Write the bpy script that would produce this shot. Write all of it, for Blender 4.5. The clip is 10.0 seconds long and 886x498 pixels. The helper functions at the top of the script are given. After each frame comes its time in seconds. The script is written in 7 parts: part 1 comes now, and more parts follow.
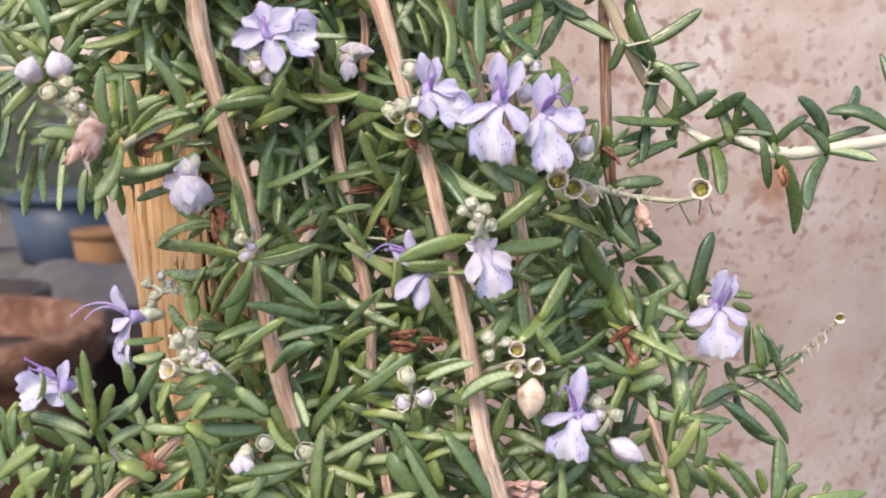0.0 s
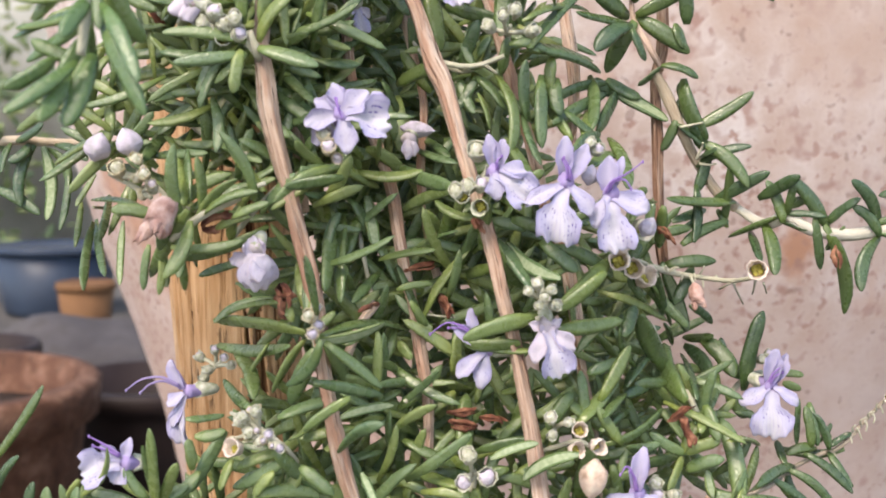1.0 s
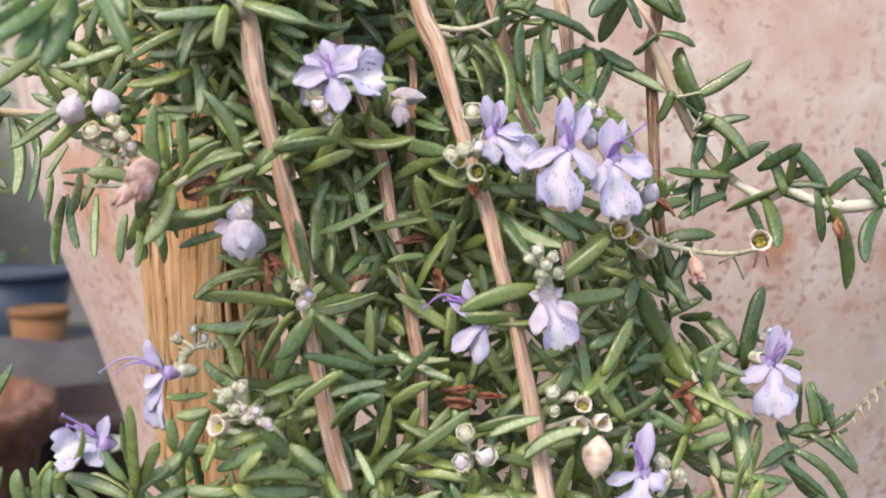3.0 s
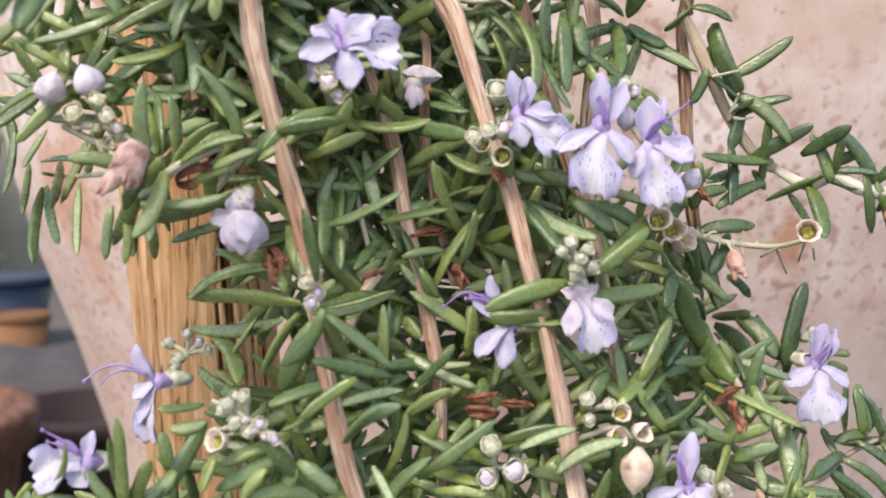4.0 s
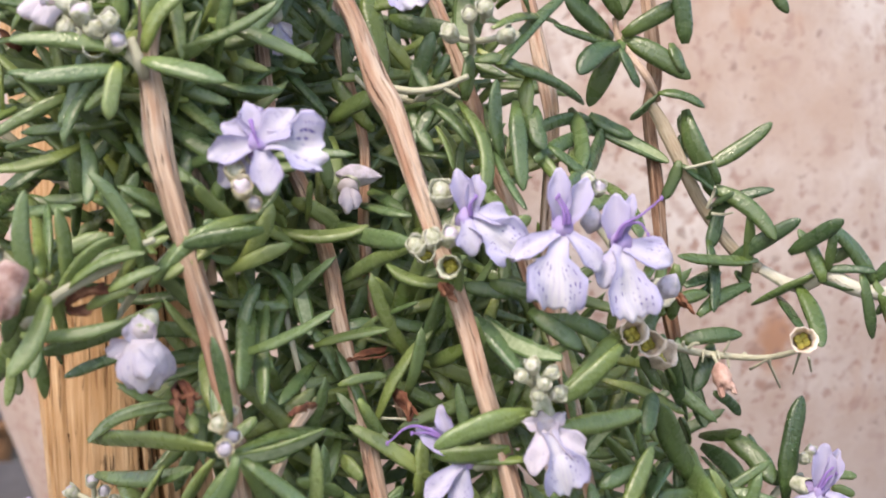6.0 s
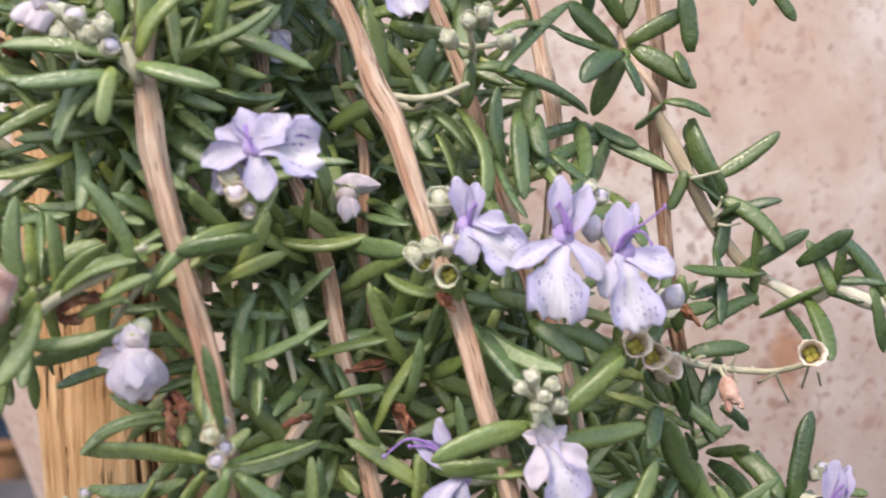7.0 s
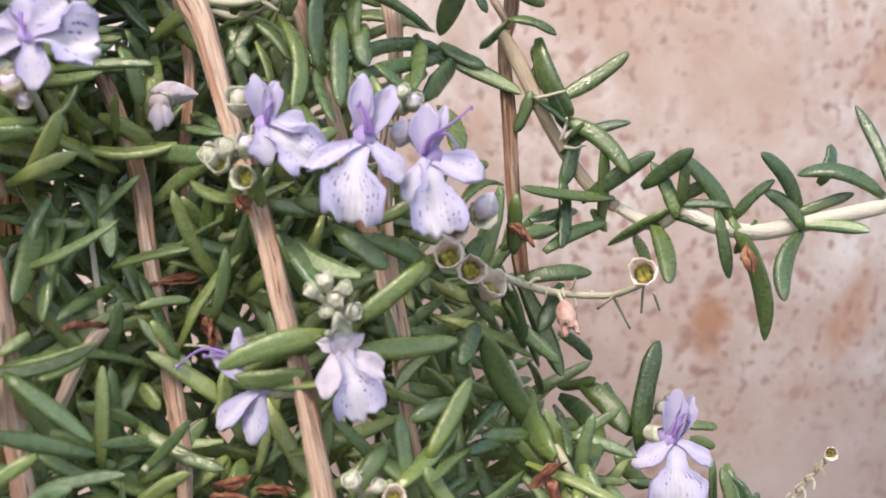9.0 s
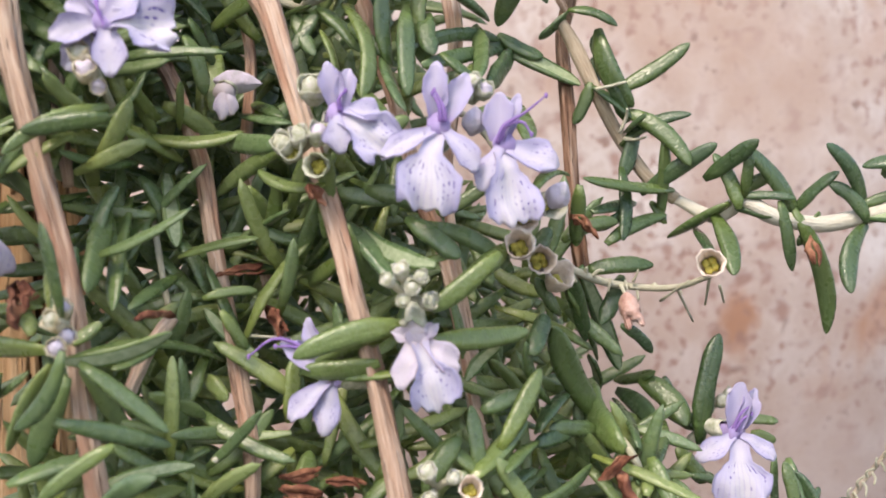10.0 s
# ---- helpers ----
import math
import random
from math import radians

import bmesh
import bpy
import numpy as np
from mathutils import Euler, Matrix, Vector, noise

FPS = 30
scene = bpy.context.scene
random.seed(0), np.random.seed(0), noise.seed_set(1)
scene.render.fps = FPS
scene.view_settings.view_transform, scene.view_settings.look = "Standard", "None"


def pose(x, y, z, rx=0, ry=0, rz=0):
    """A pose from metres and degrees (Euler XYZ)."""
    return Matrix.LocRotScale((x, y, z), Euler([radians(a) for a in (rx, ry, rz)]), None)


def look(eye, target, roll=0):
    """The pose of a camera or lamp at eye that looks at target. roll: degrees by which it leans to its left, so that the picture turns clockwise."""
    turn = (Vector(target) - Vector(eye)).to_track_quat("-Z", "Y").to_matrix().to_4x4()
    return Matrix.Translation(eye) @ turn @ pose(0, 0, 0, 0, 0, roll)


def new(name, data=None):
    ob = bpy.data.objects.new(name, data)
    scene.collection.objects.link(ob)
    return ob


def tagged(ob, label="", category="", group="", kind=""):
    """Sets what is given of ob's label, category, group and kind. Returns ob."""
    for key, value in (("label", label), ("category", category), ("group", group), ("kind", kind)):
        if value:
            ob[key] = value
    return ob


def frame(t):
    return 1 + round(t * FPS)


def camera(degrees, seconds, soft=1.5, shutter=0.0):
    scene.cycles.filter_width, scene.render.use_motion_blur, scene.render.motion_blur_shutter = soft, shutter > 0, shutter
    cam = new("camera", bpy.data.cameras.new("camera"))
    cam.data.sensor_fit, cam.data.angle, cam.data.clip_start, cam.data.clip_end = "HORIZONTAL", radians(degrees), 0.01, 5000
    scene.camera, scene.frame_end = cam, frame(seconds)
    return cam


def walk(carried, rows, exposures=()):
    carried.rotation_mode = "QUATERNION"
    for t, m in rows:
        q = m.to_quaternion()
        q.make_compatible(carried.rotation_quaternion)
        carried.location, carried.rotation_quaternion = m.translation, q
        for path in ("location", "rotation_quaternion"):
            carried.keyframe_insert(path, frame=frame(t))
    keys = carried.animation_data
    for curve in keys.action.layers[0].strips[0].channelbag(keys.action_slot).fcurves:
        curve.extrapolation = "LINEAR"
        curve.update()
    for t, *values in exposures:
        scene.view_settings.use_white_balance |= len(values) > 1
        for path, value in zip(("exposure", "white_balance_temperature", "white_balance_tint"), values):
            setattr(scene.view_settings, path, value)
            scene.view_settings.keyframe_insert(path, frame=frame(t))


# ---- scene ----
# ---- camera ----
cam = camera(45, 10.0, 1.85, 0.25)
walk(cam, [
    (0, pose(-0.00425, -0.16096, 0.44229, 81.999, -0.007, 0.001)),
    (0.5, pose(-0.01167, -0.16100, 0.44250, 82.528, 0.000, -0.242)),
    (1, pose(-0.01750, -0.16125, 0.44615, 84.953, -0.744, -0.873)),
    (1.5, pose(-0.01872, -0.16182, 0.44580, 85.290, -0.763, -1.187)),
    (2, pose(-0.02043, -0.16025, 0.44840, 86.491, -0.699, -2.297)),
    (2.5, pose(-0.02243, -0.15794, 0.44342, 86.827, -0.666, -2.975)),
    (2.7, pose(-0.02167, -0.15691, 0.43998, 86.552, -0.664, -3.013)),
    (3.8, pose(-0.02971, -0.14045, 0.43379, 86.269, -0.314, -3.914)),
    (4, pose(-0.02760, -0.13742, 0.43392, 86.521, -0.278, -4.083)),
    (4.5, pose(-0.02541, -0.12834, 0.43251, 88.193, 0.563, -5.125)),
    (5, pose(-0.01728, -0.12169, 0.42342, 87.965, 0.640, -5.417)),
    (5.5, pose(-0.02188, -0.11794, 0.42875, 88.491, 0.922, -5.337)),
    (5.7, pose(-0.02131, -0.11725, 0.43505, 90.015, 1.272, -5.635)),
    (6.8, pose(-0.02383, -0.11655, 0.43717, 92.616, 1.197, -4.667)),
    (7, pose(-0.01974, -0.11455, 0.43506, 92.684, 1.178, -4.702)),
    (7.5, pose(-0.01001, -0.11196, 0.42983, 92.776, 1.213, -4.455)),
    (8, pose(-0.00848, -0.11000, 0.42259, 92.681, 1.039, -4.557)),
    (8.5, pose(0.00149, -0.10999, 0.42280, 92.766, 0.917, -4.631)),
    (9, pose(0.00322, -0.11077, 0.42371, 92.765, 0.660, -4.836)),
    (9.5, pose(-0.00368, -0.11015, 0.42197, 92.867, 0.605, -4.864)),
    (10, pose(-0.00527, -0.10876, 0.42233, 92.922, 0.576, -4.987)),
], [(0, 1.46, 7600, 15), (1.5, 1.41, 7600, 15), (2.5, 1.39, 7600, 15), (4, 1.44, 7600, 15), (5.5, 1.47, 7600, 15), (7, 1.42, 7600, 15), (8.5, 1.4, 7600, 16), (10, 1.4, 7600, 16)])
cam.data.dof.use_dof = True
cam.data.dof.focus_distance = 0.15
cam.data.dof.aperture_fstop = 32.0
SKY_STRENGTH, SUN_STRENGTH, FILL = 0.15, 1.4, 4600
# ---- light ----
world = bpy.data.worlds.new("sky")
scene.world = world
world.use_nodes = True
wn = world.node_tree.nodes
sky = wn.new("ShaderNodeTexSky")
sky.sky_type, sky.sun_disc = "NISHITA", False
sky.sun_elevation, sky.sun_rotation = radians(51), radians(209)
world.node_tree.links.new(sky.outputs[0], wn["Background"].inputs[0])
wn["Background"].inputs[1].default_value = SKY_STRENGTH
sun = new("sun", bpy.data.lights.new("sun", "SUN"))
sun.data.energy, sun.data.angle, sun.data.color = SUN_STRENGTH, radians(20), (1, 0.95, 0.88)
sun.matrix_world = look((-0.6, -1.08, 1.55), (0, 0, 0))


# ---- materials ----
def material(name, rough=0.5, spec=0.5):
    m = bpy.data.materials.new(name)
    m.use_nodes = True
    n, l = m.node_tree.nodes, m.node_tree.links
    b = n["Principled BSDF"]
    b.inputs["Roughness"].default_value = rough
    b.inputs["Specular IOR Level"].default_value = spec
    return m, n, l, b


def coords(n, l, kind="Object", scale=(1, 1, 1)):
    tc, mp = n.new("ShaderNodeTexCoord"), n.new("ShaderNodeMapping")
    mp.inputs["Scale"].default_value = scale
    l.new(tc.outputs[kind], mp.inputs["Vector"])
    return mp.outputs[0]


def noise_tex(n, l, vec, scale, detail=4, rough=0.55):
    t = n.new("ShaderNodeTexNoise")
    t.inputs["Scale"].default_value, t.inputs["Detail"].default_value, t.inputs["Roughness"].default_value = scale, detail, rough
    l.new(vec, t.inputs["Vector"])
    return t.outputs["Fac"]


def ramp(n, l, fac, stops):
    r = n.new("ShaderNodeValToRGB")
    e = r.color_ramp.elements
    while len(e) < len(stops):
        e.new(0.5)
    for k, (p, c) in zip(e, stops):
        k.position, k.color = p, (*c, 1) if len(c) == 3 else c
    l.new(fac, r.inputs[0])
    return r.outputs[0]


def mix(n, l, fac, a, b, how="MIX"):
    m = n.new("ShaderNodeMix")
    m.data_type, m.blend_type = "RGBA", how
    for sock, v in ((m.inputs[0], fac), (m.inputs[6], a), (m.inputs[7], b)):
        if isinstance(v, (int, float)):
            sock.default_value = v
        elif isinstance(v, tuple):
            sock.default_value = (*v, 1)
        else:
            l.new(v, sock)
    return m.outputs[2]


def maths(n, l, how, a, b=0.0):
    m = n.new("ShaderNodeMath")
    m.operation = how
    for sock, v in ((m.inputs[0], a), (m.inputs[1], b)):
        if isinstance(v, (int, float)):
            sock.default_value = v
        else:
            l.new(v, sock)
    return m.outputs[0]


def bump(n, l, b, height, strength, distance):
    k = n.new("ShaderNodeBump")
    k.inputs["Strength"].default_value, k.inputs["Distance"].default_value = strength, distance
    l.new(height, k.inputs["Height"])
    l.new(k.outputs[0], b.inputs["Normal"])


def uv_axes(n, l):
    tc, sp = n.new("ShaderNodeTexCoord"), n.new("ShaderNodeSeparateXYZ")
    l.new(tc.outputs["UV"], sp.inputs[0])
    return sp.outputs[0], sp.outputs[1], tc.outputs["UV"]


def leaf_material(name, dark, light, island=False, rough=0.25):
    m, n, l, b = material(name, rough, 0.85)
    vec = coords(n, l)
    if island:
        rnd = n.new("ShaderNodeNewGeometry").outputs["Random Per Island"]
    else:
        rnd = n.new("ShaderNodeObjectInfo").outputs["Random"]
    cool = tuple(k * (0.7 * p + 0.3 * q) for k, p, q in zip((0.8, 0.95, 1.35), dark, light))
    warm = tuple(k * (0.45 * p + 0.55 * q) for k, p, q in zip((1.1, 1.02, 0.8), dark, light))
    base = ramp(n, l, rnd, [(0.0, dark), (0.28, cool), (0.55, tuple(0.6 * p + 0.4 * q for p, q in zip(dark, light))), (0.8, warm), (1.0, light)])
    u, v, uv = uv_axes(n, l)
    mottled = mix(n, l, maths(n, l, "MULTIPLY", noise_tex(n, l, vec, 700, 3), 0.4), base, tuple(c * 1.5 for c in light))
    # the pale midrib groove, and fine pale dots: glands with their glints painted in
    rib = ramp(n, l, maths(n, l, "ABSOLUTE", maths(n, l, "SUBTRACT", u, 0.5)), [(0.02, (1, 1, 1)), (0.07, (0, 0, 0))])
    ribbed = mix(n, l, maths(n, l, "MULTIPLY", rib, 0.12), mottled, (0.16, 0.23, 0.09))
    dots = maths(n, l, "GREATER_THAN", noise_tex(n, l, vec, 2600, 1), 0.71)
    out = mix(n, l, maths(n, l, "MULTIPLY", dots, 0.16), ribbed, (0.34, 0.42, 0.24))
    tip = ramp(n, l, v, [(0.0, (1.25, 1.2, 0.9)), (0.3, (1, 1, 1)), (1.0, (0.95, 1, 1))])
    l.new(mix(n, l, 1.0, out, tip, "MULTIPLY"), b.inputs["Base Color"])
    wr = n.new("ShaderNodeMapping")
    wr.inputs["Scale"].default_value = (3, 34, 1)
    l.new(uv, wr.inputs["Vector"])
    wrinkle = maths(n, l, "ADD", noise_tex(n, l, wr.outputs[0], 1.0, 2), noise_tex(n, l, vec, 1500, 3))
    bump(n, l, b, maths(n, l, "ADD", wrinkle, maths(n, l, "MULTIPLY", dots, 0.5)), 0.42, 0.0003)
    l.new(ramp(n, l, noise_tex(n, l, vec, 500, 2), [(0.3, (rough - 0.08,) * 3), (0.7, (rough + 0.16,) * 3)]), b.inputs["Roughness"])
    tr, ms = n.new("ShaderNodeBsdfTranslucent"), n.new("ShaderNodeMixShader")
    l.new(out, tr.inputs[0])
    ms.inputs[0].default_value = 0.28
    l.new(b.outputs[0], ms.inputs[1]), l.new(tr.outputs[0], ms.inputs[2])
    l.new(ms.outputs[0], n["Material Output"].inputs[0])
    return m


LEAF = leaf_material("leaf_green", (0.042, 0.086, 0.029), (0.172, 0.242, 0.087))
LEAF_YOUNG = leaf_material("leaf_young", (0.075, 0.133, 0.045), (0.235, 0.305, 0.115))
LEAF_OLD = leaf_material("leaf_old", (0.024, 0.058, 0.021), (0.108, 0.168, 0.06))
LEAF_NEAR = leaf_material("leaf_fresh", (0.06, 0.125, 0.034), (0.185, 0.275, 0.09))
# lighter than LEAF: fill light for the shaded gaps is put into this green
LEAF_DEEP = leaf_material("leaf_deep", (0.06, 0.114, 0.038), (0.235, 0.3, 0.11), True)


def under_material():
    m, n, l, b = material("leaf_underside", 0.75, 0.2)
    vec = coords(n, l)
    u, v, uv = uv_axes(n, l)
    edge = maths(n, l, "GREATER_THAN", maths(n, l, "ABSOLUTE", maths(n, l, "SUBTRACT", u, 0.5)), 0.3)
    pale = ramp(n, l, noise_tex(n, l, vec, 1400, 3), [(0.3, (0.2, 0.26, 0.14)), (0.7, (0.33, 0.38, 0.25))])
    l.new(mix(n, l, edge, pale, (0.075, 0.14, 0.04)), b.inputs["Base Color"])
    bump(n, l, b, noise_tex(n, l, vec, 2500, 2), 0.4, 0.0002)
    return m


UNDER = under_material()


def grain_material(name, stops, along=60, across=900, rough=0.75, depth=0.0006, wide=30, kind="Object", stain=0.0):
    """Wood with its grain along z, or along the stem by its own lengthwise coordinates."""
    m, n, l, b = material(name, rough, 0.25)
    vec = coords(n, l, kind, (across, across, along) if kind == "Object" else (across, along, 1))
    fine = noise_tex(n, l, vec, 1.0, 5, 0.6)
    broad = noise_tex(n, l, coords(n, l, "Object", (1, 1, 0.4)), wide, 3)
    both = maths(n, l, "ADD", maths(n, l, "MULTIPLY", fine, 0.65), maths(n, l, "MULTIPLY", broad, 0.35))
    tone = ramp(n, l, n.new("ShaderNodeObjectInfo").outputs["Random"], [(0, (0.8, 0.77, 0.74)), (1, (1.06, 1.04, 1.02))])
    c = mix(n, l, 1.0, ramp(n, l, both, stops), tone, "MULTIPLY")
    if stain:  # bare reddish patches where the outer bark has come off
        patch = ramp(n, l, noise_tex(n, l, coords(n, l, "UV", (1.6, 55, 1)), 1.0, 3, 0.6), [(0.47, (0, 0, 0)), (0.6, (stain,) * 3)])
        c = mix(n, l, patch, c, (0.33, 0.17, 0.11))
    if stain or "dark" in name:  # fissures along the stem
        split = ramp(n, l, noise_tex(n, l, coords(n, l, "UV", (9, 130, 1)), 1.0, 3, 0.65), [(0.33, (0.85, 0.85, 0.85)), (0.4, (0, 0, 0))])
        c = mix(n, l, split, c, tuple(0.55 * k for k in stops[0][1]))
        fine = maths(n, l, "SUBTRACT", fine, maths(n, l, "MULTIPLY", split, 0.8))
    l.new(c, b.inputs["Base Color"])
    bump(n, l, b, fine, 0.8, depth)
    return m


BARK = grain_material("bark", [(0.33, (0.22, 0.125, 0.085)), (0.42, (0.45, 0.31, 0.235)), (0.53, (0.6, 0.455, 0.365)), (0.66, (0.74, 0.62, 0.53))], 90, 7, 0.8, 0.0006, 90, "UV", 0.75)
BARK_DARK = grain_material("dark_bark", [(0.35, (0.07, 0.035, 0.022)), (0.45, (0.19, 0.105, 0.07)), (0.55, (0.34, 0.22, 0.16)), (0.68, (0.55, 0.43, 0.35))], 90, 5, 0.8, 0.0006, 90, "UV")


def flecked_wood():
    m, n, l, b = material("stake_wood", 0.85, 0.25)
    grain = noise_tex(n, l, coords(n, l, "Object", (1500, 1500, 55)), 1.0, 5, 0.6)
    broad = noise_tex(n, l, coords(n, l, "Object", (1, 1, 0.3)), 160, 3)
    tone = maths(n, l, "ADD", maths(n, l, "MULTIPLY", grain, 0.6), maths(n, l, "MULTIPLY", broad, 0.4))
    wood = ramp(n, l, tone, [(0.34, (0.26, 0.125, 0.058)), (0.43, (0.45, 0.255, 0.125)), (0.54, (0.54, 0.33, 0.18)), (0.68, (0.65, 0.45, 0.28))])
    fleck = ramp(n, l, noise_tex(n, l, coords(n, l, "Object", (1100, 1100, 95)), 1.0, 3, 0.6), [(0.3, (1, 1, 1)), (0.4, (0, 0, 0))])
    crack = ramp(n, l, noise_tex(n, l, coords(n, l, "Object", (520, 520, 16)), 1.0, 2, 0.5), [(0.28, (1, 1, 1)), (0.35, (0, 0, 0))])
    dark = maths(n, l, "MAXIMUM", fleck, crack)
    l.new(mix(n, l, maths(n, l, "MULTIPLY", dark, 0.9), wood, (0.05, 0.02, 0.008)), b.inputs["Base Color"])
    bump(n, l, b, maths(n, l, "SUBTRACT", grain, maths(n, l, "MULTIPLY", dark, 1.5)), 0.8, 0.0007)
    return m


PALE_TWIG = grain_material("pale_twig", [(0.3, (0.36, 0.28, 0.2)), (0.5, (0.5, 0.42, 0.32)), (0.7, (0.6, 0.54, 0.43))], 300, 9, 0.85, 0.0003, 200, "UV")
DRYSTALK = grain_material("dry_stalk", [(0.3, (0.24, 0.2, 0.15)), (0.5, (0.38, 0.33, 0.26)), (0.7, (0.52, 0.47, 0.39))], 700, 12, 0.85, 0.0003, 400, "UV")
STAKE = flecked_wood()
# dark wood colour that carries the shade inside the stake's cracks
CRACK_SHADE = grain_material("dark_crack_shade", [(0.3, (0.03, 0.012, 0.006)), (0.5, (0.09, 0.04, 0.017)), (0.7, (0.2, 0.1, 0.045))], 26, 700, 0.9, 0.0004, 60)
TWIG = grain_material("young_twig", [(0.3, (0.4, 0.4, 0.29)), (0.5, (0.53, 0.53, 0.41)), (0.7, (0.64, 0.62, 0.52))], 700, 12, 0.85, 0.0003, 400, "UV")


DOWNY = grain_material("downy_twig", [(0.3, (0.56, 0.54, 0.45)), (0.5, (0.65, 0.64, 0.55)), (0.7, (0.74, 0.72, 0.65))], 900, 14, 0.95, 0.0004, 500, "UV")


def petal_material(name, root, body, edge, marks=0.0, veins=0.12):
    """A thin petal: violet at the root, paler along the middle, with rows of dark violet dashes along its veins."""
    m, n, l, b = material(name, 0.55, 0.22)
    u, v, uv = uv_axes(n, l)
    vec = coords(n, l)
    off = maths(n, l, "MULTIPLY", maths(n, l, "ABSOLUTE", maths(n, l, "SUBTRACT", u, 0.5)), 2.0)
    across = ramp(n, l, maths(n, l, "ADD", off, maths(n, l, "MULTIPLY", maths(n, l, "SUBTRACT", noise_tex(n, l, vec, 420, 3), 0.5), 0.7)), [(0.15, body), (0.95, edge)])
    c = mix(n, l, ramp(n, l, v, [(0.0, (1, 1, 1)), (0.18, (0, 0, 0))]), across, root)
    c = mix(n, l, maths(n, l, "MULTIPLY", noise_tex(n, l, vec, 900, 3), 0.16), c, (0.5, 0.46, 0.72))
    # veins fan out from the root, as the petal widens
    wander = maths(n, l, "MULTIPLY", noise_tex(n, l, coords(n, l, "UV", (2.5, 2.5, 1)), 1.0, 2), 1.6)
    row = maths(n, l, "ADD", maths(n, l, "MULTIPLY", u, 12.0), wander)
    near = maths(n, l, "ABSOLUTE", maths(n, l, "SUBTRACT", maths(n, l, "FRACT", row), 0.5))
    thin = ramp(n, l, near, [(0.03, (1, 1, 1)), (0.14, (0, 0, 0))])
    c = mix(n, l, maths(n, l, "MULTIPLY", thin, veins), c, (0.36, 0.28, 0.68))
    if marks:
        cell = n.new("ShaderNodeCombineXYZ")
        l.new(maths(n, l, "MULTIPLY", maths(n, l, "FLOOR", row), 3.71), cell.inputs[0])
        l.new(maths(n, l, "MULTIPLY", v, 13.0), cell.inputs[1])
        l.new(maths(n, l, "MULTIPLY", n.new("ShaderNodeObjectInfo").outputs["Random"], 50.0), cell.inputs[2])
        dash = ramp(n, l, noise_tex(n, l, cell.outputs[0], 1.0, 1, 0.4), [(0.55, (0, 0, 0)), (0.62, (1, 1, 1))])
        wide = ramp(n, l, near, [(0.1, (1, 1, 1)), (0.24, (0, 0, 0))])
        where = maths(n, l, "MULTIPLY", ramp(n, l, v, [(0.3, (0, 0, 0)), (0.42, (1, 1, 1)), (0.8, (1, 1, 1)), (0.92, (0, 0, 0))]),
                      ramp(n, l, off, [(0.12, (0.1, 0.1, 0.1)), (0.34, (1, 1, 1)), (0.66, (1, 1, 1)), (0.82, (0.1, 0.1, 0.1))]))
        c = mix(n, l, maths(n, l, "MULTIPLY", maths(n, l, "MULTIPLY", maths(n, l, "MULTIPLY", dash, wide), where), marks), c, (0.1, 0.065, 0.34))
    l.new(c, b.inputs["Base Color"])
    bump(n, l, b, maths(n, l, "ADD", noise_tex(n, l, vec, 520, 3), maths(n, l, "MULTIPLY", thin, -0.12)), 0.45, 0.0005)
    tr, ms = n.new("ShaderNodeBsdfTranslucent"), n.new("ShaderNodeMixShader")
    l.new(c, tr.inputs[0])
    ms.inputs[0].default_value = 0.3
    l.new(b.outputs[0], ms.inputs[1]), l.new(tr.outputs[0], ms.inputs[2])
    l.new(ms.outputs[0], n["Material Output"].inputs[0])
    return m


PETAL = petal_material("petal", (0.432, 0.338, 0.620), (0.545, 0.512, 0.649), (0.470, 0.437, 0.639))
SIDE = petal_material("side_petal", (0.508, 0.461, 0.639), (0.592, 0.569, 0.667), (0.479, 0.451, 0.649), 0.6)
LIP = petal_material("lip", (0.564, 0.526, 0.649), (0.639, 0.625, 0.672), (0.470, 0.451, 0.649), 0.9, 0.2)
PALE_PETAL = petal_material("pale_petal", (0.66, 0.59, 0.61), (0.7, 0.64, 0.69), (0.61, 0.55, 0.64), 0.35)
FADED = petal_material("faded_petal", (0.451, 0.357, 0.338), (0.583, 0.508, 0.526), (0.451, 0.357, 0.376), 0.2)
STAMEN = petal_material("stamen", (0.357, 0.207, 0.564), (0.423, 0.301, 0.611), (0.385, 0.254, 0.592))
STAMEN_PALE = petal_material("pale_stamen", (0.432, 0.348, 0.620), (0.564, 0.526, 0.677), (0.498, 0.442, 0.658))


def speckled(name, stops, scale, rough=0.8, depth=0.0004, fine=None, warm=None):
    m, n, l, b = material(name, rough, 0.3)
    vec = coords(n, l)
    a = noise_tex(n, l, vec, scale, 5, 0.6)
    c = ramp(n, l, a, stops)
    if fine:
        c = mix(n, l, ramp(n, l, noise_tex(n, l, vec, fine, 4), [(0.52, (0, 0, 0)), (0.68, (0.7, 0.7, 0.7))]), c, warm)
    l.new(c, b.inputs["Base Color"])
    bump(n, l, b, noise_tex(n, l, vec, scale * 3, 4), 0.6, depth)
    return m


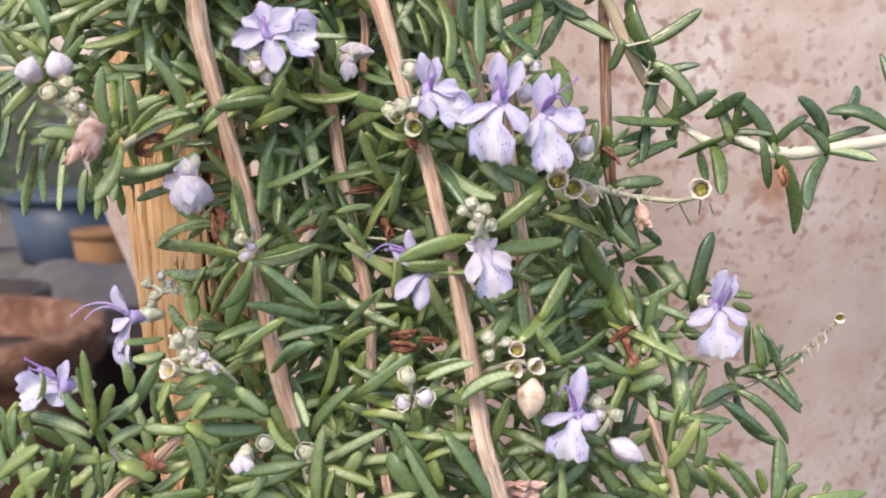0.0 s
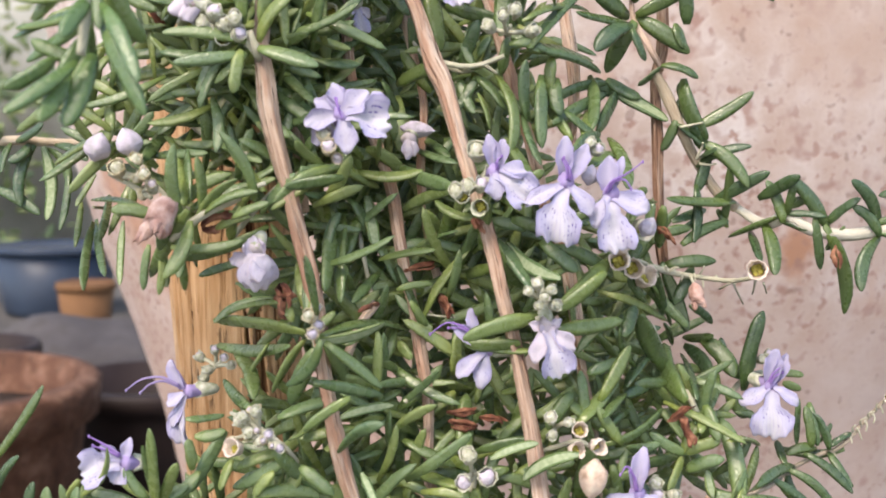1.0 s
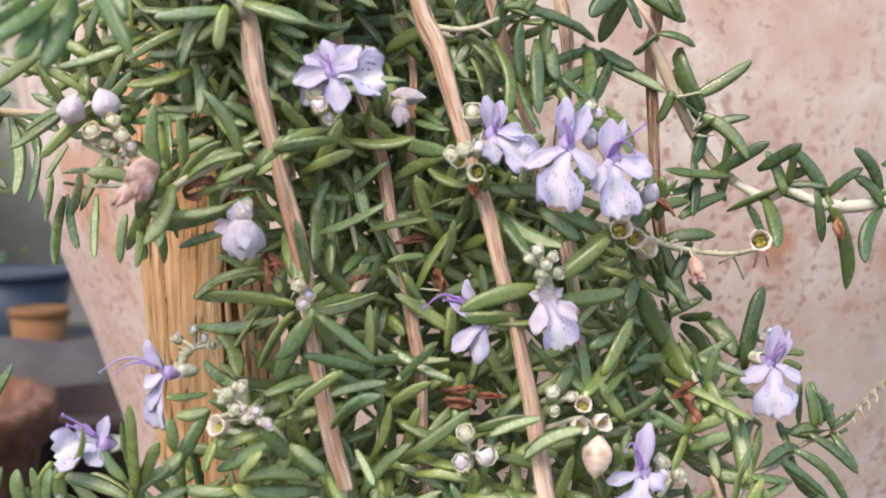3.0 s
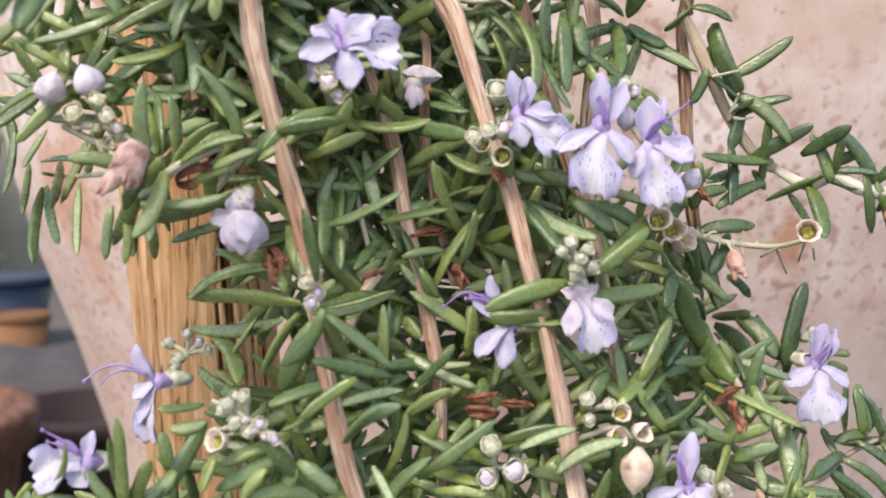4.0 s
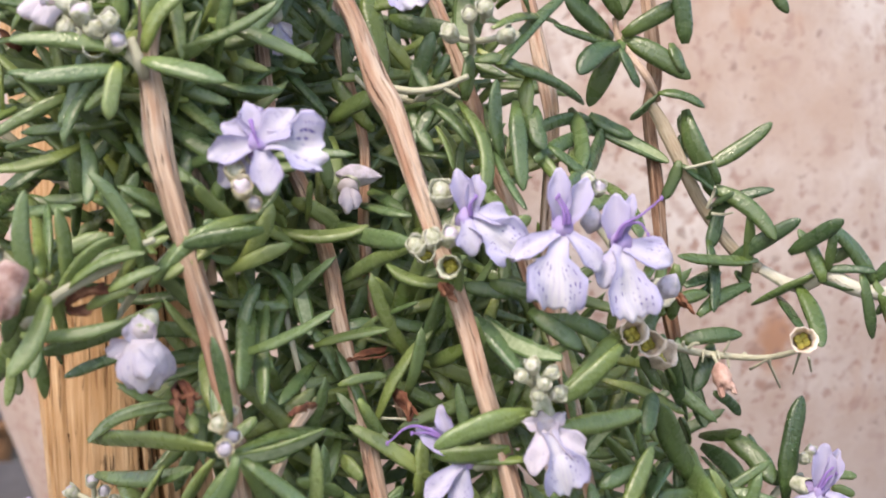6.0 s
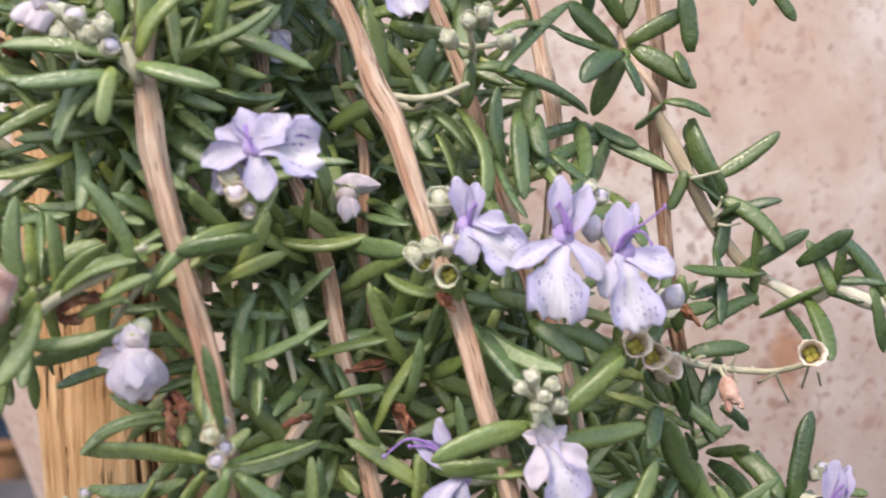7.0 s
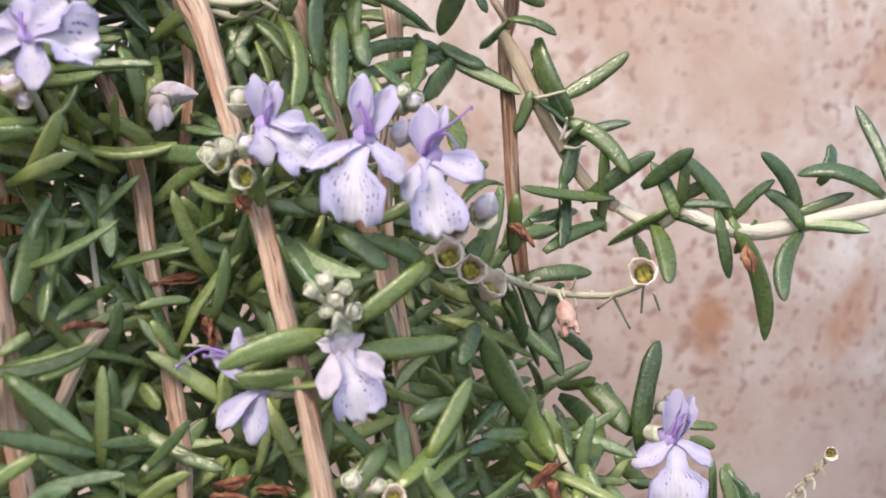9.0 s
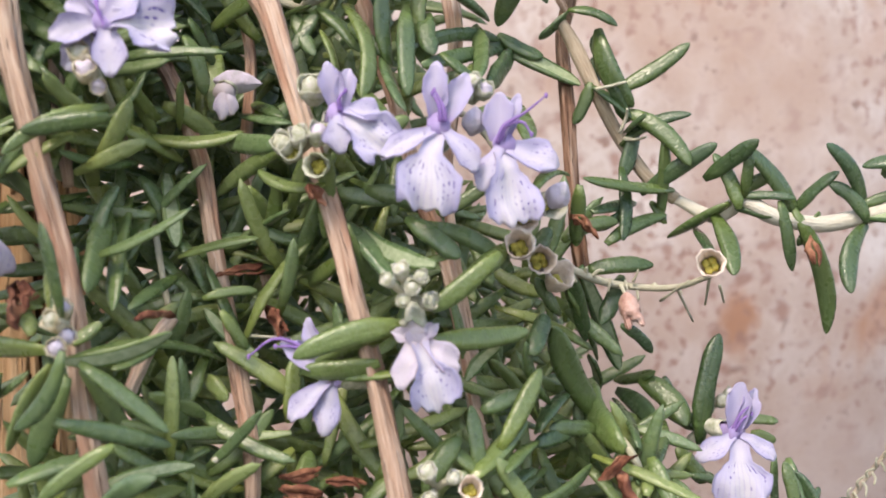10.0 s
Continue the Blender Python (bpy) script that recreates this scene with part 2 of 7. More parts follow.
CALYX = speckled("calyx", [(0.3, (0.24, 0.27, 0.16)), (0.5, (0.45, 0.46, 0.36)), (0.7, (0.66, 0.64, 0.57))], 700, 0.85, 0.0003)
BUD = speckled("bud", [(0.3, (0.28, 0.3, 0.19)), (0.45, (0.41, 0.42, 0.31)), (0.58, (0.52, 0.52, 0.43)), (0.72, (0.55, 0.51, 0.56))], 1500, 0.9, 0.0005)
PALE = speckled("seed_cup", [(0.3, (0.48, 0.38, 0.3)), (0.5, (0.66, 0.56, 0.48)), (0.7, (0.76, 0.68, 0.62))], 600, 0.8, 0.0003)
CREAM = speckled("cream_calyx", [(0.3, (0.36, 0.3, 0.17)), (0.5, (0.55, 0.49, 0.34)), (0.7, (0.68, 0.64, 0.52))], 1100, 0.9, 0.0005)
LILAC = speckled("lilac_bud", [(0.3, (0.36, 0.34, 0.35)), (0.5, (0.5, 0.45, 0.53)), (0.7, (0.6, 0.55, 0.64))], 500, 0.8, 0.0005)
POD = speckled("pod", [(0.3, (0.4, 0.27, 0.2)), (0.5, (0.6, 0.46, 0.37)), (0.7, (0.7, 0.6, 0.5))], 500, 0.8, 0.0004)
SEED = speckled("seed_inside", [(0.4, (0.22, 0.2, 0.035)), (0.6, (0.46, 0.42, 0.1))], 900, 0.6)
DRY = speckled("withered", [(0.3, (0.05, 0.018, 0.012)), (0.5, (0.16, 0.058, 0.034)), (0.7, (0.36, 0.18, 0.11))], 420, 0.85, 0.0004)
DRYPINK = speckled("withered_pink", [(0.3, (0.24, 0.11, 0.085)), (0.45, (0.42, 0.25, 0.21)), (0.6, (0.55, 0.38, 0.33)), (0.72, (0.66, 0.5, 0.44))], 420, 0.85, 0.0006)


PATCHES = (((0.104, 0.182, 0.412), 0.009, 0.015, 0.95), ((0.131, 0.182, 0.411), 0.009, 0.017, 0.8), ((0.132, 0.182, 0.492), 0.006, 0.02, 0.7), ((0.143, 0.182, 0.422), 0.008, 0.014, 0.7), ((0.126, 0.182, 0.388), 0.012, 0.009, 0.6))


def pot_material():
    """Old terracotta under a worn, lime-bloomed pale coat, peppered with small reddish chips."""
    m, n, l, b = material("limed_terracotta", 0.85, 0.2)
    vec = coords(n, l)
    broad = noise_tex(n, l, vec, 11, 4, 0.6)
    coat = ramp(n, l, noise_tex(n, l, vec, 70, 6, 0.65), [(0.34, (0.49, 0.37, 0.325)), (0.46, (0.6, 0.505, 0.465)), (0.55, (0.71, 0.645, 0.625)), (0.66, (0.8, 0.755, 0.745))])
    # the lime bloom is thinner in broad patches
    c = mix(n, l, ramp(n, l, broad, [(0.36, (0.75, 0.75, 0.75)), (0.52, (0.12, 0.12, 0.12)), (0.6, (0, 0, 0))]), coat, (0.52, 0.365, 0.295))
    # and turns to a darker pinkish brown towards the foot, in a ragged edge
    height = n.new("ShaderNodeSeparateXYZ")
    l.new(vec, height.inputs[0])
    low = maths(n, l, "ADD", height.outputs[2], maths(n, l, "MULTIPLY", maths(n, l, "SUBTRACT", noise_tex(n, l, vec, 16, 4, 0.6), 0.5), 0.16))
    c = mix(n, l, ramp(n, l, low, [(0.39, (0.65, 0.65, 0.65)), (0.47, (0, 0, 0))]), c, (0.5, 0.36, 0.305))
    worn = ramp(n, l, noise_tex(n, l, coords(n, l, "Object", (1, 1, 0.5)), 19, 4, 0.6), [(0.58, (0, 0, 0)), (0.68, (1, 1, 1))])
    c = mix(n, l, maths(n, l, "MULTIPLY", worn, 0.75), c, (0.49, 0.255, 0.16))
    # larger bare patches on the front
    for (x, y, z), wide, tall, much in PATCHES:
        mp = n.new("ShaderNodeMapping")
        mp.vector_type = "TEXTURE"
        mp.inputs["Location"].default_value, mp.inputs["Scale"].default_value = (x, y, z), (wide, wide, tall)
        l.new(vec, mp.inputs["Vector"])
        far = n.new("ShaderNodeVectorMath")
        far.operation = "LENGTH"
        l.new(mp.outputs[0], far.inputs[0])
        ragged = maths(n, l, "ADD", far.outputs["Value"], maths(n, l, "MULTIPLY", maths(n, l, "SUBTRACT", noise_tex(n, l, vec, 90, 4, 0.65), 0.5), 1.5))
        c = mix(n, l, ramp(n, l, ragged, [(0.5, (much, much, much)), (1.1, (0, 0, 0))]), c, (0.45, 0.235, 0.15))
    # chips: soft reddish flecks of two sizes, crowded in some areas and rare in others
    crowd = ramp(n, l, noise_tex(n, l, vec, 15, 2, 0.5), [(0.36, (0.2, 0.2, 0.2)), (0.56, (1, 1, 1))])
    fleck = ramp(n, l, noise_tex(n, l, vec, 280, 3, 0.55), [(0.54, (0, 0, 0)), (0.64, (1, 1, 1))])
    blotch = ramp(n, l, noise_tex(n, l, vec, 140, 2, 0.5), [(0.55, (0, 0, 0)), (0.7, (1, 1, 1))])
    chips = maths(n, l, "MULTIPLY", maths(n, l, "MAXIMUM", fleck, blotch), crowd)
    c = mix(n, l, maths(n, l, "MULTIPLY", chips, 0.85), c, (0.365, 0.21, 0.17))
    pits = ramp(n, l, noise_tex(n, l, vec, 210, 1, 0.4), [(0.7, (0, 0, 0)), (0.74, (1, 1, 1))])
    c = mix(n, l, maths(n, l, "MULTIPLY", pits, 0.6), c, (0.3, 0.2, 0.17))
    l.new(c, b.inputs["Base Color"])
    h = maths(n, l, "SUBTRACT", noise_tex(n, l, vec, 120, 6), maths(n, l, "MULTIPLY", maths(n, l, "MAXIMUM", pits, chips), 0.5))
    bump(n, l, b, h, 0.22, 0.001)
    return m


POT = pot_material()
CLAY = speckled("brown_clay", [(0.3, (0.06, 0.027, 0.018)), (0.5, (0.125, 0.06, 0.038)), (0.7, (0.24, 0.14, 0.1))], 45, 0.9, 0.003, 120, (0.06, 0.032, 0.022))
SOIL = speckled("soil", [(0.3, (0.018, 0.012, 0.008)), (0.7, (0.07, 0.045, 0.03))], 60, 0.95, 0.004)
DARK = speckled("dark_plastic", [(0.3, (0.016, 0.01, 0.01)), (0.7, (0.034, 0.022, 0.022))], 15, 0.6)
GROUND = speckled("paving", [(0.3, (0.06, 0.055, 0.052)), (0.5, (0.09, 0.083, 0.078)), (0.7, (0.125, 0.117, 0.11))], 6, 0.9, 0.003, 25, (0.1, 0.094, 0.088))
BLUE = speckled("blue_plastic", [(0.3, (0.016, 0.026, 0.045)), (0.7, (0.038, 0.056, 0.09))], 5, 0.45)
OCHRE = speckled("ochre_clay", [(0.3, (0.12, 0.055, 0.024)), (0.7, (0.2, 0.1, 0.045))], 8, 0.8)
# bluish white of the highlight on the blue tub, given as plain colour
HIGHLIGHT_WHITE = speckled("highlight_white", [(0.3, (0.55, 0.57, 0.62)), (0.7, (0.72, 0.74, 0.78))], 5, 0.5)
GREYSTONE = speckled("grey_stone", [(0.3, (0.05, 0.045, 0.047)), (0.5, (0.068, 0.062, 0.064)), (0.7, (0.09, 0.082, 0.082))], 14, 0.9, 0.003, 50, (0.055, 0.048, 0.045))
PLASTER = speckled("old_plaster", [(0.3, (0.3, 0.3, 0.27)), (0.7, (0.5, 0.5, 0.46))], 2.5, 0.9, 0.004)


# ---- building helpers ----
def part(name, bm, mat, parent, label="", smooth=True):
    me = bpy.data.meshes.new(name)
    bm.to_mesh(me)
    bm.free()
    for m in (mat if isinstance(mat, (list, tuple)) else (mat,)):
        me.materials.append(m)
    if smooth:
        for p in me.polygons:
            p.use_smooth = True
    ob = new(name, me)
    ob.parent = parent
    if parent:
        ob.matrix_parent_inverse = Matrix()
    return tagged(ob, label)


def thing(name, label, category, kind="", at=(0, 0, 0), group=""):
    ob = new(name)
    ob.empty_display_size = 0.02
    return tagged(ob, label, category, group, kind)


def smooth_path(pts, steps):
    """A Catmull-Rom line through a few points."""
    p = [Vector(q) for q in pts]
    p = [2 * p[0] - p[1]] + p + [2 * p[-1] - p[-2]]
    out = []
    for i in range(1, len(p) - 2):
        for k in range(steps):
            t = k / steps
            a, b, c, d = p[i - 1:i + 3]
            out.append(0.5 * (2 * b + (c - a) * t + (2 * a - 5 * b + 4 * c - d) * t * t + (3 * b - a - 3 * c + d) * t ** 3))
    return out + [p[-2]]


def tube(bm, path, radius, sides=8, uneven=0.0, seed=0.0, closed=True, grain=0.1):
    """A tube along a path; radius is a number or a function of 0..1."""
    rings, side = [], None
    n, at, along = len(path), 0, [0.0]
    uv = bm.loops.layers.uv.verify()
    for p, q in zip(path, path[1:]):
        along.append(along[-1] + (q - p).length)
    for i, c in enumerate(path):
        d = (path[min(i + 1, n - 1)] - path[max(i - 1, 0)]).normalized()
        if side is None:
            side = d.orthogonal().normalized()
        side = (side - d * side.dot(d)).normalized()
        other = d.cross(side)
        r = radius(i / (n - 1)) if callable(radius) else radius
        ring = []
        for k in range(sides):
            a = 2 * math.pi * k / sides
            w = r * (1 + uneven * noise.noise(Vector((2.6 * math.cos(a) + seed, 2.6 * math.sin(a), i * grain))))
            ring.append(bm.verts.new(c + w * (math.cos(a) * side + math.sin(a) * other)))
        rings.append(ring)
    for a, b in zip(rings, rings[1:]):
        for k in range(sides):
            f = bm.faces.new((a[k], a[(k + 1) % sides], b[(k + 1) % sides], b[k]))
            us = (abs(2 * k / sides - 1), abs(2 * (k + 1) / sides - 1))
            for loop, (p, q) in zip(f.loops, ((us[0], 0), (us[1], 0), (us[1], 1), (us[0], 1))):
                loop[uv].uv = (p + seed, along[at + q])
        at += 1
    if closed:
        bm.faces.new(rings[0][::-1]), bm.faces.new(rings[-1])
    return rings


def lathe(bm, profile, centre, sides=64):
    """Turns a line of (radius, height) round the vertical through centre."""
    rings = []
    for r, z in profile:
        rings.append([bm.verts.new((centre[0] + r * math.cos(2 * math.pi * k / sides), centre[1] + r * math.sin(2 * math.pi * k / sides), centre[2] + z))
                      for k in range(sides)])
    for a, b in zip(rings, rings[1:]):
        for k in range(sides):
            bm.faces.new((a[k], a[(k + 1) % sides], b[(k + 1) % sides], b[k]))
    bm.faces.new(rings[0][::-1]), bm.faces.new(rings[-1])
    bmesh.ops.recalc_face_normals(bm, faces=bm.faces)


def blob(bm, c, r, stretch=(1, 1, 1), turn=None, rings=6, sides=8, rough=0.0):
    """A small rounded body with slightly uneven sides."""
    m = turn or Matrix.Identity(3)
    rows = []
    for i in range(rings + 1):
        a = math.pi * i / rings
        row = []
        for k in range(1 if i in (0, rings) else sides):
            q = 2 * math.pi * k / sides
            v = Vector((math.sin(a) * math.cos(q), math.sin(a) * math.sin(q), math.cos(a)))
            v *= 1 + rough * noise.noise(v * 2 + Vector(c) * 900)
            row.append(bm.verts.new(Vector(c) + m @ Vector((v.x * stretch[0] * r, v.y * stretch[1] * r, v.z * stretch[2] * r))))
        rows.append(row)
    for a, b in zip(rows, rows[1:]):
        for k in range(sides):
            j = (k + 1) % sides
            if len(a) == 1:
                bm.faces.new((a[0], b[k], b[j]))
            elif len(b) == 1:
                bm.faces.new((a[k], b[0], a[j]))
            else:
                bm.faces.new((a[k], b[k], b[j], a[j]))


# ---- rosemary: one leaf, twig, flower, bud ----
SECTION = ((-1, -0.2), (-0.93, 0.12), (-0.55, 0.37), (-0.1, 0.345), (0.1, 0.345), (0.55, 0.37), (0.93, 0.12), (1, -0.2), (0.72, -0.36), (0.0, -0.16), (-0.72, -0.36))


def leaf_shape(bm, base, tip, width, bow, facing, steps=8, curl=0.0):
    """A narrow blunt leaf with rolled-down edges and a groove along the middle, bowed between base and tip."""
    uv = bm.loops.layers.uv.verify()
    d = tip - base
    length = d.length
    ctrl = (base + tip) / 2 + 2 * bow * Vector((-d.z, 0, d.x)).normalized() if bow else (base + tip) / 2
    ctrl = ctrl + facing * curl * length
    rings, us = [], [0.5 + 0.5 * s[0] for s in SECTION]
    for i in range(steps + 1):
        s = 1 - (1 - i / steps) ** 1.7
        p = (1 - s) ** 2 * base + 2 * s * (1 - s) * ctrl + s * s * tip
        t = (2 * (1 - s) * (ctrl - base) + 2 * s * (tip - ctrl)).normalized()
        nrm = (facing - t * facing.dot(t)).normalized()
        side = t.cross(nrm)
        w = 0.5 * width * min(1.0, 0.45 + 2.2 * s) * (1 - 0.5 * (s - 0.42) ** 2) * (max(0.0, 1 - (max(0.0, s - 0.7) / 0.3) ** 2.3)) ** 0.55
        w *= 1 + 0.05 * math.sin(11 * s + 700 * length)
        w = max(w, 0.02 * width)
        rings.append([bm.verts.new(p + w * (a * side + h * nrm)) for a, h in SECTION])
    n = len(SECTION)
    for i, (a, b) in enumerate(zip(rings, rings[1:])):
        for k in range(n):
            j = (k + 1) % n
            f = bm.faces.new((a[k], a[j], b[j], b[k]))
            f.material_index = 1 if 8 <= k <= 9 else 0
            f.smooth = True
            for loop, (uu, vv) in zip(f.loops, ((us[k], i), (us[j], i), (us[j], i + 1), (us[k], i + 1))):
                loop[uv].uv = (uu, vv / steps)
    bm.faces.new(rings[-1])
    bm.faces.new(rings[0][::-1])


rosemary = thing("rosemary_shrub", "flowering rosemary shrub with woody stems and pale lilac flowers", "shrub")
rng = random.Random(11)


def mm(*v):
    return Vector(v) / 1000


feet = []  # where the stems run down into the crown of the root


def stem(points, radius, skin=None):
    bm = bmesh.new()
    path = smooth_path([mm(*p) for p in points], 8)
    r = 0.86 * radius / 1000
    tube(bm, path, lambda s: r * (0.95 - 0.13 * s + 0.05 * math.sin(23 * s)) * min(1.0, 0.3 + 12 * s), 28, 0.55, rng.uniform(0, 50), True, 0.07)
    if path[-1].z < 0.385:
        feet.append((path[-1], r * 0.8))
    return part("stem", bm, skin or BARK, rosemary)


def sprig(points, radius, skin=None):
    bm = bmesh.new()
    path = smooth_path([mm(*p) for p in points], 4)
    r = max(0.85 * radius, 0.4) / 1000
    tube(bm, path, lambda s: r * (1.15 - 0.35 * s) * min(1.0, 0.55 + 2 * s), 10, 0.25, rng.uniform(0, 50))
    return part("sprig", bm, skin or TWIG, rosemary)


def thread(points, radius):
    bm = bmesh.new()
    tube(bm, smooth_path([mm(*p) for p in points], 4), lambda s: radius / 1000 * (1.1 - 0.4 * s), 6, 0.25, rng.uniform(0, 50))
    return part("stalk", bm, TWIG, rosemary)


def leaves(parent, rows, upper=LEAF):
    for bx, by, bz, tx, ty, tz, w, bow in rows:
        base, tip = mm(bx, by, bz), mm(tx, ty, tz)
        bm = bmesh.new()
        facing = Vector((rng.gauss(0, 0.55), -0.9, 0.5 + rng.gauss(0, 0.45))).normalized()
        if rng.random() < 0.06:
            facing = -facing
        bend = bow / 1000 + rng.gauss(0, 0.035) * (tip - base).length
        leaf_shape(bm, Vector((0, 0, 0)), tip - base, w / 1000 * rng.uniform(0.83, 1.03), bend, facing, 10, rng.uniform(-0.05, 0.16))
        ob = part("leaf", bm, (upper, UNDER), parent)
        ob.location = base


PROFILES = {
    "closed_lobe": ((0.55, 0.8, 0.97, 1.0, 0.95, 0.78, 0.45), 0.35, PALE_PETAL),
    "upper_lobe": ((0.5, 0.7, 0.9, 1.0, 1.0, 0.92, 0.7), 0.55, PETAL),
    "side_lobe": ((0.38, 0.5, 0.72, 0.93, 1.0, 0.95, 0.72), 0.5, SIDE),
    "lower_lobe": ((0.36, 0.32, 0.36, 0.66, 0.96, 1.0, 1.0, 0.94), 0.12, LIP),
}


def lobe(bm, root, tip, width, face, widths, blunt, cup=0.15, arch=0.08, frill=0.0, seed=0.0, nu=12, nv=16, thick=0.00011):
    """A thin petal from root to tip, its face towards face, widened along its length by widths."""
    uv = bm.loops.layers.uv.verify()
    length = (tip - root).length
    out = (tip - root) / length
    up = (face - out * face.dot(out)).normalized()
    side = out.cross(up)
    sheets = []
    for sign in (1, -1):
        grid = []
        for i in range(nv + 1):
            s = i / nv
            at = s * (len(widths) - 1)
            k = min(int(at), len(widths) - 2)
            f = at - k
            f = f * f * (3 - 2 * f)
            w = width * (widths[k] * (1 - f) + widths[k + 1] * f)
            row = []
            for q in range(nu + 1):
                a = 2 * q / nu - 1
                bite = blunt * abs(a) ** 2.6 + frill * 0.16 * math.sin(3.4 * a + seed) ** 2 + frill * 0.1 * math.sin(13 * a + seed)
                reach = length * s - width * bite * s ** 5
                lift = arch * length * 4 * s * (1 - s) + cup * w * (a * a - 0.35)
                lift += width * (0.03 + 0.13 * frill) * math.sin(6.5 * a + 5 * s + seed) * s * s
                row.append(bm.verts.new(root + out * reach + side * (0.5 * w * a) + up * (lift + sign * thick)))
            grid.append(row)
        sheets.append(grid)
    for grid, flip in zip(sheets, (False, True)):
        for i in range(nv):
            for k in range(nu):
                c = [(i, k), (i, k + 1), (i + 1, k + 1), (i + 1, k)]
                if flip:
                    c.reverse()
                f = bm.faces.new([grid[p][q] for p, q in c])
                for loop, (p, q) in zip(f.loops, c):
                    loop[uv].uv = (q / nu, p / nv)
    a, b = sheets
    for p, q in zip(sum(a, []), sum(b, [])):
        push = 0.1 * width * noise.noise_vector(p.co * 1.6 / width + Vector((seed, 0, 0))) * min(1.0, (p.co - root).length / (0.4 * length))
        p.co += push
        q.co += push
    for i in range(nv):
        for k in (0, nu):
            bm.faces.new((a[i][k], a[i + 1][k], b[i + 1][k], b[i][k]))
    for k in range(nu):
        bm.faces.new((a[nv][k], a[nv][k + 1], b[nv][k + 1], b[nv][k]))


def bell(bm, base, axis, radius, length, teeth=3, flare=0.15, seed=0.0, sides=18):
    """A ribbed, open bell with an uneven toothed mouth and a real inside."""
    axis = axis.normalized()
    side = axis.orthogonal().normalized()
    other = axis.cross(side)
    outer = [(0.22, 0.0), (0.62, 0.12), (0.88, 0.35), (0.98, 0.65), (1.0 + flare, 1.0)]
    rows = [(r, h) for r, h in outer] + [(r - 0.12, h) for r, h in outer[:0:-1]] + [(0.3, 0.12)]
    rings = []
    for r, h in rows:
        ring = []
        for k in range(sides):
            a = 2 * math.pi * k / sides
            q = r * (1 + 0.06 * math.cos(9 * a + seed)) * (1 + 0.14 * noise.noise(Vector((math.cos(a), math.sin(a), h * 2 + seed))))
            z = h + (0.3 * h * h * (0.5 + 0.5 * math.cos(teeth * a + seed)) if h > 0.5 else 0)
            ring.append(bm.verts.new(base + radius * q * (math.cos(a) * side + math.sin(a) * other) + axis * length * z))
        rings.append(ring)
    for a, b in zip(rings, rings[1:]):
        for k in range(sides):
            bm.faces.new((a[k], a[(k + 1) % sides], b[(k + 1) % sides], b[k]))
    bm.faces.new(rings[0][::-1]), bm.faces.new(rings[-1])


def flower(at, lobes, stamens=(), tail=(0, 6, -2), scale=1.0, turn=(0, 0, 0), skin=None, filament=None):
    """A two-lipped flower; lobes are (kind, root, tip, width, face, cup, frill) in millimetres from the throat."""
    m = pose(0, 0, 0, *turn).to_3x3() * (scale / 1000)
    c = mm(*at)

    def place(p):
        return m @ Vector(p)

    back = place(tail)
    bm = bmesh.new()
    tube(bm, smooth_path([0.62 * back, 0.3 * back, place((0, -0.3, 0)) - 0.02 * back], 3), lambda q: scale * (0.00085 + 0.0005 * q), 14, 0.15, c.x * 99)
    body = part("flower", bm, skin or PETAL, rosemary, "pale lilac two-lipped flower with violet veins")
    body.location = c
    bm = bmesh.new()
    bell(bm, back, -back, 0.0012 * scale, 0.0036 * scale, 3, 0.25, c.z * 999)
    part("calyx", bm, CALYX, body, "grey-green downy calyx")
    for k, (kind, root, tip, width, face, cup, frill) in enumerate(lobes):
        widths, blunt, mat = PROFILES[kind]
        bm = bmesh.new()
        fine = 20 if kind == "lower_lobe" else 12
        lobe(bm, place(root), place(tip), 1.14 * width / 1000 * scale, pose(0, 0, 0, *turn).to_3x3() @ Vector(face), widths, blunt, cup, 0.07, frill, 2.3 * k + c.x * 500, fine, fine)
        part(kind, bm, PALE_PETAL if skin and kind != "lower_lobe" else mat, body)
    for points in stamens:
        bm = bmesh.new()
        tube(bm, smooth_path([place(p) for p in points], 6), lambda q: scale * (0.0003 - 0.0002 * q), 8)
        tip = place(points[-1])
        blob(bm, tip, 0.00022 * scale, (1, 1, 1.5))
        part("stamen", bm, filament or STAMEN, body, "violet arching stamen")
    return body


def buds(points, size, skin=None):
    """Downy calyces, each with a folded lilac flower bud in its mouth."""
    pts = [mm(*p) for p in points]
    mid = sum(pts, Vector()) / len(pts) + Vector((0, 0.0025, -0.001))
    bm = bmesh.new()
    for p in pts:
        tube(bm, [mid, (mid + p) / 2 + Vector((0, 0.0006, 0)), p], 0.0004, 6)
    group = part("inflorescence", bm, TWIG, rosemary, "downy grey-green flower buds on short stalks")
    for p in pts:
        r = size / 2000 * rng.uniform(0.9, 1.2)
        axis = ((p - mid).normalized() + Vector((rng.uniform(-0.4, 0.4), -0.7, 0.35 + rng.uniform(-0.3, 0.3)))).normalized()
        bm = bmesh.new()
        bell(bm, p - axis * r * 1.1, axis, 0.92 * r, 1.7 * r, 3, 0.02, p.x * 900)
        bud = part("bud", bm, skin or BUD, group)
        bm = bmesh.new()
        blob(bm, p + axis * 0.22 * r, 0.84 * r, (0.95, 0.95, 0.95), None, 9, 12, 0.35)
        part("folded_petals", bm, LILAC if rng.random() < 0.25 else BUD, bud)


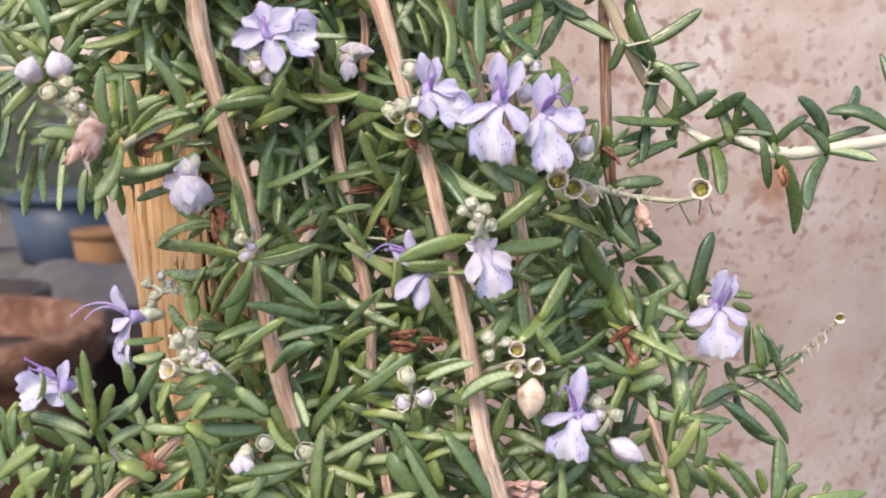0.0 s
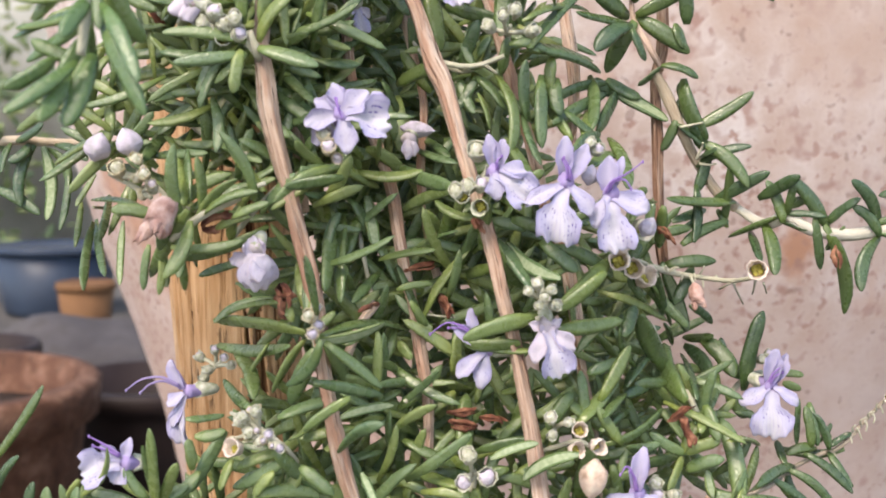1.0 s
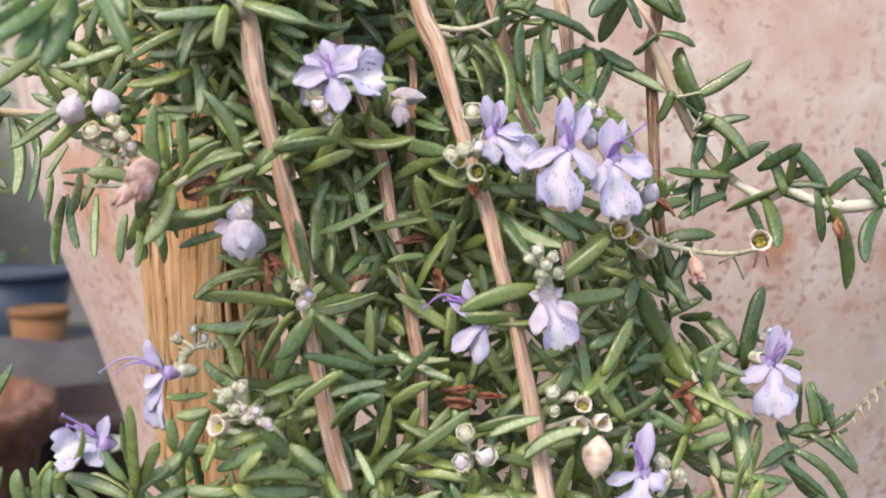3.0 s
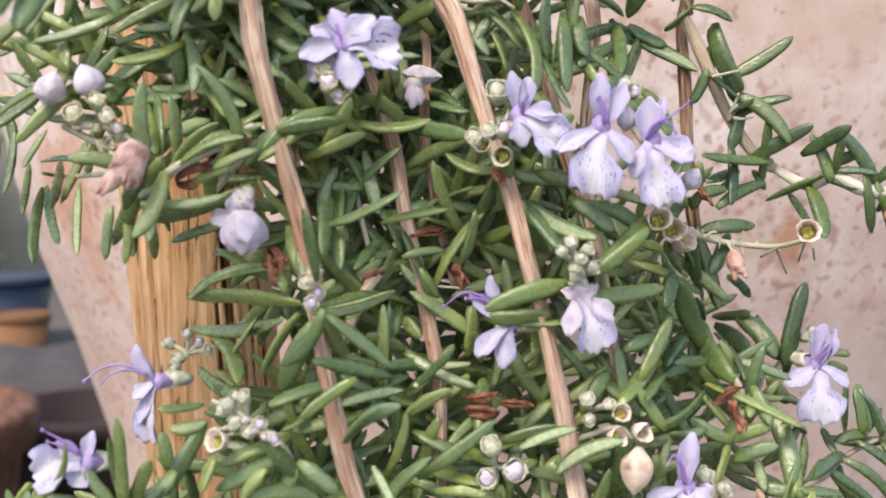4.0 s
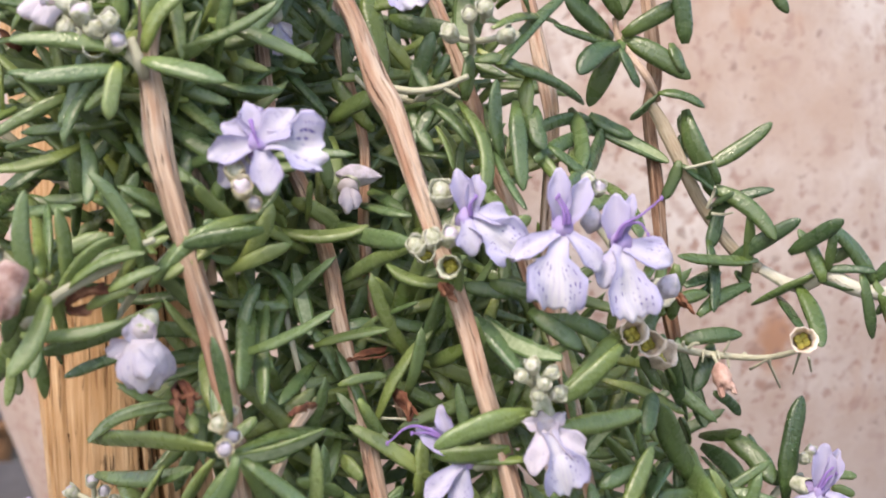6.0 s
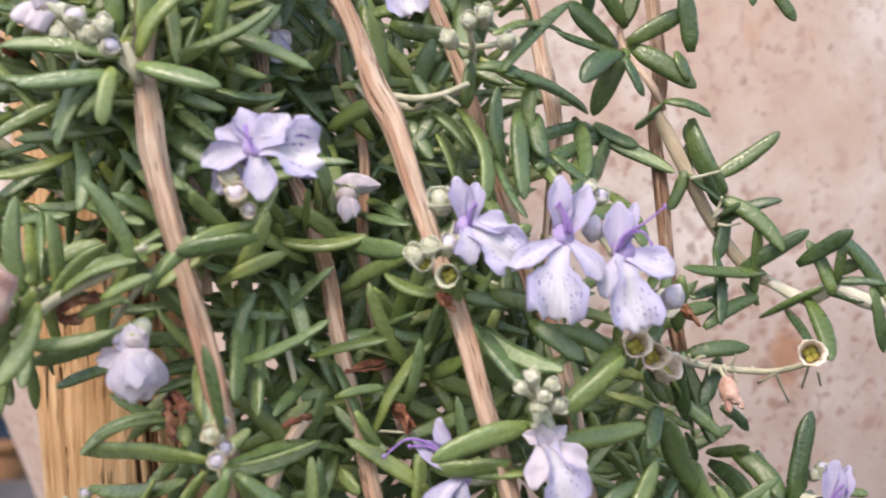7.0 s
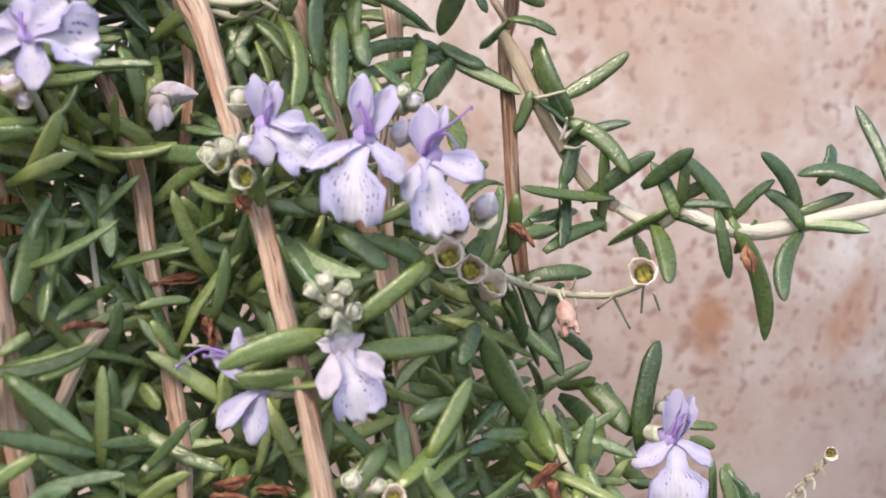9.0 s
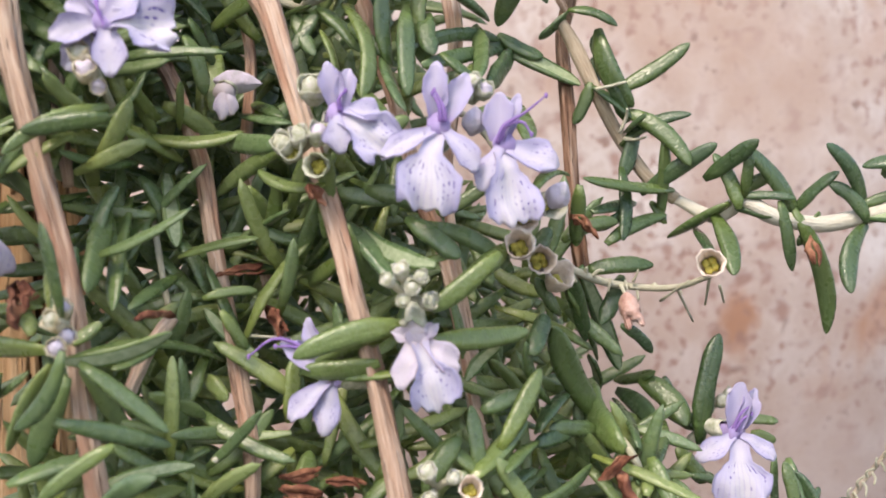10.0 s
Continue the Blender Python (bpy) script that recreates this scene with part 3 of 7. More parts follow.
def cups(points, size):
    """Open, emptied calyces: a thick-walled toothed bell with a yellowish seed bed inside."""
    for p in [mm(*q) for q in points]:
        r = size / 2000
        axis = Vector((rng.uniform(-0.5, 0.5), -1, rng.uniform(-0.15, 0.5))).normalized()
        bm = bmesh.new()
        bell(bm, p - axis * 1.5 * r, axis, 0.98 * r, 1.9 * r, 2, 0.12, p.x * 1500, 22)
        for vert in bm.verts:
            vert.co += 0.16 * r * noise.noise_vector(vert.co * 900)
        cup = part("seed_cup", bm, PALE if p.z < 0.434 else CALYX, rosemary, "pale papery open seed cup")
        bm = bmesh.new()
        for k in range(4):
            a = math.pi / 2 * k + 0.4
            side = axis.orthogonal().normalized()
            blob(bm, p - axis * 0.75 * r + 0.34 * r * (math.cos(a) * side + math.sin(a) * axis.cross(side)), 0.36 * r, (1, 1, 1), None, 6, 8)
        part("seed_core", bm, SEED, cup, "yellowish seed core")


def capsule(at, width, height, roll, skin=None):
    """A plump closed pod or bud with a pointed end."""
    c, turn = mm(*at), pose(0, 0, 0, 8, roll, 0).to_3x3()
    bm = bmesh.new()
    rows = []
    for i in range(11):
        s = i / 10
        r = 0.5 * width / 1000 * (math.sin(math.pi * min(1, 0.12 + 0.9 * s)) ** 0.7)
        r *= 1 if s > 0.25 else 0.35 + 2.6 * s
        rows.append((r, (s - 0.5) * height / 1000))
    rings = []
    for i, (r, z) in enumerate(rows):
        rings.append([bm.verts.new(c + turn @ Vector((r * (1 + 0.08 * math.cos(5 * a)) * math.cos(a), r * (1 + 0.08 * math.cos(5 * a)) * math.sin(a), z)))
                      for a in [2 * math.pi * k / 20 for k in range(20)]])
    for a, b in zip(rings, rings[1:]):
        for k in range(20):
            bm.faces.new((a[k], a[(k + 1) % 20], b[(k + 1) % 20], b[k]))
    bm.faces.new(rings[0][::-1]), bm.faces.new(rings[-1])
    part("pod", bm, skin or LILAC, rosemary, "plump beige seed pod" if skin else "closed pale lilac flower bud")


def withered(a, b, width):
    """A shrivelled, twisted dry leaf or bract."""
    a, b = mm(*a), mm(*b)
    w, d = width / 1000, b - a
    bm = bmesh.new()
    for k in range(8 if width > 3.0 else 4):
        t = Vector((rng.uniform(-0.4, 0.4) * w, rng.uniform(-1, 0.2) * w * 0.5, rng.uniform(-0.4, 0.4) * w))
        leaf_shape(bm, a + t * 0.3, b + t, w * rng.uniform(0.35, 0.6), rng.uniform(-0.3, 0.3) * w,
                   Vector((rng.uniform(-1, 1), -0.6, rng.uniform(-1, 1))).normalized(), 12, rng.uniform(-0.25, 0.25))
    for vert in bm.verts:
        vert.co += 0.3 * w * noise.noise_vector(vert.co * 520) + 0.13 * w * noise.noise_vector(vert.co * 1500)
    mat = DRYPINK if width > 3.0 else DRY
    part("withered_leaf", bm, (mat, mat), rosemary, "shrivelled reddish-brown dry leaf")


# ---- the shrub's stems, flowers and buds ----
stem([(-42.2, 13.8, 491.6), (-43.0, 13.0, 480.7), (-43.6, 12.5, 471.8), (-44.2, 12.1, 463.7), (-43.5, 12.0, 457.8), (-42.5, 11.7, 450.7), (-39.8, 11.0, 440.5), (-37.9, 10.8, 433.8), (-36.0, 10.5, 427.0), (-34.7, 10.2, 419.2), (-34.1, 9.9, 411.9), (-32.4, 9.4, 403.6), (-31.0, 9.3, 397.9), (-29.8, 9.3, 392.7), (-28.6, 9.5, 388.6)], 1.68)
thread([(-29.3, 12.6, 388.3), (-28.1, 12.4, 385.9), (-26.9, 12.0, 383.8)], 0.95)
stem([(-38.4, 36.1, 497.2), (-36.2, 34.3, 486.9), (-34.0, 32.6, 477.7), (-32.2, 31.1, 469.6), (-30.7, 29.2, 458.4), (-26.6, 27.5, 448.6), (-23.7, 25.9, 439.9), (-22.0, 24.3, 431.2), (-20.1, 22.7, 422.5), (-18.3, 21.0, 412.9), (-16.8, 19.4, 404.3), (-16.6, 17.6, 393.8), (-15.1, 15.9, 384.3), (-13.5, 14.2, 374.7), (-12.3, 12.8, 367.3)], 1.23)
stem([(-26.5, 25.7, 494.9), (-23.9, 23.8, 483.2), (-22.2, 22.5, 476.4), (-19.3, 21.3, 469.7), (-16.8, 20.0, 462.0), (-14.7, 19.1, 457.5), (-12.1, 17.5, 448.3), (-9.5, 16.1, 440.0), (-6.8, 14.6, 431.7), (-4.4, 12.9, 421.7), (-2.2, 11.4, 412.6), (-0.0, 9.6, 401.7), (2.0, 7.5, 388.9), (4.4, 6.0, 379.9), (6.9, 4.5, 370.9)], 1.63)
stem([(-12.4, 38.8, 498.5), (-10.1, 36.6, 485.9), (-8.5, 35.2, 478.6), (-6.0, 33.7, 471.3), (-3.0, 31.9, 461.1), (-2.4, 30.9, 457.5), (0.5, 29.4, 449.6), (4.0, 27.1, 435.9), (6.2, 25.8, 430.1), (8.6, 23.8, 418.4), (10.1, 22.0, 408.7), (12.0, 19.9, 397.2), (13.0, 17.4, 381.8)], 1.25)
stem([(5.4, 44.1, 500.2), (6.4, 41.3, 482.9), (8.1, 39.1, 470.1), (9.5, 37.4, 460.0), (8.8, 35.7, 450.9), (7.6, 33.8, 439.8), (8.1, 31.7, 427.7), (10.6, 29.5, 414.6)], 1.34)
stem([(26.5, 47.4, 501.5), (26.4, 45.0, 483.9), (26.8, 42.7, 467.6), (25.5, 41.7, 460.4), (25.7, 40.2, 450.1), (25.9, 38.7, 439.7), (26.5, 37.6, 431.4), (27.1, 36.7, 425.2)], 1.27, BARK_DARK)
stem([(-22.8, 38.8, 498.2), (-22.4, 36.4, 481.5), (-21.4, 34.7, 469.2), (-18.2, 32.8, 455.7), (-18.5, 30.8, 441.8), (-16.7, 29.2, 429.9), (-13.7, 27.5, 417.9)], 0.91)
stem([(-43.1, 21.3, 464.1), (-41.7, 20.6, 458.5), (-39.8, 19.8, 453.0), (-38.9, 18.6, 444.6), (-37.5, 17.4, 436.3)], 0.94)
stem([(-33.2, 16.8, 413.6), (-31.3, 16.4, 411.2), (-28.4, 17.3, 417.3), (-25.6, 17.8, 421.1)], 1.05)
stem([(-59.3, 4.0, 376.9), (-55.7, 4.5, 380.5), (-52.0, 4.9, 383.2), (-47.4, 5.6, 387.7), (-45.6, 5.8, 389.5)], 1.00)
stem([(31.5, 18.2, 388.1), (33.0, 17.5, 383.8), (35.8, 18.1, 376.4), (37.5, 18.1, 369.2)], 0.74)
stem([(-43.1, 26.8, 485.3), (-42.6, 26.0, 479.4), (-41.6, 24.7, 469.7), (-40.2, 22.9, 457.1), (-39.1, 21.6, 447.6)], 1.06)
FRONT = (0, -1, 0.15)
flower((-30.5, 4.6, 452.4), [
    ("upper_lobe", (-0.4, 0.6, 0.4), (-1.5, 1.2, 4.6), 2.8, FRONT, 0.25, 0.1), ("upper_lobe", (-0.7, 0.6, 0.2), (-4.6, 0.8, 2.0), 2.4, FRONT, 0.2, 0.1),
    ("side_lobe", (0.0, -0.3, -0.2), (3.9, -1.2, 3.0), 3.9, (-0.2, -1, 0.3), 0.15, 0.05), ("side_lobe", (-0.3, 0.2, -0.4), (-6.0, 0.0, -1.8), 3.0, FRONT, 0.2, 0.15),
    ("side_lobe", (0.1, -0.5, -0.6), (1.0, -1.5, -6.4), 3.4, (0, -1, 0.3), 0.15, 0.05), ("lower_lobe", (0.6, -0.8, -0.5), (7.7, -1.6, -1.2), 6.6, (0.1, -1, 0.4), 0.3, 0.5),
    ("side_lobe", (-0.8, 1.2, -1.0), (-4.6, 1.6, -5.2), 3.4, FRONT, 0.2, 0.2)],
    [((-1.0, -0.4, 2.2), (-0.7, -1.1, 1.0), (-0.1, -1.0, -0.8))], (-1.5, 4, -4))
buds([(-33.4, 5.6, 448.8), (-32.6, 4.8, 446.9), (-31.4, 5.2, 445.4)], 2.2, CREAM)
capsule((-19.1, 26.6, 450.5), 2.93, 6.24, 95)
flower((-20.6, 24.4, 448.6), [("side_lobe", (0, 0, 0.6), (-0.2, -0.6, -3.4), 2.2, FRONT, -0.2, 0.1), ("side_lobe", (0.6, 0, 0.6), (1.0, -0.4, -3.0), 1.8, FRONT, -0.2, 0.1)], (), (1, 4, 2), 1.0, (0, 0, 0), PALE_PETAL)
flower((-6.3, 10.4, 443.7), [
    ("upper_lobe", (-0.4, 0, 0.6), (-1.4, -0.3, 5.8), 2.5, FRONT, 0.3, 0.1), ("upper_lobe", (0.4, 0, 0.6), (1.1, -0.1, 5.2), 2.2, FRONT, 0.3, 0.1),
    ("side_lobe", (-0.5, -0.7, -0.4), (0.0, -1.2, -4.7), 2.9, FRONT, 0.1, 0.0), ("side_lobe", (0.5, -0.4, 0.3), (5.2, -0.5, -0.4), 3.0, (0, -1, 0.6), 0.2, 0.2),
    ("lower_lobe", (0.4, -0.6, -0.4), (5.6, -2.0, -4.6), 6.0, (-0.2, -1, 0.5), 0.2, 0.45)],
    [((0.1, -0.6, 0.2), (0.0, -1.2, 1.4), (0.7, -1.3, 2.3))], (-2, 5, -2))
flower((4.7, 9.2, 442.3), [
    ("upper_lobe", (-0.3, 0.3, 0.6), (-0.3, -0.3, 7.0), 2.6, FRONT, 0.25, 0.0), ("upper_lobe", (0.6, 0.3, 0.4), (3.4, 0.2, 5.9), 2.7, FRONT, 0.25, 0.0),
    ("side_lobe", (-0.5, -0.5, -0.8), (-6.6, -1.2, -3.8), 2.9, (-0.2, -0.9, 0.5), 0.2, 0.1), ("side_lobe", (0.6, -0.5, -0.7), (4.2, -1.6, -5.5), 2.6, (0.2, -1, 0.3), 0.2, 0.05),
    ("lower_lobe", (-0.4, -0.5, -0.9), (-1.9, -2.4, -10.2), 6.3, (0, -1, 0.2), 0.12, 0.4)],
    [((0.7, -0.9, 0.2), (0.5, -1.4, 1.6), (-0.5, -1.2, 3.6)), ((0.2, -0.8, 0.2), (0.0, -1.3, 1.8), (-0.7, -0.9, 3.3))], (1, 5, -2))
flower((12.2, 10.6, 440.2), [
    ("upper_lobe", (-0.6, 0.2, 0.5), (-0.3, 0.0, 6.2), 3.1, (-0.3, -1, 0), 0.25, 0.0), ("upper_lobe", (0.4, 0.6, 0.6), (2.0, 0.8, 6.1), 1.3, FRONT, 0.2, 0.0),
    ("side_lobe", (-0.5, -0.5, -0.3), (-2.8, -1.4, -5.4), 3.0, (-0.2, -1, 0.3), -0.1, 0.05), ("side_lobe", (0.4, -0.4, -0.4), (6.3, -1.0, -2.6), 4.2, (0.1, -1, 0.5), 0.15, 0.1),
    ("lower_lobe", (-0.2, -0.6, -0.9), (1.0, -2.6, -9.5), 5.8, (0.1, -1, 0.2), 0.15, 0.4)],
    [((-0.8, -0.4, 0.2), (-0.1, -1.4, 2.0), (2.1, -2.2, 3.3), (4.5, -2.6, 5.2)), ((-0.4, -0.5, 0.6), (0.2, -1.4, 2.0), (1.9, -1.9, 2.3), (2.9, -2.0, 0.9))], (1, 5, -1))
flower((2.0, 8.9, 418.7), [
    ("upper_lobe", (-0.4, -0.3, -0.2), (-2.7, -0.6, 0.7), 1.6, FRONT, 0.3, 0.5), ("upper_lobe", (0.4, -0.3, -0.2), (2.5, -0.3, 1.4), 1.4, FRONT, 0.3, 0.5), ("upper_lobe", (0, -0.5, -0.8), (0.1, -0.9, 1.4), 2.6, FRONT, 0.3, 0.5),
    ("side_lobe", (-0.5, -0.8, -0.4), (-1.8, -1.4, -5.6), 2.6, (-0.2, -1, 0.2), 0.1, 0.0), ("side_lobe", (0.6, -0.7, -0.3), (4.7, -0.8, -3.9), 2.8, (0.2, -1, 0.3), 0.2, 0.2),
    ("lower_lobe", (0.3, -0.9, -0.6), (2.4, -2.2, -7.9), 5.2, (0.1, -1, 0.2), 0.25, 0.4)], (), (0, 3, 4), 1.0, (0, 0, 0), PALE_PETAL)
flower((-44.3, 7.0, 430.5), [
    ("upper_lobe", (0.2, 0, -0.8), (-0.5, -0.4, 2.6), 3.2, FRONT, 0.4, 0.4), ("side_lobe", (-0.9, 0.4, -0.6), (-4.2, 0.2, -1.8), 2.4, FRONT, 0.3, 0.4),
    ("closed_lobe", (-0.8, -0.2, -0.4), (-0.8, -1.0, -5.6), 5.2, (-0.6, -1, 0), -0.5, 0.0), ("closed_lobe", (1.0, -0.2, -0.4), (1.5, -1.0, -5.8), 5.4, (0.6, -1, 0), -0.5, 0.0),
    ("closed_lobe", (0.3, -1.7, -0.5), (0.5, -2.6, -6.2), 5.0, (0.1, -1, 0.1), -0.4, 0.1), ("side_lobe", (-0.2, -2.6, -1.2), (1.4, -4.0, -4.6), 2.4, (0.3, -1, 0.2), -0.2, 0.2)], (), (0.8, 3, 3), 1.0, (0, 0, 0), PALE_PETAL)
far_flower = flower((46.4, 32.0, 404.4), [
    ("upper_lobe", (-0.3, 0, 0.4), (0.8, -0.2, 6.9), 3.0, (-0.2, -1, 0), 0.3, 0.0), ("upper_lobe", (0.4, 0.3, 0.8), (2.9, 0.2, 6.0), 2.4, FRONT, 0.4, 0.1),
    ("side_lobe", (-0.5, -0.4, -0.1), (-5.9, -1.0, -3.2), 2.7, (-0.2, -1, 0.5), 0.1, 0.0), ("side_lobe", (0.5, -0.4, -0.1), (5.1, -1.0, -3.2), 2.4, (0.2, -1, 0.5), 0.1, 0.0),
    ("lower_lobe", (0, -0.5, -0.6), (-0.3, -2.5, -9.2), 7.0, (0, -1, 0.2), 0.1, 0.3)],
    [((-0.6, -0.5, 0.8), (0.1, -1.3, 2.8), (1.6, -1.1, 3.9)), ((-0.4, -0.5, 0.6), (0.5, -1.2, 2.2), (1.8, -1.0, 2.8))], (-3, 5, 1))
flower((-59.0, 24.0, 404.2), [
    ("upper_lobe", (-0.6, 0, 0.5), (-3.1, 0.0, 5.6), 2.2, (-0.6, -1, 0.3), 0.25, 0.0), ("upper_lobe", (-0.3, 0.4, 0.4), (-2.6, 0.6, 3.0), 1.6, FRONT, 0.2, 0.0),
    ("side_lobe", (-0.5, -0.5, -0.2), (-3.2, -1.2, -2.3), 2.5, (-0.6, -1, 0.4), 0.1, 0.1), ("side_lobe", (-0.5, -0.3, -1.6), (-2.6, -0.8, -6.2), 2.2, (-0.6, -1, 0.2), 0.1, 0.1),
    ("lower_lobe", (-0.3, -0.4, -0.5), (-1.0, -1.4, -9.2), 4.4, (-0.8, -1, 0.2), 0.2, 0.4)],
    [((-1.4, -0.3, 1.1), (-4.3, -0.6, 2.6), (-7.8, -0.8, 2.2), (-10.4, -0.9, 0.3)), ((-1.3, -0.2, 0.9), (-4.0, -0.4, 1.9), (-6.4, -0.6, 1.3), (-8.0, -0.7, -0.2))], (5, 3, 0), 1.0, (0, 0, 0), None, STAMEN_PALE)
flower((-63.8, 1.4, 398.0), [
    ("lower_lobe", (-0.5, -0.6, 0), (-6.4, -1.6, -1.2), 5.4, (-0.2, -1, 0.4), 0.25, 0.4), ("upper_lobe", (0.1, 0, 0.4), (1.0, 0.0, 4.0), 1.7, FRONT, 0.25, 0.0),
    ("side_lobe", (-0.3, -0.2, 0.5), (-3.5, -0.5, 2.8), 2.1, FRONT, 0.2, 0.1), ("side_lobe", (-0.2, -0.5, -0.5), (-1.6, -1.0, -3.2), 3.2, FRONT, 0.2, 0.2)],
    [((-0.5, -0.5, 1.4), (-2.6, -0.8, 3.0), (-5.0, -1.0, 4.4)), ((-0.5, -0.5, 1.2), (-2.6, -0.9, 2.3), (-4.4, -1.0, 2.9))], (4, 4, -1))
flower((-7.0, 14.0, 414.2), [
    ("upper_lobe", (-1.2, 0.2, 1.0), (-3.1, 0.0, 6.6), 2.0, (-0.6, -1, 0.2), 0.25, 0.0), ("upper_lobe", (-0.8, -0.2, 0.4), (-6.0, -0.3, 4.1), 2.3, (-0.3, -1, 0.4), 0.3, 0.0),
    ("side_lobe", (-0.6, -0.6, -0.5), (-5.2, -1.0, -4.9), 2.5, (-0.4, -1, 0.4), 0.2, 0.2), ("side_lobe", (-0.3, -0.4, -0.6), (-1.2, -1.4, -6.6), 2.9, (-0.3, -1, 0.2), -0.1, 0.1)],
    [((-2.4, -0.5, 2.4), (-4.6, -0.8, 3.9), (-7.0, -0.9, 4.3), (-9.6, -0.9, 2.4)), ((-2.4, -0.5, 2.2), (-4.4, -0.9, 3.4), (-6.6, -1.0, 3.5))], (5, 1, -0.5))
flower((17.6, 9.8, 391.2), [
    ("upper_lobe", (0, 0, 0.4), (1.0, 0.0, 7.7), 2.7, (-0.4, -1, 0), 0.3, 0.0), ("upper_lobe", (0.3, 0.4, 0.4), (1.7, 0.5, 6.0), 1.4, FRONT, 0.25, 0.0),
    ("side_lobe", (0.5, -0.5, -0.3), (3.6, -1.0, -2.6), 2.9, (0.2, -1, 0.4), -0.1, 0.0), ("side_lobe", (-0.5, -0.5, -0.2), (-5.7, -0.8, -1.5), 2.0, FRONT, 0.1, 0.1),
    ("lower_lobe", (-0.1, -0.5, -0.6), (-1.7, -2.2, -7.8), 6.2, (-0.2, -1, 0.2), 0.15, 0.4)],
    [((-0.2, -0.5, 0.5), (-0.9, -1.1, 3.4), (-2.0, -1.4, 4.8), (-3.0, -1.5, 3.4)), ((0, -0.5, 0.5), (-0.6, -1.2, 3.0), (-1.5, -1.5, 4.0))], (2, 5, -2))
flower((-35.9, 2.2, 385.5), [("side_lobe", (-0.3, -0.2, 0.8), (-1.0, -0.8, -2.0), 2.2, FRONT, -0.2, 0.1), ("side_lobe", (0.4, -0.2, 0.8), (1.0, -0.8, -1.8), 2.0, FRONT, -0.2, 0.1)], (), (0, 4, 1), 1.0, (0, 0, 0), PALE_PETAL)
PLAIN = [("upper_lobe", (-0.3, 0.3, 0.5), (-1.2, -0.1, 5.4), 2.4, FRONT, 0.25, 0.0), ("upper_lobe", (0.4, 0.3, 0.5), (1.6, 0.0, 5.2), 2.4, FRONT, 0.25, 0.0),
         ("side_lobe", (-0.5, -0.4, -0.4), (-4.6, -1.0, -2.8), 2.7, FRONT, 0.15, 0.05), ("side_lobe", (0.5, -0.4, -0.4), (4.4, -1.0, -3.0), 2.7, FRONT, 0.15, 0.05),
         ("lower_lobe", (0, -0.5, -0.6), (0.2, -2.4, -8.2), 6.0, FRONT, 0.15, 0.4)]
flower((-13.5, 19.9, 477.3), PLAIN, [((-0.3, -0.5, 0.4), (-0.2, -1.4, 2.2), (1.0, -1.8, 3.6))], (0, 5, -2), 0.85, (0, -20, -20))
flower((-5.4, 19.0, 480.0), PLAIN, (), (0, 5, -2), 0.7, (0, 0, 10))
flower((-30.1, 27.9, 471.7), PLAIN[2:], (), (0, 4, 2), 0.6, (0, 0, 40), PALE_PETAL)
flower((-54.6, 9.0, 469.2), [("side_lobe", (1.5, 0.4, 0.4), (-3.4, -0.4, -1.4), 3.8, (0, -1, 0.5), -0.3, 0.2), ("side_lobe", (1.8, -0.3, 0.8), (-1.6, -1.2, 1.6), 3.6, (0, -1, 0.8), -0.35, 0.3),
    ("side_lobe", (1.5, -0.4, -0.2), (-1.8, -1.0, -2.6), 3.0, (0, -1, 0.1), -0.3, 0.3)], (), (4, 1, -1), 1.0, (0, 0, 0), FADED)
buds([(-1.1, 5.8, 424.8), (0.3, 6.9, 425.8), (1.4, 5.9, 423.9), (3.1, 6.6, 422.6), (0.5, 5.7, 422.7), (2.3, 6.0, 425.0)], 1.77)
buds([(-35.3, 3.6, 420.8), (-34.3, 4.5, 419.3), (-34.9, 3.1, 418.3), (-34.5, 3.9, 422.0)], 2.05, CREAM)
buds([(-10.0, 10.0, 397.0), (-10.7, 9.1, 393.1), (-7.2, 8.2, 394.1)], 3.13)
buds([(-26.7, 10.7, 384.0),], 3.76)
buds([(-58.9, 34.4, 408.3), (-55.6, 31.3, 410.2), (-57.1, 32.4, 406.3), (-53.2, 27.8, 409.5), (-57.5, 31.0, 405.0), (-51.7, 25.6, 408.6)], 1.80)
buds([(-45.7, 3.8, 404.7), (-43.7, 3.6, 405.6), (-42.8, 1.3, 401.6), (-39.5, -0.8, 401.3), (-44.6, 3.2, 402.4), (-41.5, 1.2, 402.8), (-46.4, 4.4, 403.8)], 1.70)
buds([(3.1, 8.2, 403.9), (3.4, 7.7, 401.3), (5.8, 7.2, 403.5)], 2.00)
buds([(9.4, 14.8, 448.2), (10.6, 15.2, 447.2), (8.4, 14.3, 446.6)], 2.1)
capsule((9.0, 12.0, 443.2), 2.8, 3.5, 10)
capsule((18.9, 13.2, 434.8), 2.9, 3.6, 30)
buds([(-9.3, 12.6, 446.6),], 2.9)
buds([(-8.7, 10.8, 441.3), (-10.9, 11.0, 441.0), (-12.6, 11.4, 440.2)], 2.4)
buds([(46.4, 37.6, 408.3), (44.3, 37.6, 407.2), (47.9, 38.7, 409.2)], 1.82)
buds([(21.5, 13.4, 391.5), (24.8, 14.3, 389.3), (21.9, 13.1, 389.7)], 2.37)
capsule((-70.5, 12.7, 446.7), 4.17, 4.89, 18)
capsule((-64.9, 10.3, 447.5), 4.10, 4.82, -20)
buds([(-33.1, 6.9, 386.8),], 2.85)
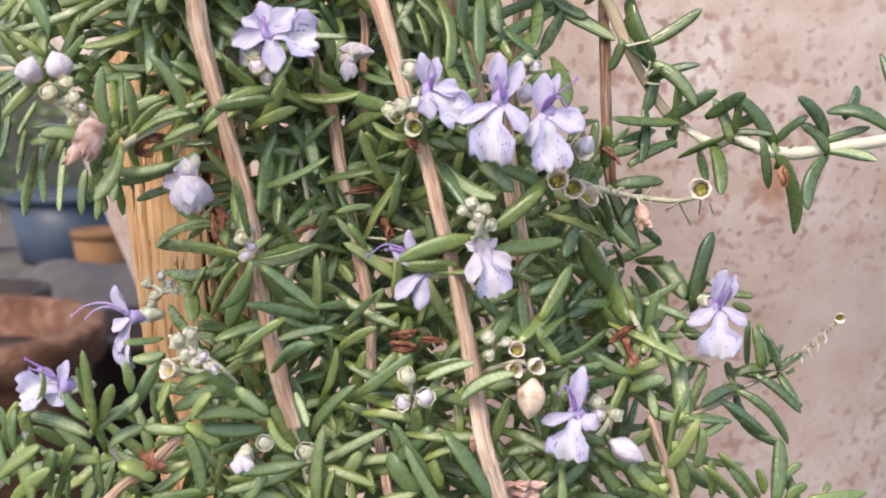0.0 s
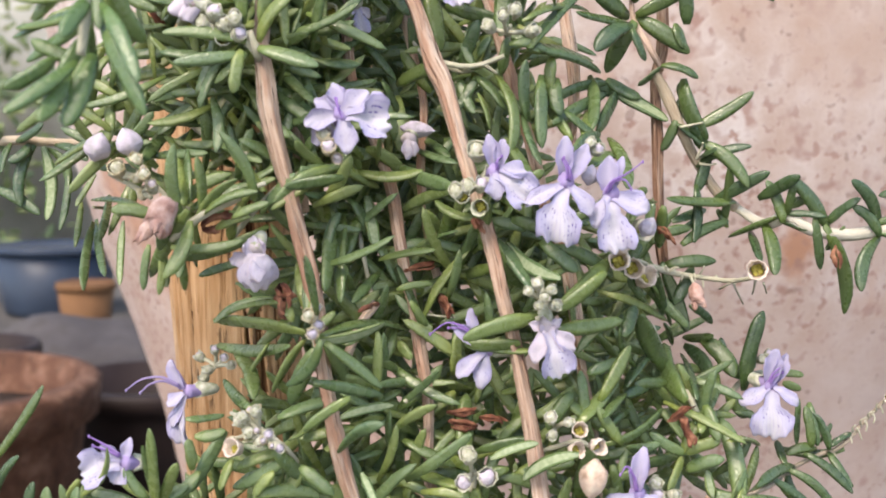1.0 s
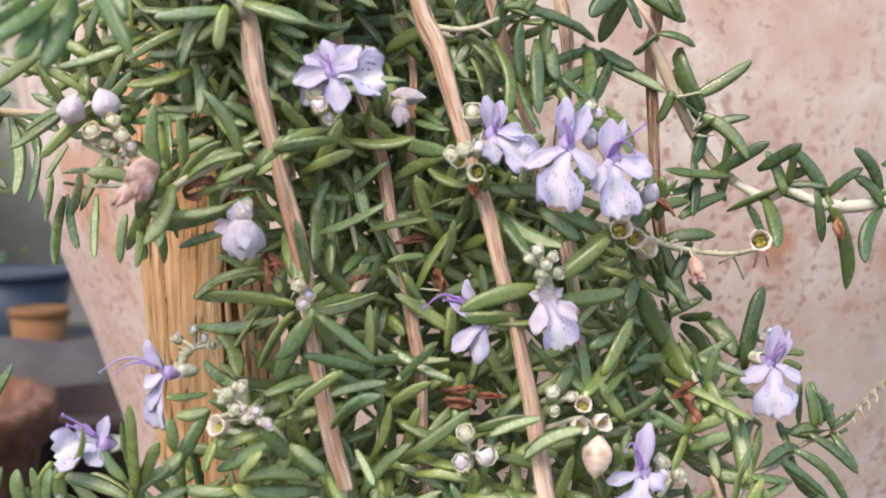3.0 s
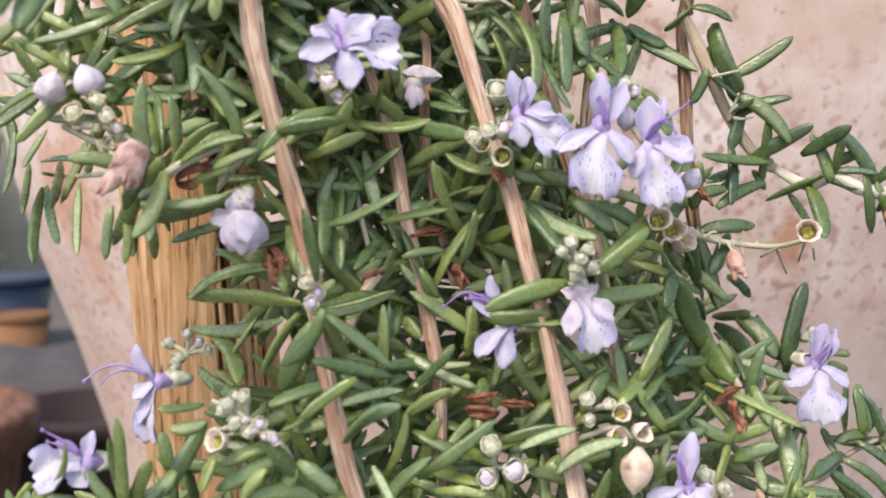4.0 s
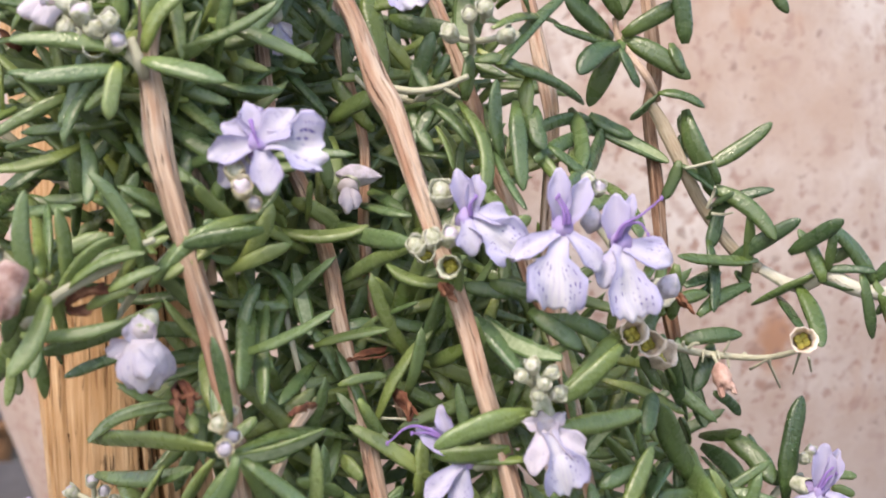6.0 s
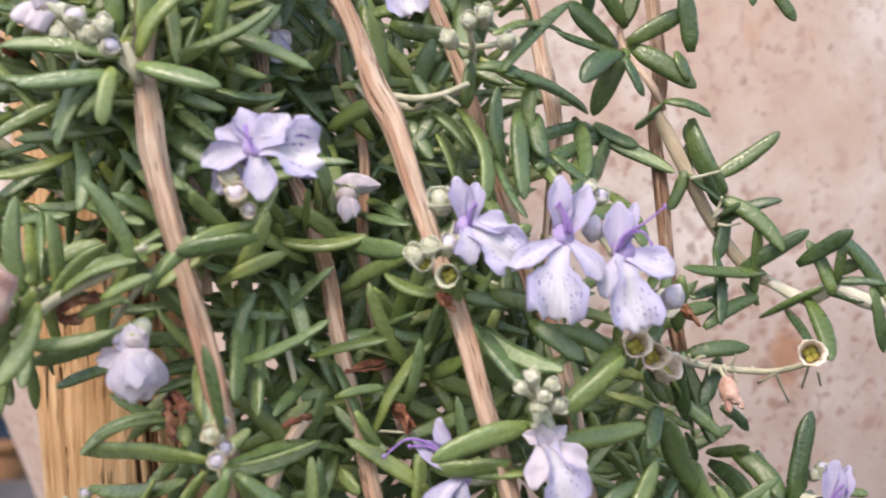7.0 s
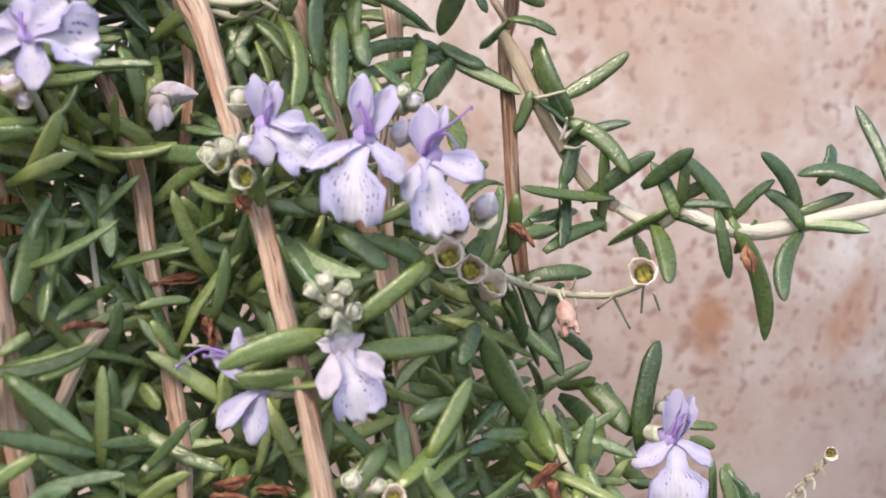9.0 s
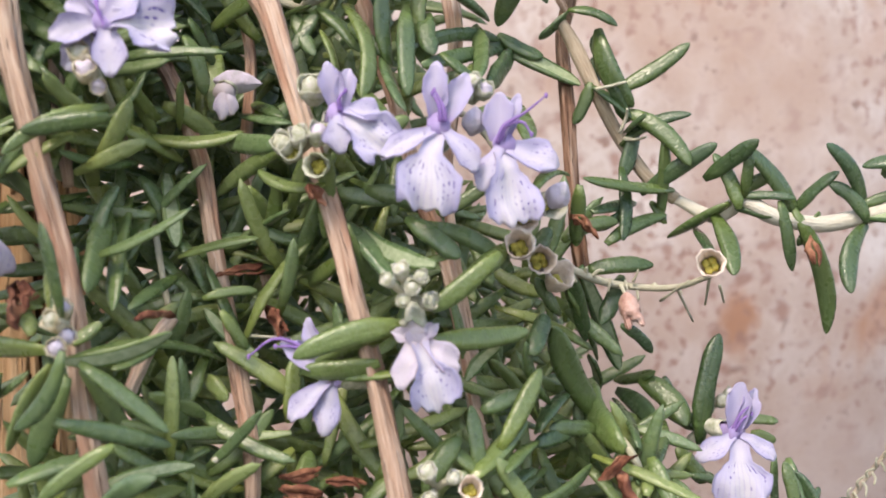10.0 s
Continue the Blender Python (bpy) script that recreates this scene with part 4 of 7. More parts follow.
buds([(-64.9, 11.6, 445.4), (-61.6, 6.8, 443.2), (-64.5, 13.6, 441.4), (-60.2, 6.2, 441.0), (-68.9, 19.7, 441.8)], 1.42, CREAM)
cups([(-11.7, 11.1, 439.6), (-8.8, 10.4, 437.8)], 2.70)
cups([(7.6, 6.9, 402.3), (7.3, 7.4, 398.9), (10.7, 7.5, 399.5)], 2.47)
cups([(39.9, 21.9, 427.0),], 3.39)
cups([(70.2, 35.9, 401.6),], 1.80)
cups([(14.6, 14.6, 429.0), (17.6, 18.0, 427.4), (20.6, 21.8, 425.4), (15.4, 16.0, 432.6)], 3.3)
cups([(-47.1, 2.3, 400.2),], 2.66)
buds([(-67.4, 12.6, 443.0),], 3.4, CREAM)
cups([(18.8, 17.1, 434.2),], 3.19)
capsule((10.1, 7.7, 394.0), 4.5, 6.79, 188, POD)
capsule((27.0, 14.1, 383.1), 3.84, 6.72, 120)
withered((-40.6, 9.8, 425.2), (-38.5, 5.4, 421.2), 2.7)
withered((-41.8, 10.4, 422.4), (-38.1, 7.2, 423.7), 1.6)
withered((-53.4, 10.5, 434.5), (-48.4, 10.7, 436.0), 2.7)
withered((26.2, 17.9, 402.6), (28.2, 16.2, 397.6), 2.3)
withered((24.3, 18.0, 401.6), (27.9, 16.7, 404.4), 1.9)
withered((-13.3, 18.1, 402.4), (-8.9, 15.8, 403.3), 1.4)
withered((-8.0, 16.1, 402.0), (-3.7, 13.5, 402.2), 1.4)
withered((1.9, 9.3, 393.0), (1.1, 8.9, 386.1), 3.3)
withered((3.7, 10.7, 377.0), (11.6, 10.7, 378.0), 3.6)
withered((-52.1, 2.4, 386.9), (-48.1, 2.2, 384.1), 2.0)
withered((-50.3, 2.6, 387.3), (-50.7, 1.9, 384.3), 1.6)
withered((55.8, 28.9, 430.9), (55.8, 27.3, 427.0), 1.9)
withered((23.7, 30.1, 433.6), (26.7, 29.3, 431.1), 2.4)
withered((-9.9, 12.6, 436.0), (-8.5, 12.3, 433.9), 2.0)
withered((-21.0, 22.4, 426.2), (-15.7, 26.0, 427.1), 1.6)
withered((-25.3, 15.5, 421.4), (-28.1, 8.6, 421.3), 1.7)
withered((-15.4, 23.1, 422.4), (-13.2, 18.2, 419.1), 2.2)
withered((-8.4, 14.8, 400.4), (-13.3, 16.2, 401.0), 1.7)
buds([(-25.3, 23.7, 477.4), (-22.4, 22.4, 477.8)], 2.48)
buds([(-7.5, 15.5, 466.9), (-5.5, 11.9, 468.3), (-0.9, 12.6, 466.1)], 2.18)
buds([(-3.6, 11.6, 469.1),], 2.17)
buds([(-52.6, 9.2, 466.0), (-50.8, 8.6, 467.6), (-49.4, 8.8, 465.8), (-47.6, 8.2, 466.6), (-47.2, 8.8, 464.4), (-51.6, 9.6, 464.8)], 2.5)
cups([(-55.4, 9.4, 465.6), (-49.6, 9.0, 463.9)], 2.6)
thread([(-44.6, 10.2, 461.9), (-46.4, 9.6, 463.8), (-49.6, 9.8, 465.6), (-53.0, 10.0, 467.4)], 0.7)
cups([(-34.0, 22.5, 470.0), (-30.2, 26.6, 472.5)], 2.53)
withered((-74.4, 26.6, 476.0), (-82.5, 25.0, 473.8), 1.9)
withered((-66.2, 28.0, 470.6), (-63.3, 28.0, 467.3), 1.8)
thread([(22.1, 26.2, 426.9), (28.0, 31.5, 425.1), (33.3, 32.8, 424.3), (37.7, 29.2, 424.2), (40.5, 24.3, 425.5)], 0.50)
thread([(37.7, 29.2, 424.2), (40.7, 31.9, 419.6)], 0.20)
thread([(36.2, 31.6, 422.4), (38.7, 27.0, 425.0)], 0.20)
thread([(33.3, 32.8, 424.3), (33.5, 32.5, 422.5)], 0.21)
thread([(42.4, 25.9, 424.3), (43.8, 28.3, 422.1)], 0.20)
thread([(40.6, 24.5, 425.3), (41.6, 29.4, 421.8)], 0.20)
for k in range(14):  # short stubs of fallen bracts
    along = k / 13
    foot = (59.5 + 11.5 * along, 34.6 + 5.0 * along, 391.8 + 7.9 * along)
    drop = 1 if k % 2 else -1
    thread([foot, (foot[0] - 0.3 * drop, foot[1] - 0.5, foot[2] + 0.8 * drop), (foot[0] + rng.uniform(-0.2, 0.9), foot[1] - 0.7, foot[2] + drop * rng.uniform(1.2, 2.2))], 0.2)
thread([(-18.2, 20.8, 418.8), (-12.3, 19.9, 418.4)], 0.19)
thread([(28.8, 35.4, 451.7), (30.8, 35.0, 452.1), (32.9, 34.4, 452.6)], 0.25)
thread([(33.0, 36.9, 445.1), (34.5, 36.6, 444.9), (35.8, 35.2, 445.1)], 0.26)
thread([(32.6, 37.3, 445.9), (33.3, 36.1, 448.1), (33.1, 35.0, 448.9)], 0.26)
thread([(-72.2, 24.9, 442.3), (-70.2, 24.4, 441.3), (-66.8, 21.4, 439.9), (-62.5, 14.2, 438.6)], 0.67)
buds([(-63.4, 9.1, 444.5), (-61.4, 6.5, 442.3), (-60.7, 8.3, 440.1), (-64.7, 17.4, 439.0)], 2.25, CREAM)
buds([(-44.7, 4.0, 405.7), (-43.5, 4.9, 406.0), (-46.3, 4.2, 404.7), (-42.1, 0.2, 402.1), (-40.7, -0.4, 401.4), (-39.4, -0.3, 400.9), (-43.5, 2.6, 402.9), (-45.1, 3.4, 401.7), (-47.3, 3.4, 401.3)], 1.07, CREAM)
thread([(-48.4, 7.9, 404.4), (-45.0, 5.0, 403.7), (-41.6, 1.9, 401.7), (-39.4, 1.4, 399.8)], 0.31)
thread([(-48.6, 4.6, 401.0), (-45.8, 4.4, 400.6), (-42.6, 2.3, 401.6)], 0.22)
thread([(31.0, 32.2, 424.6), (31.4, 31.2, 423.2)], 0.3)
for along in (0.05, 0.18, 0.24, 0.4, 0.52, 0.58, 0.74, 0.9):  # scale-like stubs along the dry stalk
    foot = (22.5 + 17.5 * along, 27.0 + 5.2 * math.sin(2.6 * along), 426.2 - 2.0 * along)
    drop, out = rng.choice((1, -1)), rng.uniform(-0.6, 1.4)
    thread([foot, (foot[0] + 0.5 * out, foot[1] - 0.5, foot[2] + 0.7 * drop), (foot[0] + out, foot[1] - 0.8, foot[2] + drop * rng.uniform(0.7, 1.8))], rng.uniform(0.18, 0.36))
thread([(-15.3, 24.6, 461.8), (-11.4, 23.4, 461.2), (-8.1, 22.6, 461.6), (-4.5, 22.4, 463.0)], 0.54)
thread([(-8.1, 22.6, 461.6), (-5.7, 22.2, 460.0)], 0.32)



def dried_flower(base, mouth, width):
    """A papery, pinkish-brown dead flower: a creased bell with long ragged lobes."""
    base, mouth = mm(*base), mm(*mouth)
    axis = mouth - base
    bm = bmesh.new()
    bell(bm, base, axis, width / 2000, 0.62 * axis.length, 2, 0.15, 3.0, 22)
    for vert in bm.verts:
        vert.co += 0.22 * width / 1000 * noise.noise_vector(vert.co * 520)
    body = part("dried_flower", bm, DRYPINK, rosemary, "papery pinkish-brown dried flower")
    for dx, dy, reach in ((-0.45, -0.1, 1.05), (0.4, -0.35, 0.95), (0.1, -0.5, 0.8)):
        bm = bmesh.new()
        w = width / 1000
        lobe(bm, base + 0.45 * axis + w * Vector((0.5 * dx, 0.6 * dy, 0)), base + reach * axis + w * Vector((dx, dy, 0)), 0.62 * w, Vector((dx, -1, 0.2)), (0.9, 1.0, 1.0, 0.85, 0.55), 0.2, -0.35, 0.05, 0.9, 9 * dx)
        part("ragged_lobe", bm, DRYPINK, body)


dried_flower((-56.2, 1.8, 439.2), (-59.2, 0.2, 432.6), 4.0)
dried_flower((31.4, 31.2, 423.6), (32.4, 30.2, 418.8), 2.2)

# ---- leafy sprigs ----
s = sprig([(-69.9, 36.3, 459.9), (-67.1, 36.6, 457.0), (-65.0, 37.7, 454.5), (-59.8, 32.0, 451.2), (-53.0, 21.1, 447.9), (-46.7, 14.3, 445.5)], 0.91)
leaves(s, [(-72.9, 30.6, 452.9, -80.5, 27.0, 458.0, 2.4, 0.0),
           (-67.3, 34.7, 455.5, -77.5, 23.3, 449.4, 2.2, -1.0),
           (-66.7, 36.5, 455.0, -54.7, 25.2, 451.6, 3.1, 0.0),
           (-63.1, 37.0, 452.4, -63.4, 12.6, 444.3, 2.6, -1.2),
           (-43.1, 8.6, 440.0, -53.7, 24.9, 452.3, 2.5, 1.6),
           (-51.9, 19.0, 447.9, -58.3, 19.7, 447.6, 1.9, 0.6),
           (-52.8, 19.6, 447.7, -44.1, 12.6, 444.5, 2.4, 0.0),
           (-67.0, 34.7, 455.6, -72.1, 33.6, 457.7, 2.0, 0.0),
           (-64.9, 37.7, 454.2, -70.7, 34.6, 452.3, 2.1, -0.5),
           (-67.9, 35.5, 455.0, -75.6, 29.3, 455.5, 2.0, 0.0),
           (-72.4, 32.3, 455.4, -76.5, 32.1, 458.6, 2.2, 0.0)], LEAF_YOUNG)
s = sprig([(-75.6, 27.6, 443.3), (-68.7, 21.9, 442.3), (-61.4, 11.2, 440.9), (-57.6, 10.0, 437.8), (-54.2, 13.6, 436.4), (-49.1, 15.2, 436.3)], 0.42)
leaves(s, [(-55.5, 6.7, 437.7, -63.6, 28.5, 449.6, 2.7, 0.0),
           (-55.1, 9.3, 437.9, -57.1, 16.4, 446.6, 2.3, 0.0),
           (-56.5, 11.4, 437.6, -49.2, 13.8, 442.6, 2.2, 0.7),
           (-56.1, 11.9, 436.4, -45.2, 13.4, 441.1, 1.8, 0.5),
           (-65.8, 21.7, 436.4, -78.4, 34.0, 437.1, 2.1, 0.0),
           (-76.4, 30.7, 441.8, -80.3, 31.4, 436.0, 1.6, -0.5),
           (-56.7, 6.2, 436.8, -60.3, 10.4, 430.2, 2.3, 0.0),
           (-54.1, 14.1, 436.5, -45.8, 12.8, 435.5, 1.7, 0.0)], LEAF_YOUNG)
s = sprig([(-57.0, 10.8, 435.6), (-59.3, 6.8, 435.3), (-77.1, 44.6, 434.8), (-80.3, 41.5, 435.4)], 0.27)
leaves(s, [(-78.7, 38.1, 433.3, -71.4, 18.5, 425.0, 1.6, 0.0),
           (-71.0, 28.4, 433.7, -68.8, 18.1, 423.5, 1.7, -0.6),
           (-78.3, 34.9, 433.0, -75.7, 20.5, 422.2, 1.8, -0.8),
           (-54.4, 5.1, 437.0, -63.8, 18.4, 424.9, 2.4, -0.5),
           (-58.2, 12.1, 431.2, -57.5, 16.1, 423.0, 1.7, 0.0),
           (-60.2, 13.0, 430.3, -60.6, 16.5, 423.5, 1.7, 0.0),
           (-56.8, 10.6, 433.0, -55.3, 15.5, 427.0, 1.5, 0.0),
           (-43.3, 14.5, 434.1, -57.8, 12.3, 428.7, 2.2, 0.9),
           (-78.8, 47.1, 437.4, -76.0, 30.6, 429.8, 1.9, 0.0),
           (-46.8, 12.9, 428.4, -55.2, 15.8, 425.6, 1.8, 0.0),
           (-80.2, 34.4, 436.7, -79.3, 27.5, 429.0, 1.4, 0.0)])
leaves(s, [(-80.8, 28.9, 442.5, -81.2, 25.2, 432.1, 1.6, 0.0)])
s = sprig([(-49.7, 17.2, 431.6), (-47.7, 16.9, 434.4), (-44.0, 13.4, 438.2), (-40.1, 12.9, 441.8), (-36.8, 14.9, 443.2)], 0.55)
leaves(s, [(-49.6, 16.1, 431.1, -47.5, 13.5, 437.8, 2.1, 0.7),
           (-48.8, 14.8, 435.6, -41.6, 10.6, 442.0, 2.0, 0.7),
           (-46.8, 13.2, 440.6, -40.1, 14.2, 444.7, 1.6, 0.0),
           (-44.3, 12.7, 436.3, -38.4, 9.8, 442.9, 2.2, 0.5),
           (-35.6, 11.6, 441.3, -42.4, 10.4, 436.9, 1.8, -0.5),
           (-32.1, 18.9, 443.4, -38.4, 6.8, 441.0, 2.4, -1.1),
           (-31.5, 21.5, 441.3, -38.9, 11.3, 441.8, 2.9, -0.8),
           (-35.3, 12.9, 441.9, -37.7, 10.1, 443.6, 1.8, 0.0)], LEAF_YOUNG)
s = sprig([(-33.2, 21.0, 439.9), (-32.5, 22.6, 442.8), (-33.5, 17.8, 447.4), (-34.4, 12.6, 450.8)], 0.63)
leaves(s, [(-32.8, 20.4, 444.0, -25.7, 26.3, 440.3, 3.4, 0.6),
           (-29.8, 23.2, 443.2, -18.0, 22.1, 443.5, 2.5, -0.6),
           (-23.3, 28.3, 444.0, -12.9, 15.1, 440.9, 2.9, 0.0),
           (-27.9, 23.7, 447.0, -21.4, 27.9, 442.3, 2.7, 0.8),
           (-26.1, 25.5, 444.2, -25.4, 20.6, 449.3, 1.7, 0.0),
           (-25.5, 24.3, 455.8, -23.1, 25.4, 448.5, 2.3, 0.5),
           (-22.8, 33.4, 456.6, -22.3, 27.2, 446.7, 2.6, 0.0),
           (-30.9, 16.9, 448.6, -28.1, 26.1, 444.7, 1.5, 0.0),
           (-19.2, 29.9, 446.9, -12.3, 23.3, 444.7, 2.2, 0.0),
           (-34.5, 15.2, 444.2, -38.6, 10.7, 448.0, 2.0, 0.6),
           (-31.0, 23.4, 439.9, -37.2, 11.7, 439.6, 1.9, 0.5)], LEAF_YOUNG)
leaves(s, [(-10.9, 12.5, 441.4, -22.5, 27.7, 435.9, 2.0, 0.7)], LEAF_YOUNG)
s = sprig([(-30.2, 26.5, 437.9), (-28.0, 23.0, 427.3), (-25.8, 19.3, 419.0)], 0.38)
leaves(s, [(-30.6, 23.5, 438.1, -27.7, 25.2, 431.1, 2.3, 0.4),
           (-27.9, 26.3, 438.8, -25.9, 21.6, 429.4, 2.7, 0.4),
           (-28.9, 25.4, 435.8, -31.4, 19.5, 427.6, 2.7, 0.6),
           (-33.4, 18.8, 434.4, -33.6, 9.7, 423.9, 2.8, 0.4),
           (-31.6, 22.6, 435.4, -31.2, 11.7, 421.8, 2.7, -0.4),
           (-35.8, 13.1, 429.0, -35.9, 7.9, 420.0, 2.8, 0.0),
           (-33.7, 15.2, 430.2, -31.8, 17.2, 436.3, 2.0, 0.4),
           (-26.5, 24.1, 430.9, -22.2, 22.3, 423.5, 2.5, 0.0),
           (-24.1, 25.0, 428.0, -16.0, 26.7, 430.0, 2.4, 0.6),
           (-23.3, 24.7, 427.2, -12.7, 29.2, 426.8, 2.2, 0.0),
           (-23.0, 22.9, 421.8, -14.8, 29.8, 423.2, 2.2, 0.0)])
leaves(s, [(-25.3, 20.2, 426.1, -29.3, 10.6, 422.0, 1.9, 0.0),
           (-16.2, 20.6, 416.3, -22.6, 21.7, 422.1, 2.1, 0.0),
           (-19.0, 25.9, 429.8, -12.1, 17.2, 433.5, 2.2, 0.0),
           (-22.4, 30.3, 434.4, -26.4, 27.4, 438.9, 2.2, 0.0),
           (-17.5, 20.9, 436.6, -13.5, 24.7, 431.1, 1.9, 0.0),
           (-13.8, 17.1, 437.1, -16.5, 26.1, 428.1, 1.9, 0.4)])
s = sprig([(-8.8, 16.8, 436.3), (-8.4, 17.0, 440.0), (-6.5, 18.4, 442.8)], 0.56)
leaves(s, [(-7.8, 12.7, 439.5, -8.2, 17.7, 430.1, 2.7, 0.3),
           (-8.0, 13.8, 436.1, -16.0, 19.2, 438.5, 2.0, 0.6),
           (-6.6, 19.5, 432.7, -0.2, 11.8, 424.6, 2.8, 0.4),
           (-9.8, 21.9, 430.1, -17.1, 21.1, 432.3, 1.9, 0.5),
           (-12.1, 28.3, 428.0, -18.4, 25.2, 427.2, 2.4, 0.0),
           (-2.3, 12.2, 439.7, 1.7, 12.8, 443.6, 2.2, 0.5),
           (-4.1, 20.4, 449.0, -0.1, 11.8, 441.8, 2.8, 0.6),
           (-4.6, 19.2, 447.0, -5.1, 14.4, 440.9, 2.8, 0.0),
           (-7.1, 15.6, 435.5, 0.0, 15.2, 434.3, 2.0, 0.0),
           (-3.4, 14.9, 435.6, 3.6, 11.9, 433.7, 2.4, 0.0),
           (-5.9, 16.1, 428.1, -12.8, 30.3, 424.7, 2.3, 0.0)])
s = sprig([(17.7, 22.9, 427.4), (16.4, 20.0, 430.5), (13.1, 16.9, 439.1), (9.5, 19.1, 444.6), (6.6, 18.7, 445.5)], 0.56)
leaves(s, [(14.1, 17.0, 429.6, 4.0, 9.0, 421.7, 2.4, 0.4),
           (2.3, 11.5, 426.8, 6.9, 13.7, 428.1, 1.8, 0.0),
           (3.6, 13.3, 431.4, 14.3, 17.8, 425.9, 2.4, 0.7),
           (1.3, 13.8, 432.2, 7.2, 11.3, 427.4, 2.4, 0.0),
           (17.2, 20.1, 427.2, 19.3, 20.3, 431.4, 2.3, 0.0),
           (9.7, 16.7, 444.4, 15.8, 26.0, 446.6, 2.4, 0.0),
           (15.0, 29.4, 449.4, 15.5, 13.8, 440.9, 2.8, -0.4),
           (-1.0, 24.7, 454.1, 1.3, 13.9, 444.6, 2.7, -0.4),
           (6.3, 23.4, 453.7, 12.6, 23.4, 448.5, 2.3, 0.4),
           (6.3, 15.3, 446.1, 12.7, 24.8, 449.9, 2.2, 0.0),
           (15.8, 14.7, 439.9, 20.2, 21.4, 440.9, 1.7, 0.0)])
leaves(s, [(11.6, 15.0, 437.5, 15.7, 14.9, 434.5, 2.2, 0.0)])
s = sprig([(-12.5, 30.0, 459.4), (-10.5, 27.8, 455.4)], 0.29)
leaves(s, [(-12.1, 26.3, 459.6, -9.4, 23.2, 453.2, 2.3, -0.6),
           (-5.8, 24.5, 460.1, -3.7, 16.6, 446.4, 2.5, 0.8),
           (-8.7, 24.7, 456.7, -6.6, 23.3, 450.4, 2.1, 0.0),
           (-5.1, 23.4, 457.3, 0.1, 22.4, 453.1, 1.9, 0.0),
           (2.1, 24.8, 460.0, 1.9, 19.4, 447.4, 2.7, 0.0),
           (5.0, 26.7, 459.6, 5.3, 22.1, 453.1, 2.9, 0.0),
           (3.8, 21.1, 451.6, 16.1, 39.3, 458.0, 2.3, 0.8),
           (7.2, 21.6, 448.8, 3.1, 26.5, 455.3, 2.1, 0.0),
           (12.3, 37.1, 460.9, 10.8, 25.1, 450.4, 2.6, 0.0),
           (12.7, 29.3, 450.4, 18.3, 41.2, 458.3, 3.0, 0.0),
           (9.3, 21.5, 449.3, 13.9, 38.6, 456.1, 2.3, 0.0)])
leaves(s, [(16.3, 41.5, 459.1, 27.4, 38.5, 452.9, 3.3, 0.6),
           (19.0, 42.7, 458.3, 12.9, 39.3, 460.2, 2.7, 0.0),
           (16.1, 40.9, 460.7, 22.4, 39.9, 457.2, 2.7, 0.0),
           (-40.1, 15.6, 450.7, -32.0, 9.2, 452.3, 2.0, 0.0),
           (-41.1, 13.5, 448.4, -39.5, 16.2, 455.5, 2.4, 0.0),
           (-40.1, 15.4, 454.2, -36.3, 14.3, 457.1, 2.0, 0.0),
           (-37.1, 13.7, 446.0, -40.9, 13.3, 449.9, 2.0, 0.0),
           (-18.1, 32.6, 449.1, -13.4, 25.0, 445.7, 2.0, 0.0),
           (-22.3, 34.7, 456.7, -17.7, 33.1, 457.7, 2.2, 0.0),
           (-25.4, 27.3, 458.7, -22.6, 31.3, 453.6, 2.1, 0.0)])
s = sprig([(24.1, 37.0, 462.0), (26.7, 38.1, 458.1), (29.4, 37.9, 452.0), (33.1, 39.9, 445.9), (37.4, 39.7, 439.7), (41.0, 39.0, 436.8)], 1.3, PALE_TWIG)
leaves(s, [(28.1, 37.3, 452.0, 30.4, 39.7, 457.7, 2.3, 0.0),
           (28.4, 36.8, 453.0, 26.3, 38.7, 447.4, 2.1, 0.4),
           (29.7, 37.3, 460.6, 34.3, 36.2, 449.4, 3.7, -0.8),
           (31.2, 36.2, 451.5, 42.3, 35.5, 458.4, 2.5, 0.3),
           (28.6, 36.3, 452.3, 34.5, 36.9, 447.9, 2.1, 0.4),
           (33.8, 37.5, 447.5, 31.0, 35.4, 452.4, 1.9, 0.0),
           (33.1, 39.2, 444.5, 42.4, 35.6, 448.4, 2.1, 0.2),
           (32.7, 37.5, 449.2, 41.4, 33.5, 440.8, 2.9, 1.2),
           (33.6, 38.8, 446.3, 35.2, 32.9, 447.8, 1.7, 0.0),
           (40.4, 38.3, 438.1, 25.7, 30.6, 438.8, 2.5, 0.0),
           (38.9, 37.7, 433.2, 37.4, 39.4, 436.6, 1.9, 0.0)], LEAF_OLD)
leaves(s, [(38.4, 35.2, 446.0, 38.5, 39.0, 433.4, 2.1, 0.2),
           (35.9, 39.2, 437.6, 44.9, 32.6, 443.8, 2.5, 0.4),
           (32.8, 37.7, 441.2, 31.7, 33.4, 430.6, 2.1, 0.3),
           (35.1, 38.9, 447.7, 33.0, 38.5, 439.7, 2.3, 0.3),
           (32.2, 37.5, 453.4, 29.4, 38.7, 460.2, 2.1, 0.0)], LEAF_OLD)
s = sprig([(41.0, 39.0, 436.8), (45.2, 35.7, 434.1), (48.1, 32.1, 435.8), (51.8, 30.4, 433.6), (58.1, 31.0, 432.6), (63.5, 29.2, 433.5), (72.1, 24.2, 435.3), (80.6, 27.8, 437.4), (87.2, 29.2, 438.3)], 1.35, DOWNY)
